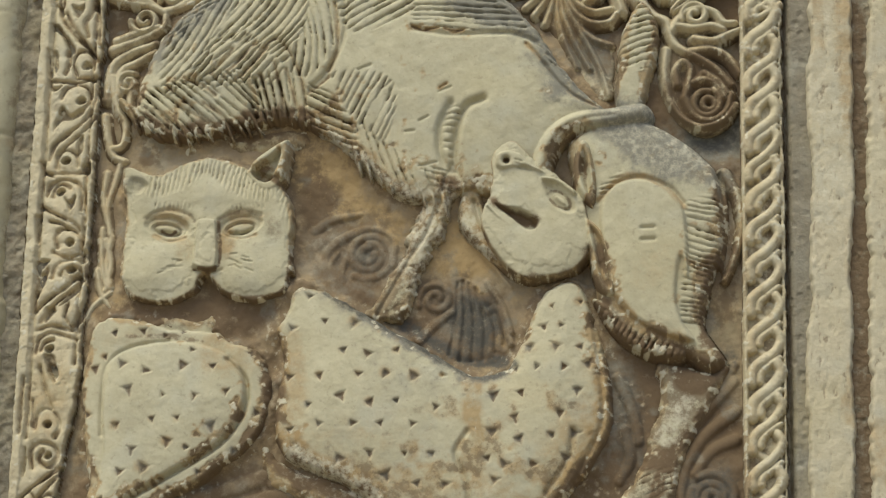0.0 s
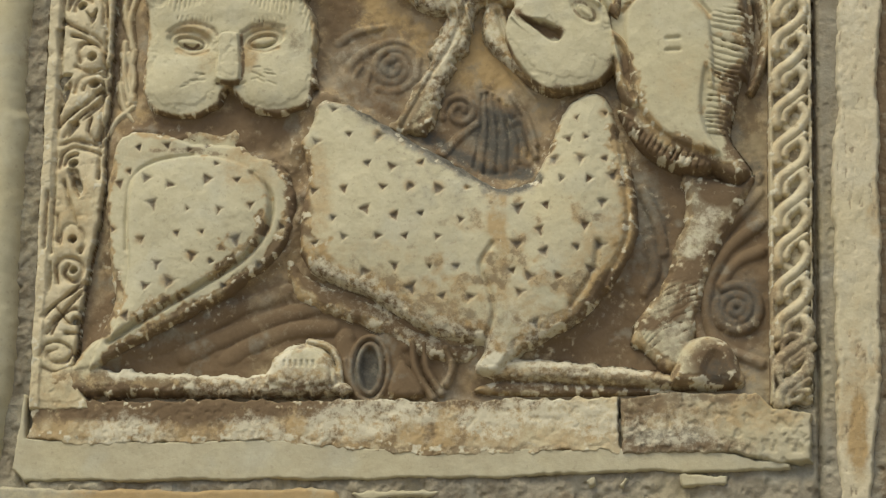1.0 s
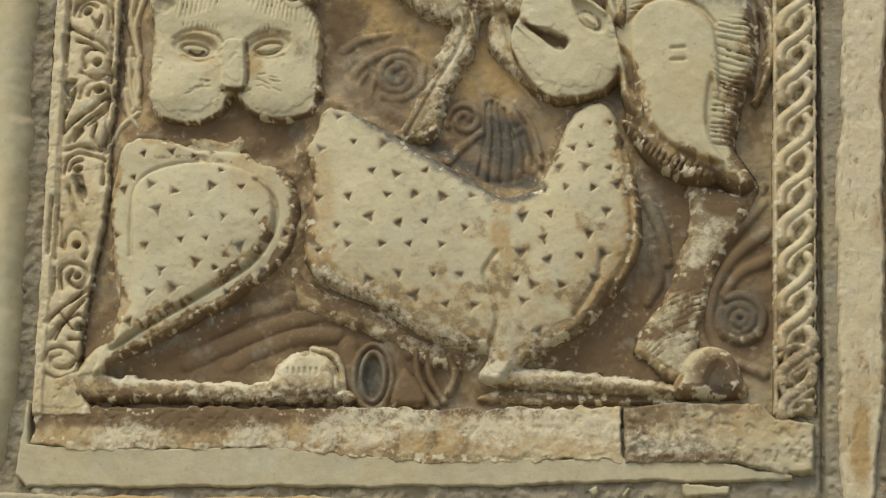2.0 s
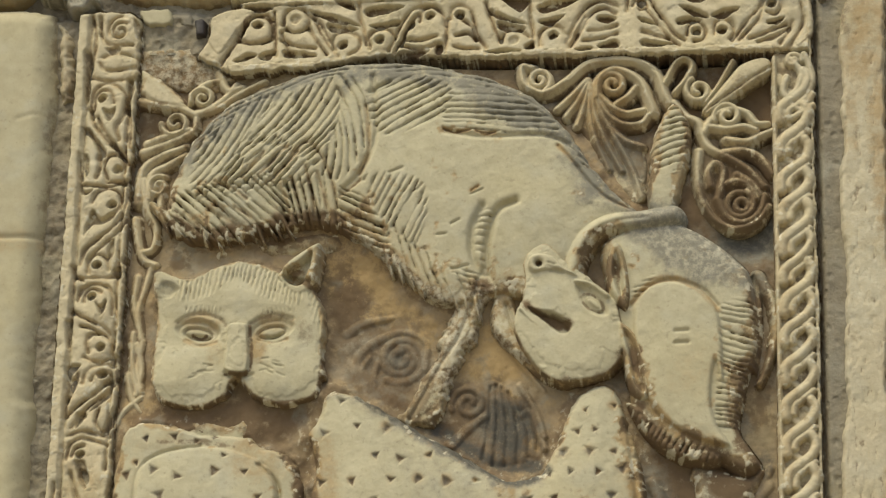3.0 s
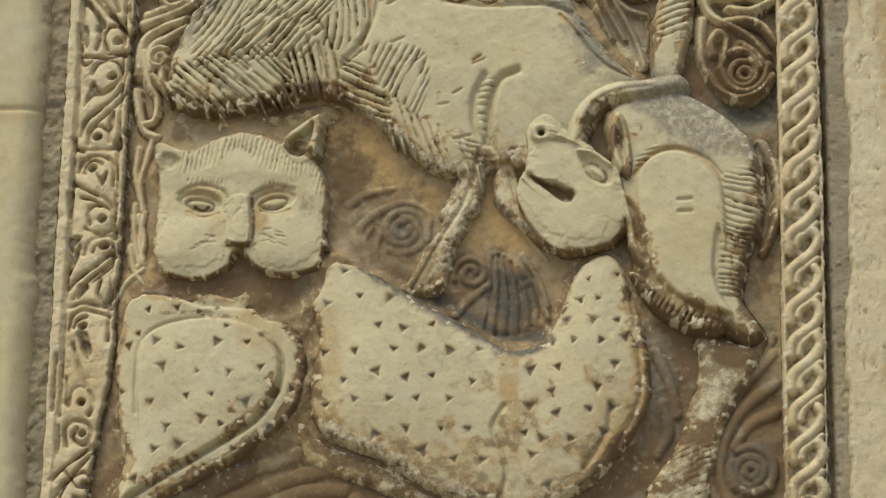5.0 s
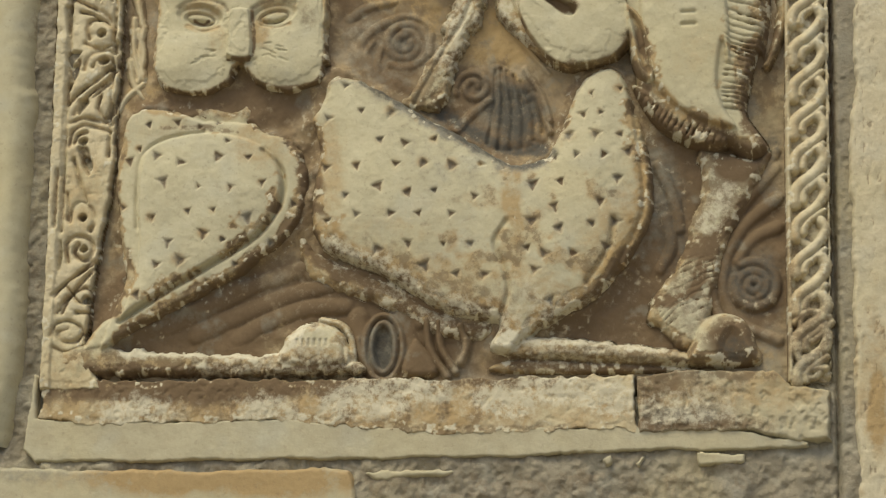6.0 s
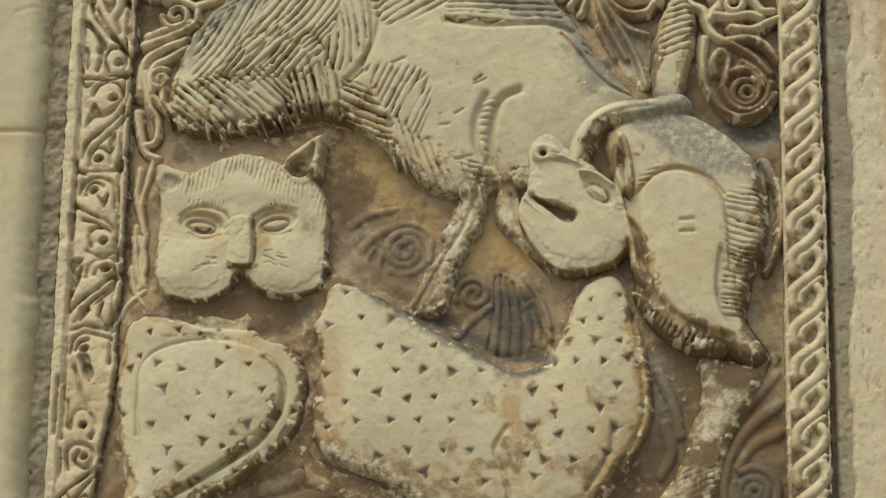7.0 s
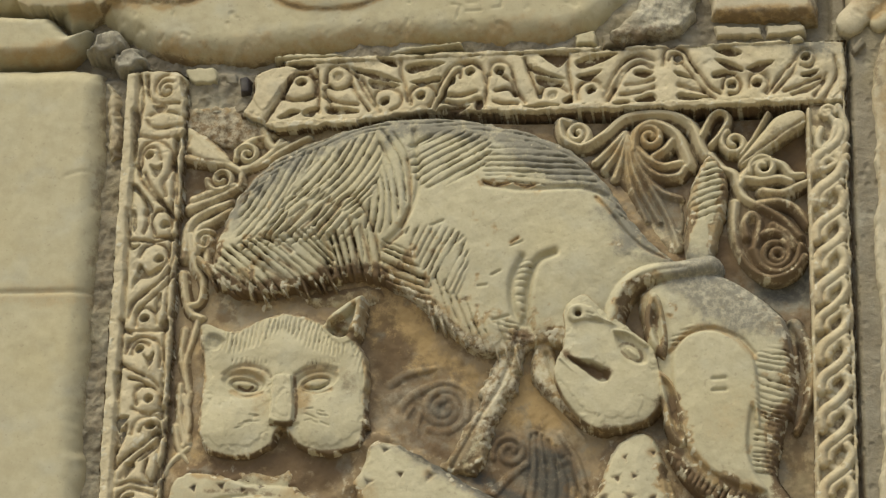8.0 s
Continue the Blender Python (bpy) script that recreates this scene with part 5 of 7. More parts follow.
n.tint("brown", (22.0, 71.6), 8, 1.6, 0.35).tint("brown", (32.5, 71.0), 5, 1.6, 0.4)
tuft = random.Random(8)
for k in range(13):      # ragged locks along the lower edge of the mane
    (x0, y0), (x1, y1) = (13.3, 74.0), (29.7, 73.7)
    x, y = x0 + (x1 - x0) * k / 12 + tuft.uniform(-0.4, 0.4), y0 + (y1 - y0) * k / 12 + tuft.uniform(-0.3, 0.3) - 1.2 * math.sin(math.pi * k / 12)
    n.ridge([(x - 1.2, y + 2.2), (x + 0.2, y + 0.5), (x + 1.3 + tuft.uniform(0, 0.6), y - 1.4 - tuft.uniform(0, 0.9))], 0.78, 0.9, -4, taper=0.75)
for k in range(9):       # and of the breast
    (x0, y0), (x1, y1) = (44.2, 67.1), (55.9, 61.3)
    x, y = x0 + (x1 - x0) * k / 8, y0 + (y1 - y0) * k / 8 + tuft.uniform(-0.4, 0.4)
    n.ridge([(x - 0.5, y + 2.2), (x, y + 0.5), (x + 0.5, y - 1.1 - tuft.uniform(0, 0.7))], 0.7, 0.8, -4, taper=0.75)
# fold between shoulder and flank, and its frayed seam
n.groove([(61.0, 75.6), (58.8, 74.6), (57.6, 71.8), (57.2, 67.9), (57.7, 64.4)], 0.5, 0.9)
n.groove([(56.6, 75.0), (55.3, 71.9), (55.4, 68.0), (57.2, 64.8)], 0.5, 0.7)
n.hatch([(56.3, 74.8), (58.4, 73.9), (57.1, 70.4), (57.2, 66.5), (55.9, 68.1), (55.3, 71.2)], 0.85, 0.5, angle=0, seed=17, broken=0.2)
n.swell((62.9, 73.2), 5, 4, 0.5)
for path in ([(44.1, 79.9), (45.8, 80.6)], [(55.1, 76.7), (56.6, 77.3)], [(47.9, 77.5), (48.5, 78.2)], [(52.5, 72.6), (53.6, 73.2)], [(50.7, 71.1), (51.8, 71.2)], [(52.6, 66.3), (54.8, 66.9)]):
    n.groove(path, 0.18, 0.3)
for path in ([(16.1, 83.8), (19.8, 88.7), (24.3, 91.7), (31.9, 94.7), (42.7, 96.2), (51.9, 95.1), (59.6, 92.8), (65.7, 88.2), (70.2, 82.6), (74.7, 76.9)],):
    n.streak("grey", path, 4.4, 0.8)
n.tint("grey", (62.0, 88.8), 11, 4, 0.9, -28).tint("grey", (71.8, 79.9), 5, 8, 0.85, 40).tint("grey", (23.0, 88.3), 4, 7, 0.5, -40)
n.streak("ochre", [(37.3, 72.5), (41.9, 68.0), (46.5, 63.3), (52.5, 61.4), (57.7, 63.1)], 4.2, 1.0).streak("brown", [(37.2, 72.3), (41.8, 67.5), (46.4, 63.1), (52.4, 61.2)], 2.0, 0.8).streak("white", [(40.3, 70.4), (44.9, 66.4), (49.5, 63.2), (54.7, 62.3)], 2.4, 0.6).streak("brown", [(14.5, 71.7), (22.2, 70.0), (34.2, 71.7)], 2.2, 0.6)
n.tint("ochre", (50.4, 61.0), 5, 2.5, 0.8, -15)
n.streak("brown", [(14.5, 72.8), (18.4, 71.5), (24.5, 71.3), (29.7, 72.5), (34.3, 73.2), (37.3, 73.6)], 2.4, 0.9)
# band of the tail drawn between the legs
n.ridge([(81.7, 73.5), (77.7, 72.9), (73.6, 72.5), (70.6, 70.8), (68.9, 67.7), (68.2, 64.2)], 1.9, 2.4, -4, taper=0.1)
n.groove([(78.4, 73.0), (74.0, 72.4), (71.2, 70.8), (69.6, 67.8)], 0.3, 0.25)
# upright tuft of the tail
n.dome([(80.0, 87.7), (81.8, 90.1), (83.5, 88.3), (84.4, 84.6), (83.5, 79.8), (82.4, 75.4), (81.0, 73.6), (78.4, 74.6), (78.4, 80.6), (79.1, 85.0)], -5, -0.2, 0.9, 0.8, 2.5, rough=0.25)
n.hatch([(79.6, 88.0), (81.8, 90.4), (83.9, 88.3), (84.8, 84.6), (83.8, 79.9), (78.4, 80.6), (78.8, 85.0)], 1.0, 0.5, angle=6, seed=18, broken=0.4, wobble=0.8)
# hindquarter
n.dome([(71.9, 69.3), (74.7, 71.8), (79.1, 73.1), (83.5, 72.5), (88.6, 69.2), (92.1, 65.4), (93.3, 61.6), (93.1, 55.5), (92.2, 50.2), (91.7, 52.0), (90.6, 48.2), (90.0, 44.8), (91.4, 42.4), (92.8, 39.9), (90.5, 38.3), (86.9, 40.3), (81.9, 40.7), (78.2, 43.5), (76.1, 47.3), (75.0, 53.8), (73.5, 55.8), (73.2, 61.9)], -5.5, -0.3, 1.3, 1.9, 8)
n.dome([(76.5, 60.5), (78.4, 63.5), (81.6, 64.2), (85.3, 62.8), (87.4, 60.1), (88.0, 55.1), (87.8, 49.9), (87.0, 53.2), (86.4, 47.9), (87.3, 44.5), (88.7, 42.0), (84.8, 42.8), (80.8, 45.1), (78.3, 48.4), (76.8, 54.8)], 0.6, 2.2, 0.7, 0.5, 4)
n.hatch([(88.1, 61.3), (91.8, 62.0), (92.7, 56.7), (91.7, 49.2), (90.9, 48.7), (89.8, 44.2), (86.9, 44.2), (87.0, 51.0), (87.4, 59.4)], 0.8, 0.42, angle=-9, seed=19, broken=0.35, wobble=0.9)
n.hatch([(76.1, 63.1), (79.1, 65.3), (79.4, 64.2), (76.9, 61.5)], 0.6, 0.4, angle=10, seed=20)
n.groove([(76.1, 61.0), (78.4, 63.5), (81.6, 64.4), (85.3, 63.1), (87.4, 60.8)], 0.3, 0.4)
n.groove([(81.9, 57.2), (83.5, 57.3)], 0.25, 0.35).groove([(81.9, 55.6), (83.5, 55.7)], 0.25, 0.35)
n.tint("grey", (85.0, 69.3), 13, 6, 0.95, -28).tint("brown", (86.1, 69.3), 13, 5, 0.6, -30).tint("white", (85.0, 68.9), 13, 5, 0.45, -30).tint("brown", (90.0, 66.4), 5, 5, 0.6).tint("brown", (91.9, 53.9), 3, 12, 0.4)
n.ridge([(92.6, 65.4), (94.4, 61.9), (94.8, 57.7), (93.8, 53.5), (92.6, 50.9)], 1.3, -0.9, -5, taper=0.5)
n.groove([(91.9, 65.3), (92.4, 61.5), (92.6, 56.9), (91.9, 51.6)], 0.5, 1.3)
n.streak("brown", [(92.5, 64.8), (93.6, 58.6), (92.7, 51.8)], 2.2, 0.8).streak("brown", [(91.9, 53.6), (90.6, 47.6), (90.5, 43.1), (92.3, 40.0)], 2.4, 0.8).streak("ochre", [(78.3, 47.7), (81.9, 43.9), (87.6, 42.1)], 1.0, 0.8).streak("ochre", [(76.3, 61.5), (79.1, 64.2), (83.4, 64.1), (87.4, 60.2)], 0.7, 0.7)
# fringe and hock of the hind leg
n.dome([(75.3, 48.5), (78.2, 47.4), (80.8, 45.1), (85.5, 42.7), (87.8, 41.2), (86.9, 39.7), (82.6, 40.3), (79.0, 42.5), (76.8, 45.1)], -4, 1.0, 1.0)
n.hatch([(76.1, 47.2), (80.4, 44.5), (87.3, 41.4), (86.9, 39.9), (81.9, 40.3), (77.5, 44.2)], 0.8, 0.6, angle=62, seed=21)
n.dome([(83.7, 39.8), (86.2, 40.0), (90.5, 38.9), (93.0, 39.7), (92.2, 36.7), (89.9, 32.3), (87.7, 28.2), (86.2, 22.3), (85.2, 18.0), (83.6, 14.4), (81.1, 14.0), (78.9, 16.6), (77.0, 18.0), (78.6, 21.7), (80.7, 24.6), (82.0, 28.6), (83.8, 33.4), (84.0, 36.3)], -5, -2.0, 1.2, 0.8, 4, rough=0.35)
n.hatch([(77.5, 19.6), (81.1, 25.5), (86.5, 25.4), (85.0, 18.1), (82.5, 15.2)], 0.9, 0.12, angle=25, seed=26, broken=0.8, dirt_shade=0.9, wobble=1.4)
n.streak("white", [(87.0, 34.1), (85.0, 29.9)], 2.2, 0.55).streak("brown", [(78.9, 39.6), (86.9, 38.4), (91.9, 39.5)], 2.0, 0.6).streak("brown", [(76.1, 46.6), (80.4, 41.7), (87.3, 40.1)], 2.4, 0.85).streak("brown", [(78.2, 20.4), (82.5, 21.1), (85.7, 27.7), (89.7, 32.8)], 1.6, 0.8)
# forelegs
n.dome([(52.7, 62.4), (57.5, 64.2), (56.8, 59.6), (54.5, 54.6), (52.5, 50.4), (50.6, 45.5), (45.6, 46.1), (48.2, 51.2), (50.6, 55.8)], -5, -1.4, 0.9, 1.0, 2.0, rough=0.7)
n.groove([(56.8, 66.6), (53.9, 58.1), (51.7, 54.3), (47.8, 47.0), (46.0, 42.9)], 0.3, 0.4)
n.dome([(57.6, 58.8), (58.1, 63.4), (60.4, 63.8), (61.9, 59.5), (65.2, 54.2), (66.7, 50.6), (64.3, 51.6), (60.8, 54.7)], -5, -1.4, 1.0, 1.0, 2.0)
n.groove([(59.8, 61.8), (61.3, 57.9), (65.4, 51.7)], 0.4, 0.8)
n.streak("brown", [(53.1, 58.9), (51.0, 54.3), (46.7, 47.4)], 1.6, 0.62).streak("white", [(54.9, 60.8), (52.8, 56.2)], 1.8, 0.7).streak("brown", [(51.5, 53.0), (48.0, 47.0)], 1.8, 0.6).streak("brown", [(56.4, 59.0), (53.2, 52.1), (49.9, 47.2)], 1.0, 0.7).streak("ochre", [(60.6, 56.4), (65.1, 51.7)], 3.0, 0.8).streak("ochre", [(53.9, 60.4), (49.6, 51.2)], 1.5, 0.7).streak("white", [(59.8, 61.1), (63.5, 55.6)], 1.5, 0.6)
# hind paw on the ledge
n.dome([(82.4, 11.9), (82.6, 15.1), (84.3, 18.0), (87.1, 18.8), (89.8, 17.6), (91.0, 15.0), (91.1, 11.9)], -5, -0.4, 1.6, 1.2, 3)
n.groove([(89.6, 17.6), (90.9, 15.0), (90.8, 12.2)], 0.3, 0.4).sink([(86.1, 14.9), (87.5, 16.7), (89.2, 15.6), (89.9, 12.0), (86.0, 12.0)], 0.9, 1.0)
n.tint("near_black", (88.3, 13.8), 2.6, 2.2, 0.6).tint("brown", (87.8, 13.6), 4, 3, 0.7).tint("ochre", (86.1, 17.2), 4, 2, 0.5)
# face: a flat mask cut sharply from the block
FT = 2.0
n.dome(FACE, -4.5, FT, 0.5, 0.8, 6, rough=0.28, size=1.1)
n.swell((16.8, 51.8), 4.5, 3.5, 0.8).swell((30.1, 51.6), 4.5, 3.5, 0.8).swell((24.1, 62.8), 7, 2.5, 0.5)
for cx, sd in (((19.2, 58.0), -1), ((29.0, 58.1), 1)):
    n.sink(oval((cx[0], cx[1] + 0.35), 3.2, 1.75, 9 * sd), 1.0, 0.55)
    n.swell((cx[0], cx[1] - 1.2), 3.0, 1.0, -0.5)
    n.dome(oval(cx, 2.0, 0.85, 10 * sd), 0.9, 2.1, 0.8)
    n.ridge(oval(cx, 2.3, 1.15, 10 * sd), 0.28, 2.05, 1.0, True)
    n.groove(oval(cx, 1.75, 0.7, 10 * sd), 0.15, 0.3, True)
    n.streak("brown", oval(cx, 1.8, 0.75, 10 * sd), 0.22, 0.4, True)
n.swell((19.4, 57.7), 0.5, 0.25, -0.35)
n.dome([(23.2, 58.6), (24.1, 59.2), (25.3, 59.1), (26.0, 58.4), (26.2, 52.5), (23.1, 52.5), (23.1, 54.9)], 1.2, 4.1, 0.35, 0.15, 1.4, rough=0.08)
# shadow on the nose's right side and base painted brown; ochre stains around
n.streak("brown", [(26.1, 58.9), (26.4, 52.7), (23.0, 52.3)], 0.35, 0.8).tint("ochre", (27.3, 56.5), 1.5, 3.0, 0.7).tint("ochre", (19.5, 59.6), 4.0, 1.6, 0.55).tint("ochre", (29.3, 59.6), 3.6, 1.6, 0.6).tint("ochre", (21.7, 55.0), 1.4, 2.0, 0.5)
for brow in ([(16.4, 59.5), (17.8, 60.3), (19.7, 60.6), (22.0, 59.9), (22.8, 59.0)], [(26.1, 59.1), (27.7, 60.0), (29.8, 60.3), (31.7, 59.8)]):
    n.groove(brow, 0.3, 0.32)
    # shadow line of the brow painted into its groove
    n.streak("brown", brow, 0.36, 0.45)
for lid in ([(17.6, 57.1), (19.5, 56.3), (21.7, 56.8)], [(27.3, 57.0), (29.2, 56.6), (31.0, 57.1)]):
    n.groove(lid, 0.2, 0.3)
    n.streak("ochre", lid, 0.6, 0.6)
n.groove([(18.5, 57.8), (19.5, 57.5), (20.3, 57.7)], 0.16, 0.5).streak("brown", [(18.5, 57.8), (19.5, 57.4), (20.3, 57.7)], 0.28, 0.8).groove([(28.3, 57.6), (29.2, 57.3), (30.0, 57.8)], 0.14, 0.3).tint("brown", (33.6, 57.9), 1.3, 2.6, 0.4)
n.groove([(23.1, 52.2), (24.8, 51.9), (26.8, 52.2)], 0.22, 0.3)
n.groove([(24.9, 52.0), (25.1, 50.7)], 0.3, 0.6)
ticks = random.Random(11)
for k in range(9):       # short whisker cuts beside the nose
    for (x0, y0), sd in (((21.7, 53.6), -1), ((27.6, 53.9), 1)):
        x, y = x0 + sd * ticks.uniform(0, 2.4), y0 - ticks.uniform(-0.4, 1.6)
        n.groove([(x, y), (x + sd * ticks.uniform(0.5, 1.1), y - ticks.uniform(-0.15, 0.7))], 0.1, 0.2)
n.hatch([(15.3, 65.3), (19.7, 66.8), (24.2, 67.8), (28.8, 66.8), (31.8, 65.0), (33.8, 62.7), (32.0, 61.5), (27.4, 62.8), (24.3, 65.2), (20.7, 62.9), (17.0, 62.2), (14.6, 63.8)], 0.62, 0.34, angle=88, seed=22, broken=0.3)
n.hatch([(17.4, 61.8), (22.2, 61.7), (22.3, 60.4), (17.8, 60.5)], 0.6, 0.25, angle=85, seed=23, broken=0.4)
n.hatch([(27.1, 61.1), (32.0, 61.5), (32.2, 60.5), (27.4, 60.1)], 0.6, 0.25, angle=95, seed=24, broken=0.4)
n.hatch([(33.4, 64.2), (35.8, 61.9), (36.6, 56.4), (35.1, 57.2), (33.8, 61.9)], 0.7, 0.4, angle=80, seed=25)
n.dome([(29.2, 66.0), (31.7, 68.5), (34.8, 70.4), (35.4, 69.5), (35.2, 66.7), (34.5, 63.9), (32.1, 62.8), (30.3, 64.2)], -3, 2.6, 0.7, 0.3, 2)
n.sink([(30.1, 65.8), (32.4, 67.6), (34.2, 69.0), (34.1, 66.7), (32.9, 64.5), (31.4, 64.4)], 2.6, 0.6)
n.tint("brown", (32.0, 66.2), 1.6, 1.3, 0.7, 30)
n.dome([(13.0, 63.0), (12.5, 66.3), (13.8, 67.1), (16.0, 65.9), (17.0, 64.4), (16.2, 63.0), (14.7, 62.5)], -3, 2.6, 0.7, 0.3, 2)
n.sink([(13.9, 63.2), (13.8, 65.2), (15.3, 65.2), (16.6, 64.1), (15.4, 62.8)], 0.9, 0.7)
n.tint("grey", (14.6, 64.2), 2.4, 2.2, 0.55).tint("grey", (22.8, 66.0), 8, 1.6, 0.3).tint("grey", (30.5, 53.1), 5, 4, 0.18)
n.streak("brown", [(13.2, 49.8), (16.3, 48.0), (20.1, 47.9), (23.4, 49.5), (24.4, 51.6), (25.6, 50.2), (27.9, 48.7), (32.0, 48.3), (35.3, 49.6), (36.0, 54.1)], 0.6, 0.8)
n.dome(oval((56.9, 64.4), 2.6, 1.7, -15), -2, 0.3, 1.6, rough=0.4).tint("brown", (56.5, 63.9), 2.8, 1.8, 0.8)
w_, in_ = n.inside(FACE, 2.5)       # the mask stands no higher than the haunch
n.H[w_] -= 1.3 * np.clip((n.H[w_] + 2.0) / 2.0, 0, 1) * np.clip((in_ + 0.6) / 0.5, 0, 1)
n.rough(0.12, 1.1, 8).rough(0.2, 4.5, 12, 2)
n.patina_shade("ochre", -0.9, 1.6, 0.75).patina_shade("brown", -2.0, 1.5, 0.7)
n.tint("brown", (83.2, 26.9), 11, 16, 0.6, -25).tint("brown", (88.7, 38.1), 5, 3.2, 0.9).tint("brown", (83.6, 27.1), 4, 2.2, 0.8, 20).tint("ochre", (81.9, 41.7), 8, 4, 0.6).tint("brown", (88.5, 14.7), 4.5, 5, 0.85).tint("brown", (57.6, 58.8), 8, 8, 0.4).tint("ochre", (53.2, 54.2), 7, 9, 0.6).tint("white", (53.9, 56.5), 12, 10, 0.55).tint("ochre", (48.0, 63.2), 11, 4, 0.7, -20)
n.tint("ochre", (46.5, 69.0), 8, 6, 0.3).tint("ochre", (34.4, 73.2), 8, 4, 0.35).tint("ochre", (85.4, 51.5), 6, 6, 0.3).tint("grey", (36.9, 89.3), 16, 6, 0.25).tint("brown", (63.7, 61.5), 6, 3, 0.3)
near_ = (57.7, 65.0)
n.stain["ochre"] *= 1 - 0.75 * np.exp(-((n.U - near_[0]) / 3.0) ** 2 - ((n.V - near_[1]) / 3.0) ** 2)
kept = {k: s_.copy() for k, s_ in n.stain.items()}
n.crust(3, 0.85)
w_, in_ = n.inside(FACE)       # the mask itself has stayed clean
clean = np.clip((in_ - 0.5) / 0.4, 0, 1)
for k in kept:
    n.stain[k][w_] = n.stain[k][w_] * (1 - clean) + kept[k][w_] * clean
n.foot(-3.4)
n.mesh("lion", CARVED, panel, "carved lion with combed mane and flat whiskered face")

# ---- the deer ----
d = Relief(2, 8, 92, 77, 0.14)
d.dome(DEER, -5.5, -0.2, 1.2, 2.0, 10, rough=0.28)
d.dome([(32.4, 30.5), (35.1, 27.5), (39.6, 25.6), (45.5, 23.3), (50.0, 20.3), (54.4, 18.8), (58.0, 18.4), (57.7, 15.5), (53.0, 15.5), (49.3, 16.4), (46.4, 18.5), (41.2, 20.7), (36.7, 22.2), (33.0, 24.5)], -5, -2.2, 1.4, 0.6, 3, rough=0.3)
d.groove([(59.6, 30.3), (58.1, 27.4), (59.5, 23.7), (59.8, 20.7), (58.4, 17.1)], 0.35, 0.5)
d.groove([(73.2, 30.4), (72.5, 26.7), (69.7, 22.3)], 0.4, 0.5).groove([(75.0, 49.1), (75.9, 43.0), (76.7, 37.0), (76.7, 31.1), (73.2, 23.7)], 0.35, 0.45)
d.swell((45.7, 32.7), 12, 10, 0.6).swell((68.9, 34.0), 7, 12, 0.7)
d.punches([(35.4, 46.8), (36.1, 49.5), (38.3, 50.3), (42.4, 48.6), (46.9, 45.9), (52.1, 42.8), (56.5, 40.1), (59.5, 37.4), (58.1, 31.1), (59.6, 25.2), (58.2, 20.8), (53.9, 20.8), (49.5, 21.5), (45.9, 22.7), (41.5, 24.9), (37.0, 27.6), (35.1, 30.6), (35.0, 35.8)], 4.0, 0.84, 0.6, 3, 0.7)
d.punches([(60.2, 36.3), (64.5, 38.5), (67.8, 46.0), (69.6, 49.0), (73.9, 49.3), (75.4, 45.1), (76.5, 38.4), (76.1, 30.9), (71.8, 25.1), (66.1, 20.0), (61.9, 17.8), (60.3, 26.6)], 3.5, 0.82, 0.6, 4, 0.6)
d.dome(RUMP, -5.5, 0.2, 1.0, 0.8, 5, rough=0.28)
d.dome(RUMP_IN, 0.2, 1.4, 0.5, 1.1, 7)
d.groove([(28.1, 40.1), (30.6, 37.1), (30.3, 32.9), (27.4, 28.8), (20.9, 24.6), (14.4, 20.7), (10.0, 17.8)], 0.35, 0.8)
d.groove([(11.9, 30.1), (11.7, 34.6), (12.4, 39.6), (15.0, 41.8), (20.2, 42.7)], 0.3, 0.35)
d.punches(RUMP_IN, 4.0, 0.86, 0.6, 6, 0.8)
d.punches([(30.6, 41.7), (33.3, 39.0), (33.8, 33.0), (31.7, 29.3), (23.8, 23.2), (18.0, 20.0), (10.1, 15.2), (17.9, 21.9), (26.6, 27.8), (30.7, 33.0), (31.1, 37.5)], 3.0, 0.65, 0.5, 7, 0.3, 0.2)
d.punches([(9.0, 40.1), (12.5, 45.4), (24.5, 44.3), (24.6, 42.6), (17.1, 43.0), (12.0, 40.0), (11.4, 27.2), (9.9, 27.2)], 3.0, 0.65, 0.5, 8, 0.3, 0.2)
# lumpy uncut stone above the haunch
d.dome([(8.9, 40.3), (10.1, 43.3), (12.3, 46.0), (14.9, 47.3), (18.3, 46.7), (21.4, 46.3), (23.7, 45.9), (25.3, 46.9), (26.8, 45.9), (26.6, 44.0), (25.3, 42.6), (20.0, 43.0), (14.8, 42.4), (11.9, 40.3)], -4.5, -0.9, 1.2, rough=0.7, size=2.2)
for c_ in ((25.6, 45.2), (22.2, 45.4), (16.5, 45.0), (19.9, 45.2)):
    d.swell(c_, 1.4, 1.1, 0.5)
d.streak("ochre", [(12.7, 46.4), (16.1, 45.5), (19.9, 46.2), (23.3, 45.4)], 1.4, 0.7).streak("brown", [(13.4, 47.2), (18.3, 47.0), (22.9, 46.6)], 1.0, 0.8).streak("brown", [(14.7, 43.3), (20.0, 43.3), (24.6, 42.6)], 0.6, 0.6)
# folded hind leg and paw along the ledge
d.dome([(2.3, 11.1), (1.8, 13.9), (5.5, 15.4), (10.7, 14.8), (18.1, 14.2), (26.9, 13.8), (30.6, 14.2), (40.1, 13.2), (40.2, 10.9), (18.2, 10.8)], -5, -0.9, 1.0, 0.5, 2, rough=0.5)
d.dome([(30.1, 11.6), (30.4, 14.6), (32.0, 16.9), (34.9, 18.1), (37.8, 17.3), (39.3, 15.3), (39.6, 11.6)], -5, -0.6, 1.5, 1.0, 3, rough=0.2)
for k in range(6):
    x0, y0 = (33.0, 15.3)
    d.groove([(x0 + 0.75 * k, y0), (x0 + 0.75 * k + 0.1, y0 - 0.6)], 0.15, 0.3)
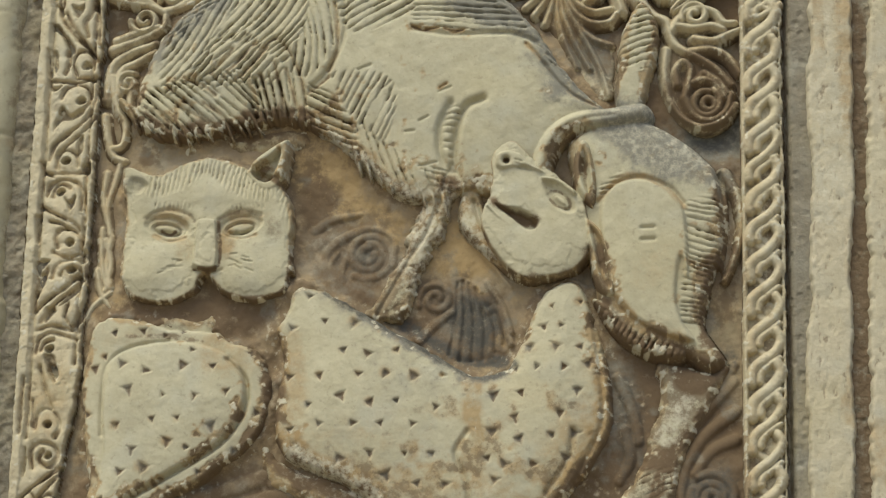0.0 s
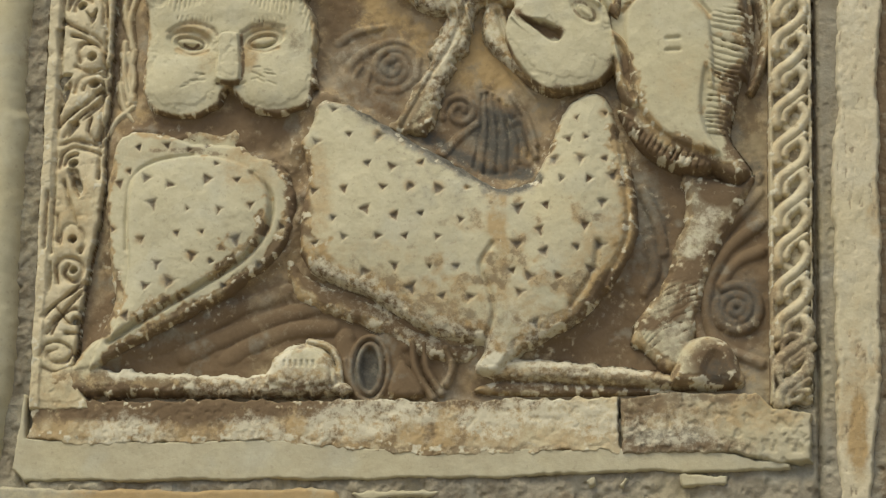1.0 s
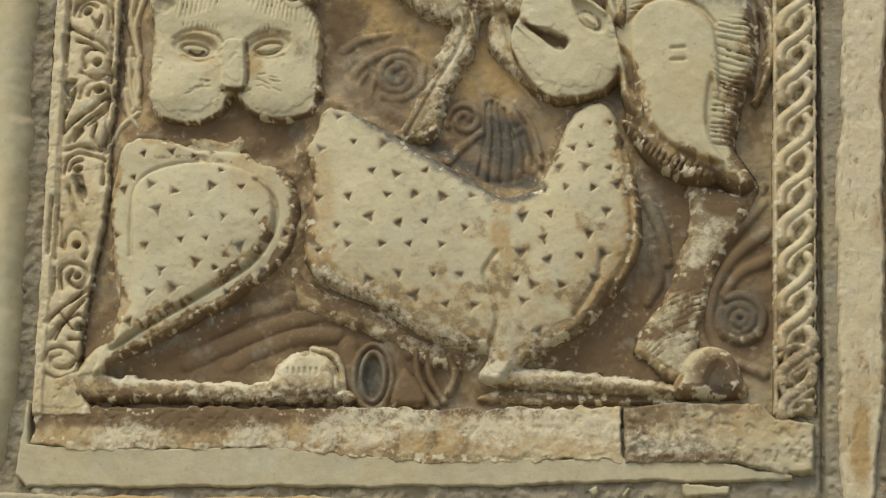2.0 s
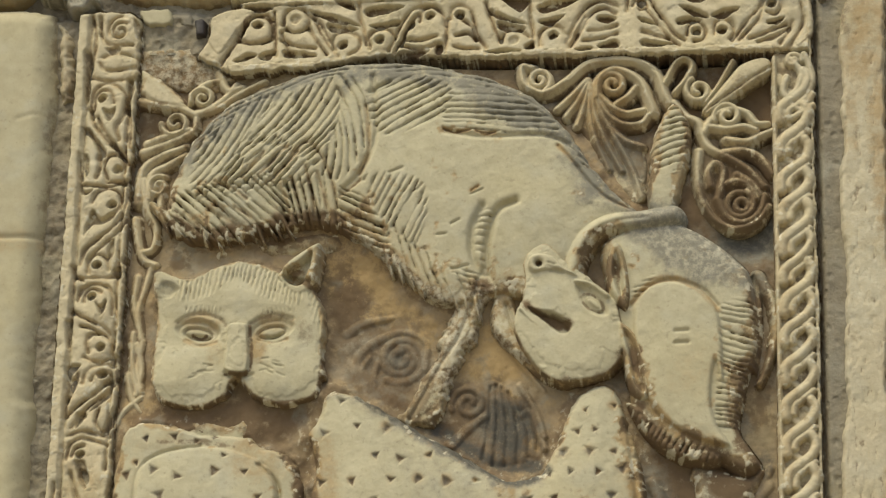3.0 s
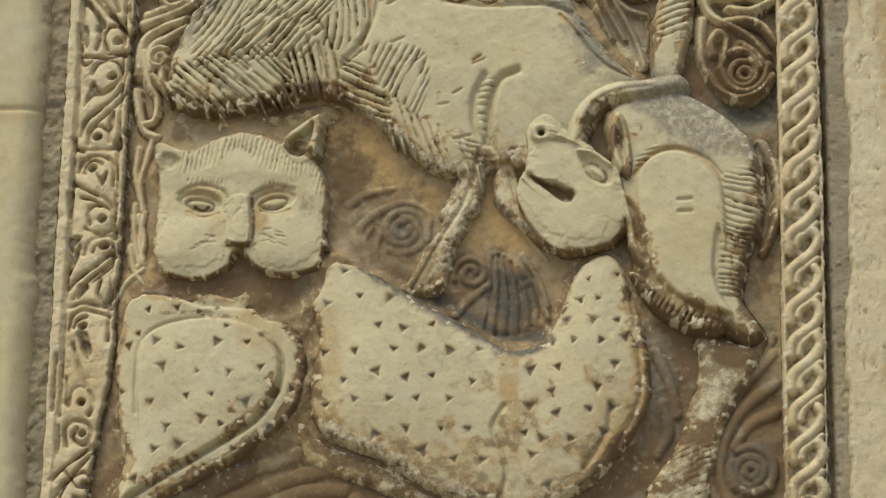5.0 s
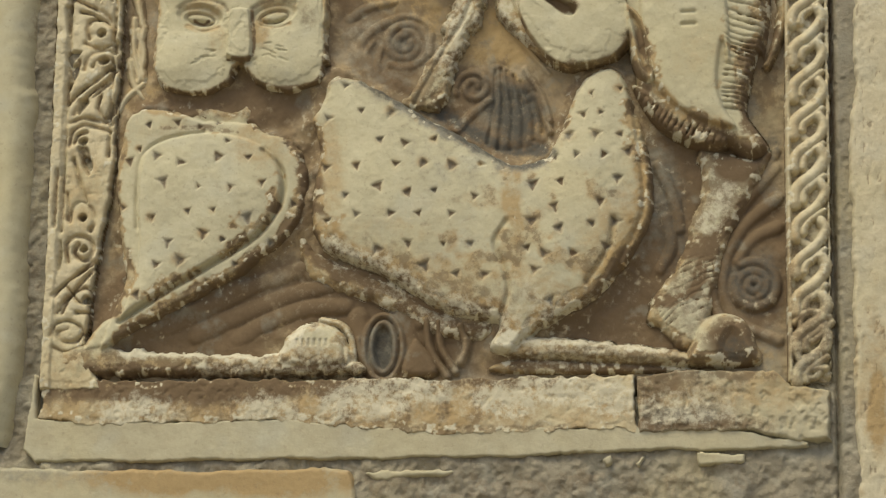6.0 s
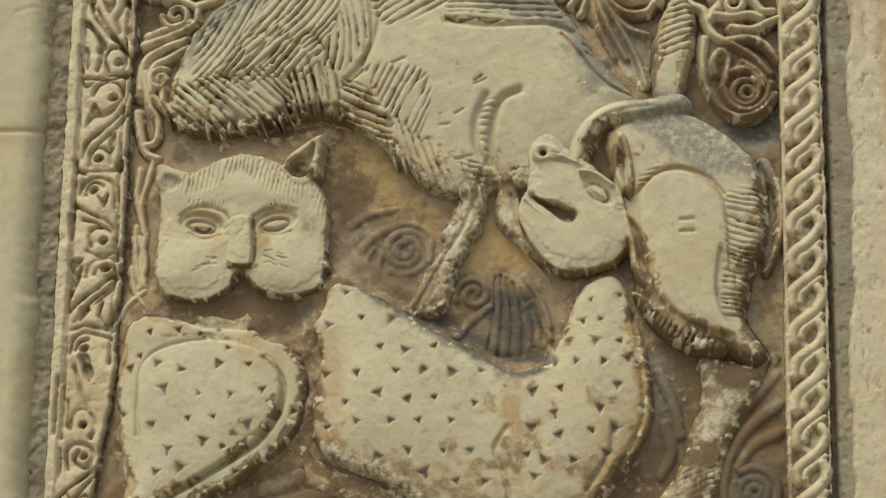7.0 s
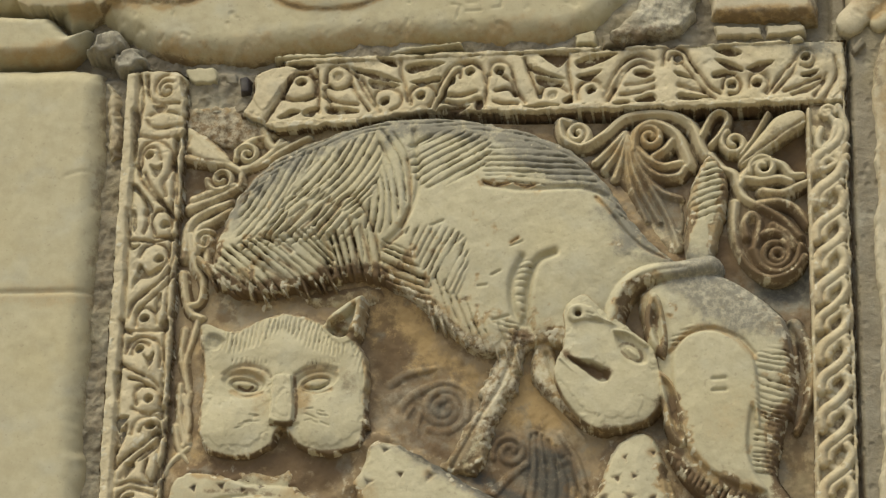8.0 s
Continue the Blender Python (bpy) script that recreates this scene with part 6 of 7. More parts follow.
d.groove([(32.0, 16.4), (34.9, 17.3), (37.5, 16.6), (38.8, 14.9), (39.1, 12.3)], 0.22, 0.35)
d.ridge([(35.9, 18.2), (38.4, 17.5), (39.8, 15.4), (39.9, 12.1)], 0.55, -1.8, -4)
d.dome([(4.6, 14.1), (6.7, 17.8), (9.6, 19.2), (11.5, 17.7), (9.8, 15.2), (6.9, 13.7)], -5, -0.6, 1.2, 0.5, 2)
# folded foreleg along the ledge
d.dome([(57.6, 14.1), (59.3, 15.2), (61.8, 16.2), (67.5, 15.7), (73.2, 15.1), (78.2, 14.5), (81.8, 14.0), (83.2, 11.9), (76.1, 12.1), (67.5, 12.7), (60.4, 12.8)], -5, -1.1, 1.2, 0.5, 2, rough=0.3)
d.dome([(57.3, 14.1), (58.2, 16.6), (59.6, 19.2), (62.1, 19.9), (63.9, 18.1), (62.1, 15.2), (60.0, 13.1)], -5, 0.4, 1.2, 0.6, 2, rough=0.2)
d.dome([(59.5, 13.1), (68.9, 12.9), (78.2, 12.3), (82.5, 11.9), (82.5, 11.0), (58.8, 11.1)], -5, -2.2, 0.8)
# head thrown back
d.streak("brown", [(42.2, 49.0), (46.7, 46.3), (52.0, 43.2), (56.4, 40.5), (60.1, 38.5), (63.9, 39.0)], 1.0, 0.75).streak("grey", [(36.5, 50.4), (42.2, 48.6), (46.7, 46.0), (52.0, 42.8), (56.4, 40.2), (60.1, 38.0), (64.5, 39.5)], 2.2, 0.55).streak("near_black", [(40.5, 49.2), (44.2, 47.1), (49.2, 44.2), (53.9, 41.4), (58.0, 38.9), (62.0, 37.6), (65.3, 39.4)], 0.95, 0.7).streak("grey", [(46.0, 46.3), (51.9, 42.8), (56.4, 40.2), (60.1, 38.3), (63.7, 38.7)], 2.0, 0.85).tint("grey", (51.3, 38.8), 9, 5, 0.3, -25)
d.streak("ochre", [(34.6, 29.0), (36.8, 26.5), (41.3, 24.6), (45.7, 22.4), (49.4, 19.8), (53.8, 18.0), (58.1, 18.1)], 4.4, 1.0).streak("brown", [(34.5, 28.4), (36.7, 25.9), (41.2, 24.1), (45.6, 22.0), (49.3, 19.2), (53.7, 17.7), (58.1, 17.5)], 2.8, 0.95).streak("ochre", [(60.1, 36.5), (60.6, 31.2), (61.7, 27.5)], 2.2, 0.7).streak("ochre", [(78.1, 38.0), (78.2, 31.3), (75.0, 25.0), (70.4, 20.2), (65.3, 17.2)], 4.0, 0.95).streak("brown", [(78.6, 38.1), (78.8, 31.4), (75.3, 24.9), (70.6, 20.0), (65.3, 16.9)], 2.4, 0.9).streak("ochre", [(33.8, 44.2), (35.0, 40.7), (34.1, 34.7), (34.5, 30.1)], 2.0, 0.9).streak("brown", [(33.5, 38.5), (34.1, 33.2), (32.0, 28.8), (28.0, 25.7), (23.7, 22.7), (17.9, 19.5), (12.1, 16.3)], 2.0, 0.9).streak("brown", [(9.3, 45.6), (13.8, 47.0), (19.9, 45.5), (26.6, 46.0)], 1.2, 0.5)
d.streak("white", [(36.8, 27.1), (42.7, 25.2), (48.7, 21.1), (54.5, 18.9)], 2.4, 0.6).streak("white", [(58.1, 18.1), (57.8, 14.5), (60.3, 15.2)], 1.6, 0.9)
d.streak("brown", [(3.4, 11.7), (18.2, 11.5), (40.1, 11.6)], 1.6, 0.8).streak("white", [(10.7, 14.3), (21.8, 13.9), (30.6, 14.2), (34.1, 17.9)], 1.4, 0.9).streak("ochre", [(3.4, 12.4), (18.2, 12.4), (37.2, 13.1)], 2.5, 0.7)
d.streak("brown", [(60.4, 12.6), (69.0, 11.9), (82.5, 11.5)], 1.5, 0.8).streak("white", [(61.8, 15.5), (71.8, 14.8), (78.9, 14.0)], 1.4, 0.7).streak("ochre", [(61.8, 14.4), (71.8, 13.7), (82.5, 13.1)], 1.8, 0.6)
d.tint("ochre", (34.3, 13.1), 6, 2.5, 0.7)
# head
HEAD = [(62.1, 64.7), (61.9, 66.9), (62.9, 68.9), (65.2, 69.7), (67.4, 67.6), (70.3, 65.4), (73.2, 63.0), (74.8, 60.5), (75.2, 56.8), (74.8, 53.4), (72.5, 51.4), (68.1, 50.5), (65.2, 51.3), (62.3, 54.7), (60.7, 58.2), (61.1, 60.7), (61.9, 62.4)]
d.dome(HEAD, -4.5, 1.5, 0.35, 1.4, 5, rough=0.2)
d.dome([(62.5, 66.0), (62.7, 67.6), (64.1, 68.3), (66.2, 67.8), (67.4, 66.5), (68.9, 65.6), (70.0, 64.5), (68.1, 64.8), (66.7, 65.3), (64.8, 65.2), (63.4, 65.1)], -2, 3.2, 0.7, 0.3, 1.5)
d.swell((64.2, 66.6), 0.42, 0.42, -2.4)
d.streak("brown", oval((64.2, 66.6), 0.3, 0.3), 0.3, 0.8, True)
for path in ([(65.4, 66.6), (66.3, 66.3)], [(65.5, 66.1), (66.7, 65.7)], [(65.7, 65.6), (67.4, 65.2)]):
    d.groove(path, 0.13, 0.25)
d.sink([(62.7, 60.9), (64.0, 60.4), (65.7, 60.2), (67.4, 59.4), (68.6, 58.2), (68.2, 57.1), (66.7, 57.1), (64.9, 58.6), (63.2, 60.0)], 2.4, 0.6)
d.ridge([(61.8, 60.5), (63.2, 59.0), (65.1, 57.6), (66.9, 56.6), (68.4, 56.9), (69.0, 58.0)], 0.3, 2.9, 0)
d.sink([(69.0, 63.8), (71.1, 63.2), (72.9, 61.4), (73.4, 59.6), (71.9, 59.2), (70.2, 60.4), (69.2, 62.1)], 0.9, 0.6)
d.dome(oval((71.4, 61.0), 1.45, 0.75, -42), 1.5, 2.9, 0.8)
d.groove(oval((71.4, 61.0), 1.0, 0.4, -42), 0.14, 0.25, True)
d.ridge([(69.0, 64.1), (71.1, 63.6), (73.1, 62.0)], 0.4, 3.4, 0.8)
d.dome([(72.7, 65.3), (73.1, 68.7), (74.1, 69.9), (75.2, 69.1), (76.0, 66.0), (76.3, 62.2), (75.6, 59.9), (74.1, 61.1), (73.1, 63.0)], -3, 2.5, 0.9, 0.5, 2)
d.sink([(73.7, 65.2), (74.0, 67.9), (74.5, 68.1), (75.2, 65.9), (75.4, 62.2), (74.6, 62.1)], 1.7, 0.5)
d.dome([(74.0, 59.1), (75.9, 58.4), (77.7, 55.7), (78.7, 51.2), (78.6, 48.3), (77.0, 48.1), (75.7, 50.1), (74.8, 54.3)], -3, 2.2, 0.9, 0.6, 2)
d.sink([(75.1, 57.7), (76.8, 56.1), (78.1, 51.1), (77.8, 48.9), (76.5, 50.4), (75.7, 54.2)], 1.6, 0.5)
d.streak("brown", [(67.7, 50.7), (71.0, 50.8), (74.6, 52.2), (75.0, 54.4)], 1.0, 0.6)
d.streak("brown", oval((71.2, 61.2), 1.7, 0.9, -42), 0.35, 0.6, True).tint("brown", (74.4, 65.2), 0.7, 2.6, 0.8, 8).tint("brown", (77.0, 52.7), 0.9, 4, 0.85, 15).tint("brown", (66.3, 58.5), 2.6, 0.8, 0.8, -20)
d.streak("brown", [(62.6, 61.0), (65.5, 59.2), (67.8, 58.4)], 1.1, 0.9)
d.rough(0.12, 1.1, 8).rough(0.2, 4.5, 12, 2)
blot = nz(d.U, d.V, 2.6, 6, 5)
breast = np.exp(-((d.U - 65) / 12) ** 2 - ((d.V - 27) / 13) ** 2) + 0.7 * np.exp(-((d.U - 47) / 14) ** 2 - ((d.V - 24) / 5) ** 2)
d.stain["ochre"] = np.maximum(d.stain["ochre"], np.clip(breast * np.clip((blot + 0.1) / 0.5, 0, 1), 0, 0.62))
d.stain["brown"] = np.maximum(d.stain["brown"], np.clip(breast * np.clip((blot - 0.2) / 0.2, 0, 1), 0, 0.5))
d.patina_shade("ochre", -0.9, 1.6, 0.8).patina_shade("brown", -2.0, 1.5, 0.75)
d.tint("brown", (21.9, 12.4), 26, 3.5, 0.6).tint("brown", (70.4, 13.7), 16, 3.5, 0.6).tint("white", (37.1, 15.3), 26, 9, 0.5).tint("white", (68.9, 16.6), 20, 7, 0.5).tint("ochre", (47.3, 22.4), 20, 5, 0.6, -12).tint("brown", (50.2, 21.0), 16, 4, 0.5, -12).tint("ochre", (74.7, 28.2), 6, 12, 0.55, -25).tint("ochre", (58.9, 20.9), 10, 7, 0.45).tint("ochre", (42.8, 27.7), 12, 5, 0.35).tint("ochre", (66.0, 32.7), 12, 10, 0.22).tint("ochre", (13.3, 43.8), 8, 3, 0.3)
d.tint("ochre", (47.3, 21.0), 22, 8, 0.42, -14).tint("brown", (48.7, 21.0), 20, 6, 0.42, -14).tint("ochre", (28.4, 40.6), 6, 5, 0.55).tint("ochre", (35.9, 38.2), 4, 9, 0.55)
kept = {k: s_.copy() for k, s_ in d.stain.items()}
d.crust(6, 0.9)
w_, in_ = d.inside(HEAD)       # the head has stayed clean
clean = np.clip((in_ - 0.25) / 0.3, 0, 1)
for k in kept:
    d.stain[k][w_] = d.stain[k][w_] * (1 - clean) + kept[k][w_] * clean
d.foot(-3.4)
d.mesh("deer", CARVED, panel, "carved spotted deer crouching with its head thrown back")

# ---- masonry round the panel ----
def block(name, u0, v0, u1, v1, pts, hi, edge, material, label, step=0.3, rough=0.3, bump_=0.2, lo=-8.0, rise=0.0, span=6, finish=None, stains=()):
    s = Relief(u0, v0, u1, v1, step, lo)
    s.dome(pts, lo, hi, edge, rise, span, smooth=False, rough=rough, size=4.0)
    s.rough(bump_, 5.0, 4).rough(bump_ * 0.4, 1.2, 9)
    for st in stains:
        s.tint(*st)
    if finish:
        finish(s)
    return s.mesh(name, material, wall, label)


def cracked(s):
    s.groove([(-32.1, 72.3), (-7.1, 72.2), (-4.1, 72.4), (-0.2, 72.1)], 0.3, 0.35)
    s.groove([(-7.6, 89.3), (-5.3, 89.9), (-3.7, 89.7)], 0.2, 0.15)
    s.streak("ochre", [(-32.1, 71.8), (-7.1, 71.7), (-2.5, 71.9)], 2.2, 0.45)
    # shading of the rounded right edge, painted as a brown streak
    s.streak("brown", [(-3.2, 105.2), (-2.6, 93.4), (-2.3, 81.0), (-2.6, 68.1), (-2.6, 51.6)], 1.6, 0.45)


block("stone_block", -40, 2, 1, 107, [(-35.6, 107.4), (-8.1, 106.8), (-3.7, 105.9), (-2.8, 103.9), (-2.4, 93.4), (-2.3, 85.9), (-2.4, 79.3), (-2.5, 72.2), (-2.6, 64.9), (-2.8, 57.0), (-2.8, 50.1), (-2.4, 48.9), (-2.4, 37.3), (-2.7, 28.2), (-2.3, 21.4), (-2.7, 11.0), (-4.2, 0.7), (-25.8, 0.7)], 0.1, 3.6, ASHLAR, "smooth cream limestone block with a faint crack and rounded edge", finish=cracked, rough=0.2)
def flecked(s):
    """Upright chisel marks and brown flecks."""
    k = nz(s.U * 2.2, s.V * 0.8, 1.1, 6, 3)
    s.H -= 0.14 * np.clip((k - 0.2) / 0.25, 0, 1)
    s.stain["brown"] = np.maximum(s.stain["brown"], 0.5 * np.clip((k - 0.36) / 0.15, 0, 1))
    s.stain["ochre"] = np.maximum(s.stain["ochre"], 0.5 * np.clip((nz(s.U, s.V * 0.4, 3.0, 3, 3) - 0.1) / 0.3, 0, 1))


block("stone_block", 102, -10, 111.5, 109, [(103.3, 97.2), (103.9, 90.6), (103.7, 82.6), (103.2, 75.5), (103.7, 66.1), (103.3, 56.9), (103.4, 48.7), (102.7, 43.7), (102.4, 34.0), (102.6, 23.7), (102.5, 10.7), (102.7, 3.5), (102.6, -7.7), (107.3, -7.7), (107.9, 3.0), (108.6, 10.7), (109.0, 17.9), (109.0, 27.7), (109.3, 42.5), (109.2, 52.3), (109.8, 63.1), (109.8, 73.2), (110.2, 92.9), (110.5, 108.5), (107.6, 109.9), (105.8, 107.0), (104.2, 103.7)], 0.5, 0.8, CHALKY, "narrow chalky stone strip with orange stains", rough=0.4, bump_=0.3, step=0.17, finish=flecked,
      stains=(("ochre", (107.2, 98.7), 4, 11, 0.62), ("brown", (104.7, 102.9), 2.5, 6, 0.5), ("ochre", (108.9, 84.9), 2, 20, 0.6),  ("ochre", (105.5, 6.4), 1.6, 7, 0.9), ("white", (106.1, 69.2), 4, 20, 0.5)))
block("stone_block", 108, -10, 150, 109, [(108.6, -7.7), (109.6, 10.7), (110.0, 17.9), (110.1, 23.3), (110.4, 35.1), (110.5, 50.0), (110.6, 65.4), (111.0, 81.2), (111.4, 92.9), (111.7, 108.5), (150.0, 108.1), (144.9, -7.6)], 0.3, 1.0, CHALKY, "pale weathered limestone block", rough=0.6, bump_=0.3, step=0.22, finish=flecked)


def moulding(s):
    """Worn roll along the lower edge, two bosses above it and old scratched lines."""
    s.dome([(17.8, 123.1), (19.3, 117.4), (21.0, 115.4), (23.8, 113.9), (27.8, 113.3), (32.5, 113.4), (35.9, 114.7), (38.2, 116.3), (39.2, 122.4)], 0.75, 1.0, 0.9, 0.6, 6, rough=0.25)
    s.streak("ochre", [(19.2, 117.5), (20.9, 115.4), (23.7, 113.9), (27.6, 113.3), (32.4, 113.4), (36.2, 114.7), (38.9, 117.1)], 0.7, 0.75)
    s.streak("brown", [(20.8, 115.5), (23.7, 113.9), (27.6, 113.3), (32.3, 113.5), (36.2, 114.8), (38.7, 117.1)], 0.3, 0.45)
    s.tint("ochre", (28.4, 115.8), 8, 3, 0.4)
    s.dome([(-17.0, 126.1), (-16.2, 116.2), (-8.0, 114.8), (-1.7, 115.6), (3.9, 115.1), (8.7, 115.1), (11.0, 116.4), (12.5, 118.9), (12.6, 125.1)], 0.7, 1.0, 0.9, 0.5, 6, rough=0.6)
    s.streak("ochre", [(-8.2, 114.8), (-1.8, 115.6), (3.8, 115.1), (8.6, 115.1), (11.3, 116.4), (12.7, 119.7)], 1.3, 0.7)
    s.streak("brown", [(-2.7, 116.8), (0.5, 116.2), (4.6, 115.4), (8.6, 115.3), (11.3, 116.5), (12.5, 119.7)], 0.5, 0.5)
    s.chips(0.25, 1.4, 5, 0.45)
    s.tint("ochre", (0.4, 118.4), 13, 5, 0.5).tint("brown", (2.0, 117.5), 10, 3, 0.42).tint("ochre", (-10.0, 117.4), 8, 3, 0.5)
    s.streak("brown", [(-9.0, 112.2), (-6.6, 113.0), (-4.2, 114.8), (-2.8, 115.6)], 0.4, 0.6)
    s.streak("ochre", [(5.1, 107.5), (13.0, 106.4), (22.4, 106.9), (36.5, 107.3), (52.0, 107.9), (62.7, 107.8)], 3.5, 0.6)
    s.streak("brown", [(3.0, 107.2), (9.4, 106.1), (16.6, 105.7), (22.9, 106.6)], 1.6, 0.7)
    for path in ([(49.8, 117.7), (49.8, 114.9)], [(53.7, 117.5), (54.3, 114.9)], [(55.6, 117.3), (58.0, 117.2), (56.0, 115.1), (58.1, 115.0)], [(60.3, 116.7), (62.0, 116.7), (60.2, 114.2), (62.2, 114.3)], [(46.3, 113.3), (47.5, 113.1), (47.0, 111.2)], [(48.3, 113.4), (49.8, 113.4)], [(48.3, 112.2), (50.3, 112.2)], [(52.2, 114.0), (53.5, 114.6), (53.2, 112.7), (52.0, 112.5)], [(40.0, 117.1), (47.1, 116.3)]):
        s.groove(path, 0.13, 0.22, smooth=False)
    s.streak("ochre", [(40.8, 116.8), (47.1, 116.0)], 0.9, 0.5)
    s.tint("grey", (40.9, 110.9), 9, 2, 0.3)


block("cornice", -40, 99, 80, 148, [(-40.6, 161.2), (-36.2, 117.0), (-11.7, 115.2), (-9.1, 112.3), (-6.7, 113.1), (-4.5, 113.9), (-0.9, 110.5), (4.1, 107.1), (8.9, 106.1), (16.8, 105.7), (23.0, 106.7), (33.2, 107.1), (48.0, 107.3), (57.3, 107.2), (62.3, 107.0), (67.6, 109.2), (70.9, 112.7), (74.2, 118.6), (78.4, 155.7)], 0.6, 4.2, ASHLAR, "worn cream cornice stone with rounded underside and carved bosses", step=0.22, rough=0.4, finish=moulding)


block("cornice", -40, 99, 24, 118, [(-36.2, 116.5), (-11.7, 114.7), (-9.0, 111.8), (-5.5, 112.9), (-6.4, 110.7), (-8.0, 108.3), (-9.9, 107.0), (-35.3, 107.6)], 0.5, 2.2, ASHLAR, "broken foot of a cornice stone stained orange", step=0.22, rough=0.3, stains=(("ochre", (-11.3, 108.2), 14, 2.2, 0.7),))
block("stone_block", 76, 102, 101, 148, [(80.9, 155.8), (80.5, 116.8), (81.8, 113.3), (82.0, 110.0), (84.8, 109.5), (97.0, 109.5), (97.0, 114.5), (98.4, 155.0)], 0.8, 1.4, CHALKY, "pale stone with an ochre-stained lower edge", step=0.22, rough=0.4, stains=(("ochre", (88.7, 110.2), 12, 1.5, 0.8), ("brown", (89.4, 110.4), 11, 0.8, 0.55), ("ochre", (85.7, 116.6), 8, 5, 0.3), ("brown", (96.7, 113.7), 1.6, 8, 0.5)))


def acanthus(s):
    for a, b_, wd in (((101.3, 108.7), (112.4, 118.8), 2.0), ((105.2, 108.4), (112.9, 112.4), 1.3)):
        s.ridge([a, ((a[0] + b_[0]) / 2 - 0.4, (a[1] + b_[1]) / 2 + 0.4), b_], wd, 0.8, -0.8)
    s.chips(0.3, 1.2, 6, 0.3)
    s.tint("ochre", (103.6, 116.0), 7, 8, 0.65)
    s.tint("brown", (102.8, 114.4), 3, 4, 0.5)
    s.streak("ochre", [(104.6, 109.4), (110.0, 114.1)], 1.2, 0.8)


block("stone_block", 97, 103, 150, 148, [(102.2, 154.8), (100.7, 112.7), (100.8, 109.5), (102.9, 108.3), (105.3, 108.5), (107.6, 110.8), (110.7, 111.6), (142.7, 111.4), (145.6, 152.9)], 0.2, 1.0, CHALKY, "stone carved with ribbed leaves, stained orange", step=0.2, rough=0.4, finish=acanthus)

# shards, thin bricks and mortar lumps in the upper joint
def chip(pts, hi, edge, material, name, label, rough=0.4, b_=0.3, stains=()):
    p = np.array(pts)
    return block(name, p[:, 0].min() - 1, p[:, 1].min() - 1, p[:, 0].max() + 1, p[:, 1].max() + 1, pts, hi, edge, material, label, step=0.16, rough=rough, bump_=b_, stains=stains)


chip([(-3.7, 105.0), (-1.0, 103.8), (-0.3, 99.4), (-0.3, 92.3), (-2.0, 91.9), (-3.1, 96.9)], -1.9, 2.0, CHALKY, "plaster_patch", "rough ochre plaster smeared beside the border", 0.8, 0.9, (("ochre", (-0.5, 99), 4, 9, 0.4), ("brown", (-1.0, 94), 2, 5, 0.4)))
chip([(7.9, 105.8), (12.6, 106.0), (13.5, 104.9), (13.4, 102.7), (9.8, 102.6), (8.3, 103.6)], -1.3, 0.6, ASHLAR, "stone_chip", "small pale stone set in the joint")
chip([(13.5, 105.1), (15.8, 105.4), (16.3, 104.1), (16.1, 102.5), (13.7, 102.7)], -2.2, 0.6, MORTAR, "stone_chip", "small grey stone set in the joint")
chip([(15.9, 103.8), (17.4, 104.2), (18.1, 103.5), (18.1, 101.0), (16.3, 100.9)], -0.7, 0.5, IRON, "iron_cramp", "dark rusted iron cramp end", 0.1, 0.1)
chip([(36.2, 105.9), (39.3, 107.4), (47.8, 108.0), (48.0, 106.9), (44.0, 106.6), (39.3, 106.0)], 0.4, 0.5, FILLET, "stone_chip", "thin flake of pale mortar")
chip([(20.5, 106.4), (23.6, 107.0), (31.5, 106.6), (31.5, 106.1), (23.7, 106.0)], -0.2, 0.4, FILLET, "stone_chip", "thin flake of pale mortar")
chip([(62.9, 109.0), (66.4, 109.4), (66.6, 106.7), (63.3, 106.5)], -0.6, 0.6, ASHLAR, "stone_chip", "small pale stone set in the joint")
chip([(67.2, 108.4), (69.5, 109.2), (69.7, 106.9), (67.3, 106.5)], -1.2, 0.6, MORTAR, "stone_chip", "small grey stone set in the joint")
chip([(82.4, 109.3), (89.2, 108.9), (89.4, 107.2), (82.7, 107.2)], -0.8, 0.5, CHALKY, "thin_brick", "thin weathered brick in the joint")
chip([(89.7, 109.0), (95.3, 109.0), (95.4, 107.5), (89.8, 107.2)], -0.8, 0.5, CHALKY, "thin_brick", "thin weathered brick in the joint")
chip([(92.8, 106.4), (94.1, 106.9), (95.3, 106.5), (95.1, 105.5), (93.3, 105.4)], 0.8, 0.5, FILLET, "stone_chip", "whitish lump of mortar")
chip([(101.0, 104.7), (102.8, 106.4), (103.4, 105.4), (102.3, 103.8), (101.4, 103.2)], 0.0, 0.5, MORTAR, "stone_chip", "small grey stone set in the joint")
for pts in ([(-5.7, 108.4), (-4.4, 110.8), (-2.1, 111.9), (-0.6, 111.0), (-0.3, 109.1), (-1.7, 108.1), (-4.0, 107.5)], [(-2.4, 107.5), (0.7, 109.1), (3.2, 107.3), (3.9, 105.7), (0.9, 105.5), (-1.4, 104.9)], [(68.4, 107.9), (70.3, 111.2), (73.8, 114.5), (76.5, 118.7), (80.0, 120.3), (80.9, 114.2), (80.7, 110.0), (77.2, 107.6), (73.4, 106.9), (70.3, 106.3)]):
    chip(pts, 0.9, 1.4, LUMP, "mortar_lump", "rough grey lump of mortar", 1.0, 1.5, (("white", (78, 112), 10, 6, 0.6), ("brown", (72, 107), 8, 3, 0.6), ("white", (-2.0, 110.5), 3, 2, 0.5)))

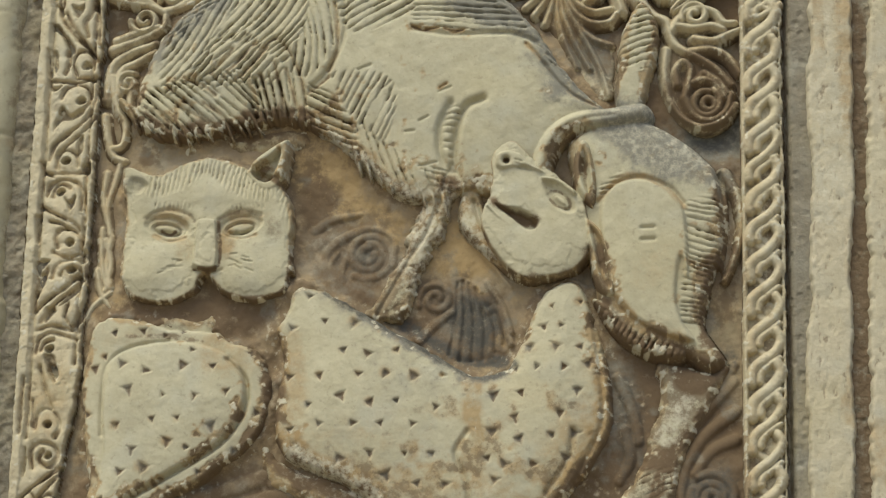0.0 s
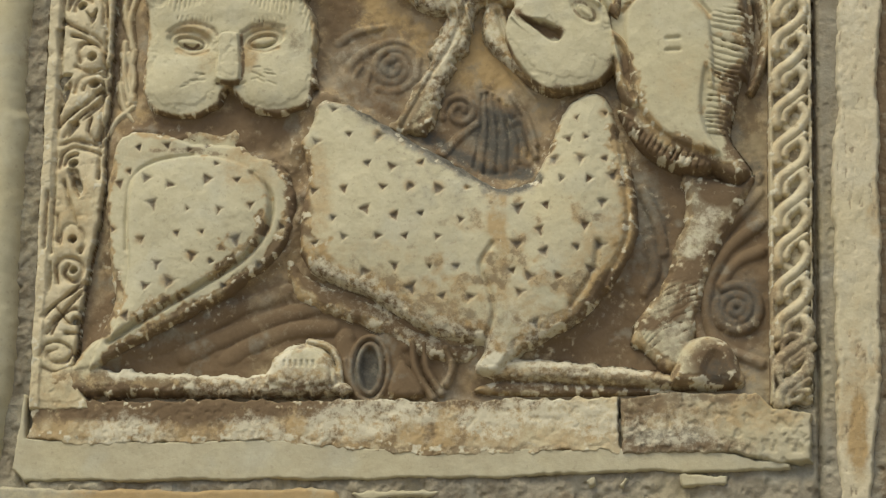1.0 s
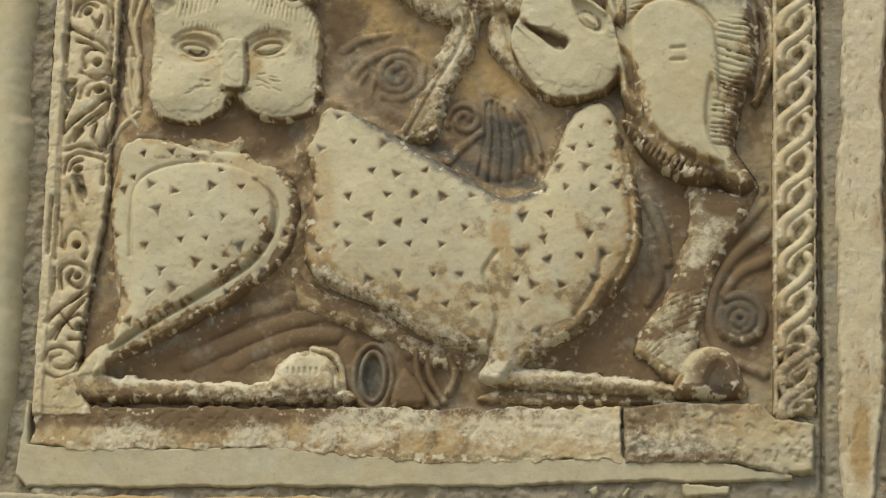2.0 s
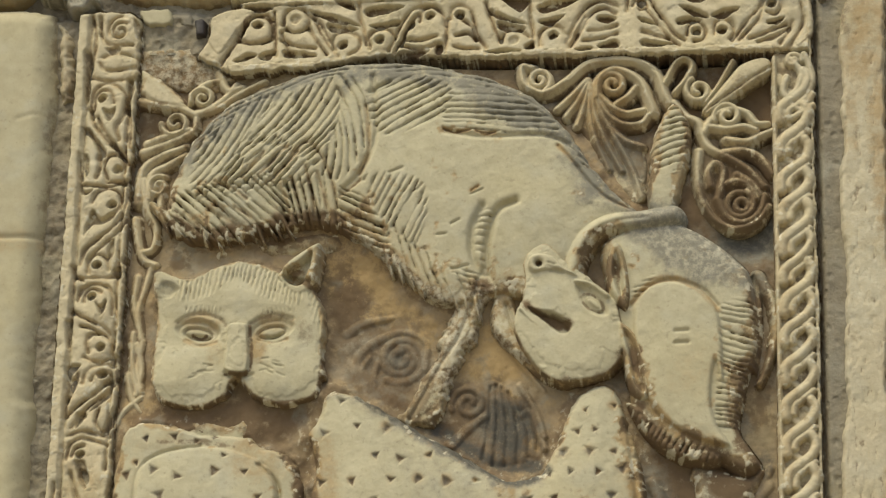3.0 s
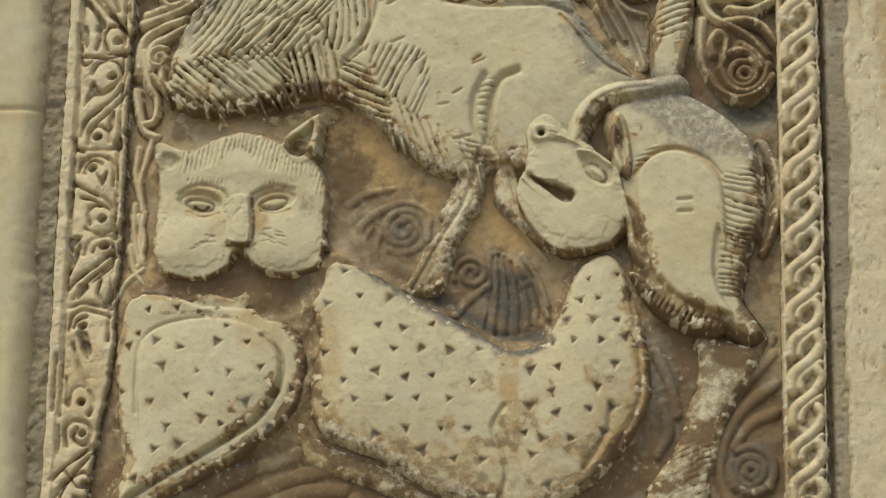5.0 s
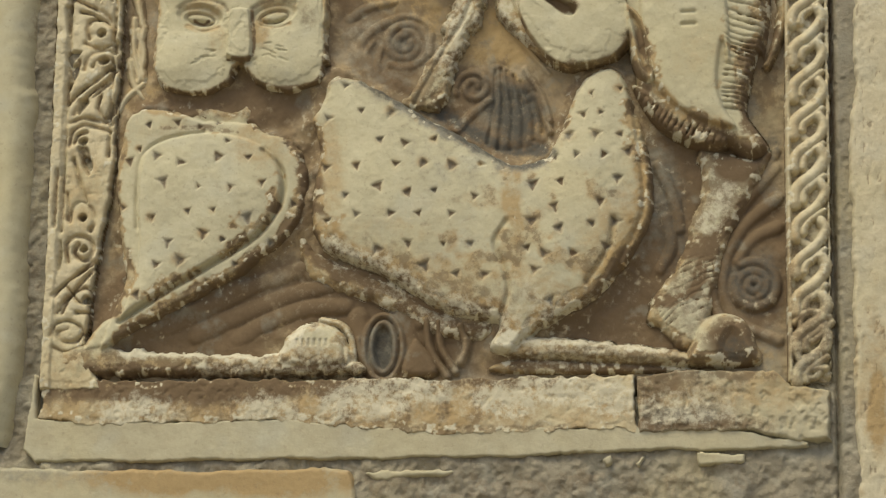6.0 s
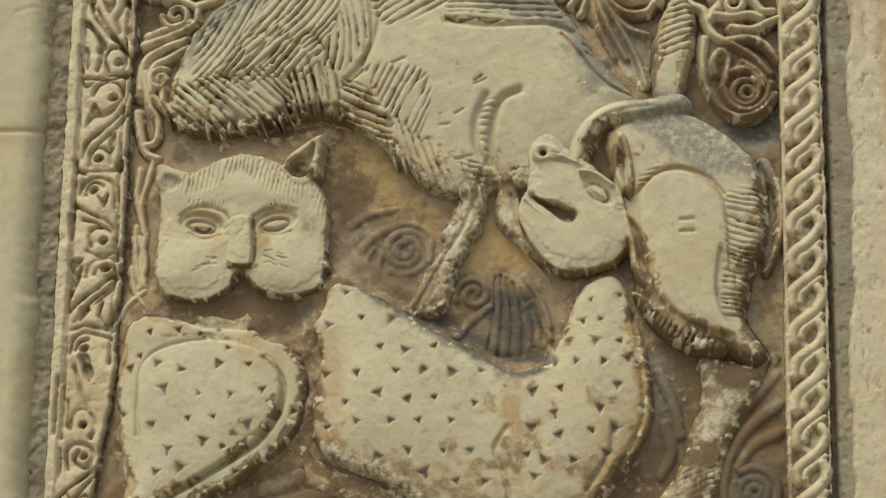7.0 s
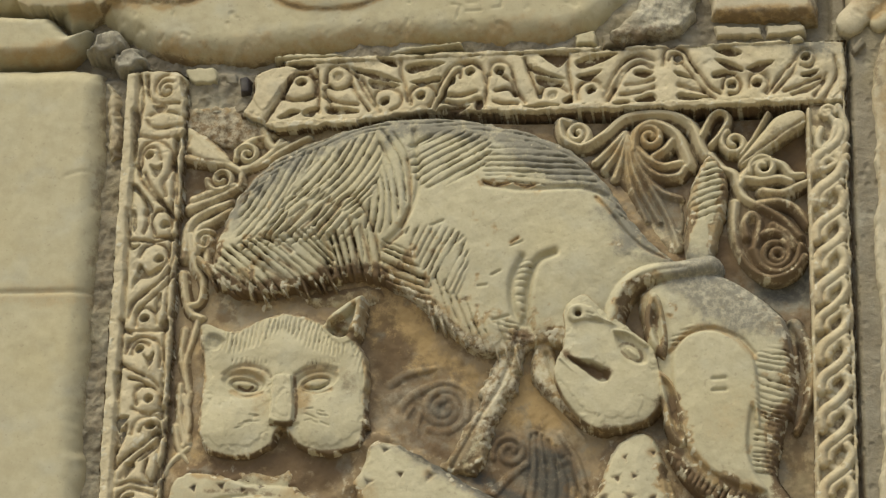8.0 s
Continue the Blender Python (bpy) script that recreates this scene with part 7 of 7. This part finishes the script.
# pale fillet and the stones under the ledge
block("mortar_fillet", -4, -1, 101.5, 13, [(-2.3, 1.5), (-1.7, 6.7), (-1.4, 11.9), (-0.3, 11.1), (-0.5, 5.6), (7.3, 5.2), (31.5, 5.5), (44.6, 4.4), (61.8, 4.3), (76.1, 4.4), (90.2, 3.7), (93.7, 2.8), (97.2, 2.4), (97.5, 1.4), (93.0, 1.1), (83.2, 1.0), (76.1, 1.0), (61.9, 0.4), (40.3, 0.1), (18.5, -0.1), (-0.6, -0.2)], -0.9, 0.35, FILLET, "pale smoothed mortar band under the carved ledge", step=0.18, rough=0.25, bump_=0.15)


def ochred(s):
    s.tint("ochre", (24.6, -2.2), 26, 3, 0.95)
    s.tint("grey", (-0.4, -1.5), 10, 2, 0.5)


block("stone_block", -40, -10, 45, 2.5, [(-25.7, -0.8), (-3.4, -0.5), (18.7, -0.9), (37.6, -0.6), (40.2, -0.9), (40.9, -2.2), (41.2, -7.9), (-25.2, -8.1)], -0.2, 0.8, FILLET, "flat stone with an ochre skin below the relief", step=0.2, finish=ochred)
chip([(83.2, 0.9), (89.5, 0.9), (89.5, -0.6), (83.5, -0.9)], -0.6, 0.5, FILLET, "stone_chip", "pale flake bedded in mortar")
chip([(75.4, -0.4), (76.5, 0.9), (77.4, 0.6), (76.4, -1.6)], -0.9, 0.5, FILLET, "stone_chip", "pale flake bedded in mortar")
chip([(71.6, 0.1), (72.7, 0.7), (72.9, -0.4), (72.0, -0.9)], -0.9, 0.5, FILLET, "stone_chip", "pale flake bedded in mortar")
chip([(40.5, -1.2), (49.1, -0.6), (54.8, -1.2), (52.0, -2.3), (43.4, -2.9)], -0.9, 0.8, FILLET, "stone_chip", "pale flake bedded in mortar")

# mortar of the joints
m = Relief(-6, -10, 116, 118, 0.22)
m.H[:] = -2.6
m.H += 1.4 * np.clip((m.U - 101.0) / 0.5, 0, 1) + 0.9 * np.clip((1.5 - m.V) / 2, 0, 1)
m.H -= 1.6 * np.clip((m.V - 104.5) / 1.0, 0, 1) * np.clip((30 - m.U) / 4, 0, 1)
calm = 1 - 0.72 * np.clip((m.U - 92) / 5, 0, 1) * np.clip((m.V - 2) / 3, 0, 1)
m.H += calm * (1.1 * nz(m.U, m.V, 3.2, 5, 4) + 0.55 * nz(m.U, m.V, 0.9, 8, 4))
m.H = np.maximum(m.H, -6.5)
m.tint("grey", (103, 40), 4, 60, 0.35).tint("brown", (-1.5, 50), 3, 60, 0.3).tint("grey", (-1.5, 30), 3, 40, 0.5).tint("brown", (60, -3), 40, 3, 0.35)
m.H -= 1.6 * np.exp(-((m.U - 100.75) / 0.18) ** 2) + 1.2 * np.clip((0.2 - m.U) / 0.5, 0, 1)
m.tint("brown", (110.0, 50), 3.0, 80, 0.75).tint("brown", (100.8, 50), 0.5, 70, 0.5)
inner = (m.U > 5) & (m.U < 96) & (m.V > 8) & (m.V < 99)
m.H -= 2.5 * np.clip((m.V - 106.5) / 1.0, 0, 1) * np.clip((m.U - 94.5) / 0.6, 0, 1) * np.clip((99 - m.U) / 0.6, 0, 1)
m.mesh("mortar", MORTAR, wall, "coarse grey lime mortar in the joints", cut=~inner)

# the rest of the facade: plain coursed blocks
bm = bmesh.new()
bmesh.ops.create_cube(bm, size=1)
bmesh.ops.scale(bm, vec=(0.685, 0.12, 0.385), verts=bm.verts)
bmesh.ops.bevel(bm, geom=bm.edges[:], offset=0.012, segments=2, affect="EDGES")
ashlar = bpy.data.meshes.new("ashlar")
bm.to_mesh(ashlar)
bm.free()
ashlar.materials.append(ASHLAR)
spread = random.Random(4)
def lay(x0, x1, z):
    ob = new("stone_block", ashlar)
    ob.parent = wall
    ob.scale = ((x1 - x0) / 0.7, 1, 1)
    ob.location = ((x0 + x1) / 2, 0.04 + spread.uniform(-0.006, 0.006), z)


for row in range(20):
    z = 0.2 + 0.4 * row
    first = 0.35 if row % 2 else 0.7
    runs = ((-0.945, -1, 8), (0.98, 1, 8)) if 2.0 < z < 3.6 else ((-0.945, -1, 8), (-0.945, 1, 11))
    for start, way, count in runs:
        x = start
        for k in range(count):
            step = first if k == 0 else 0.7
            lay(min(x, x + way * step), max(x, x + way * step), z)
            x += way * step
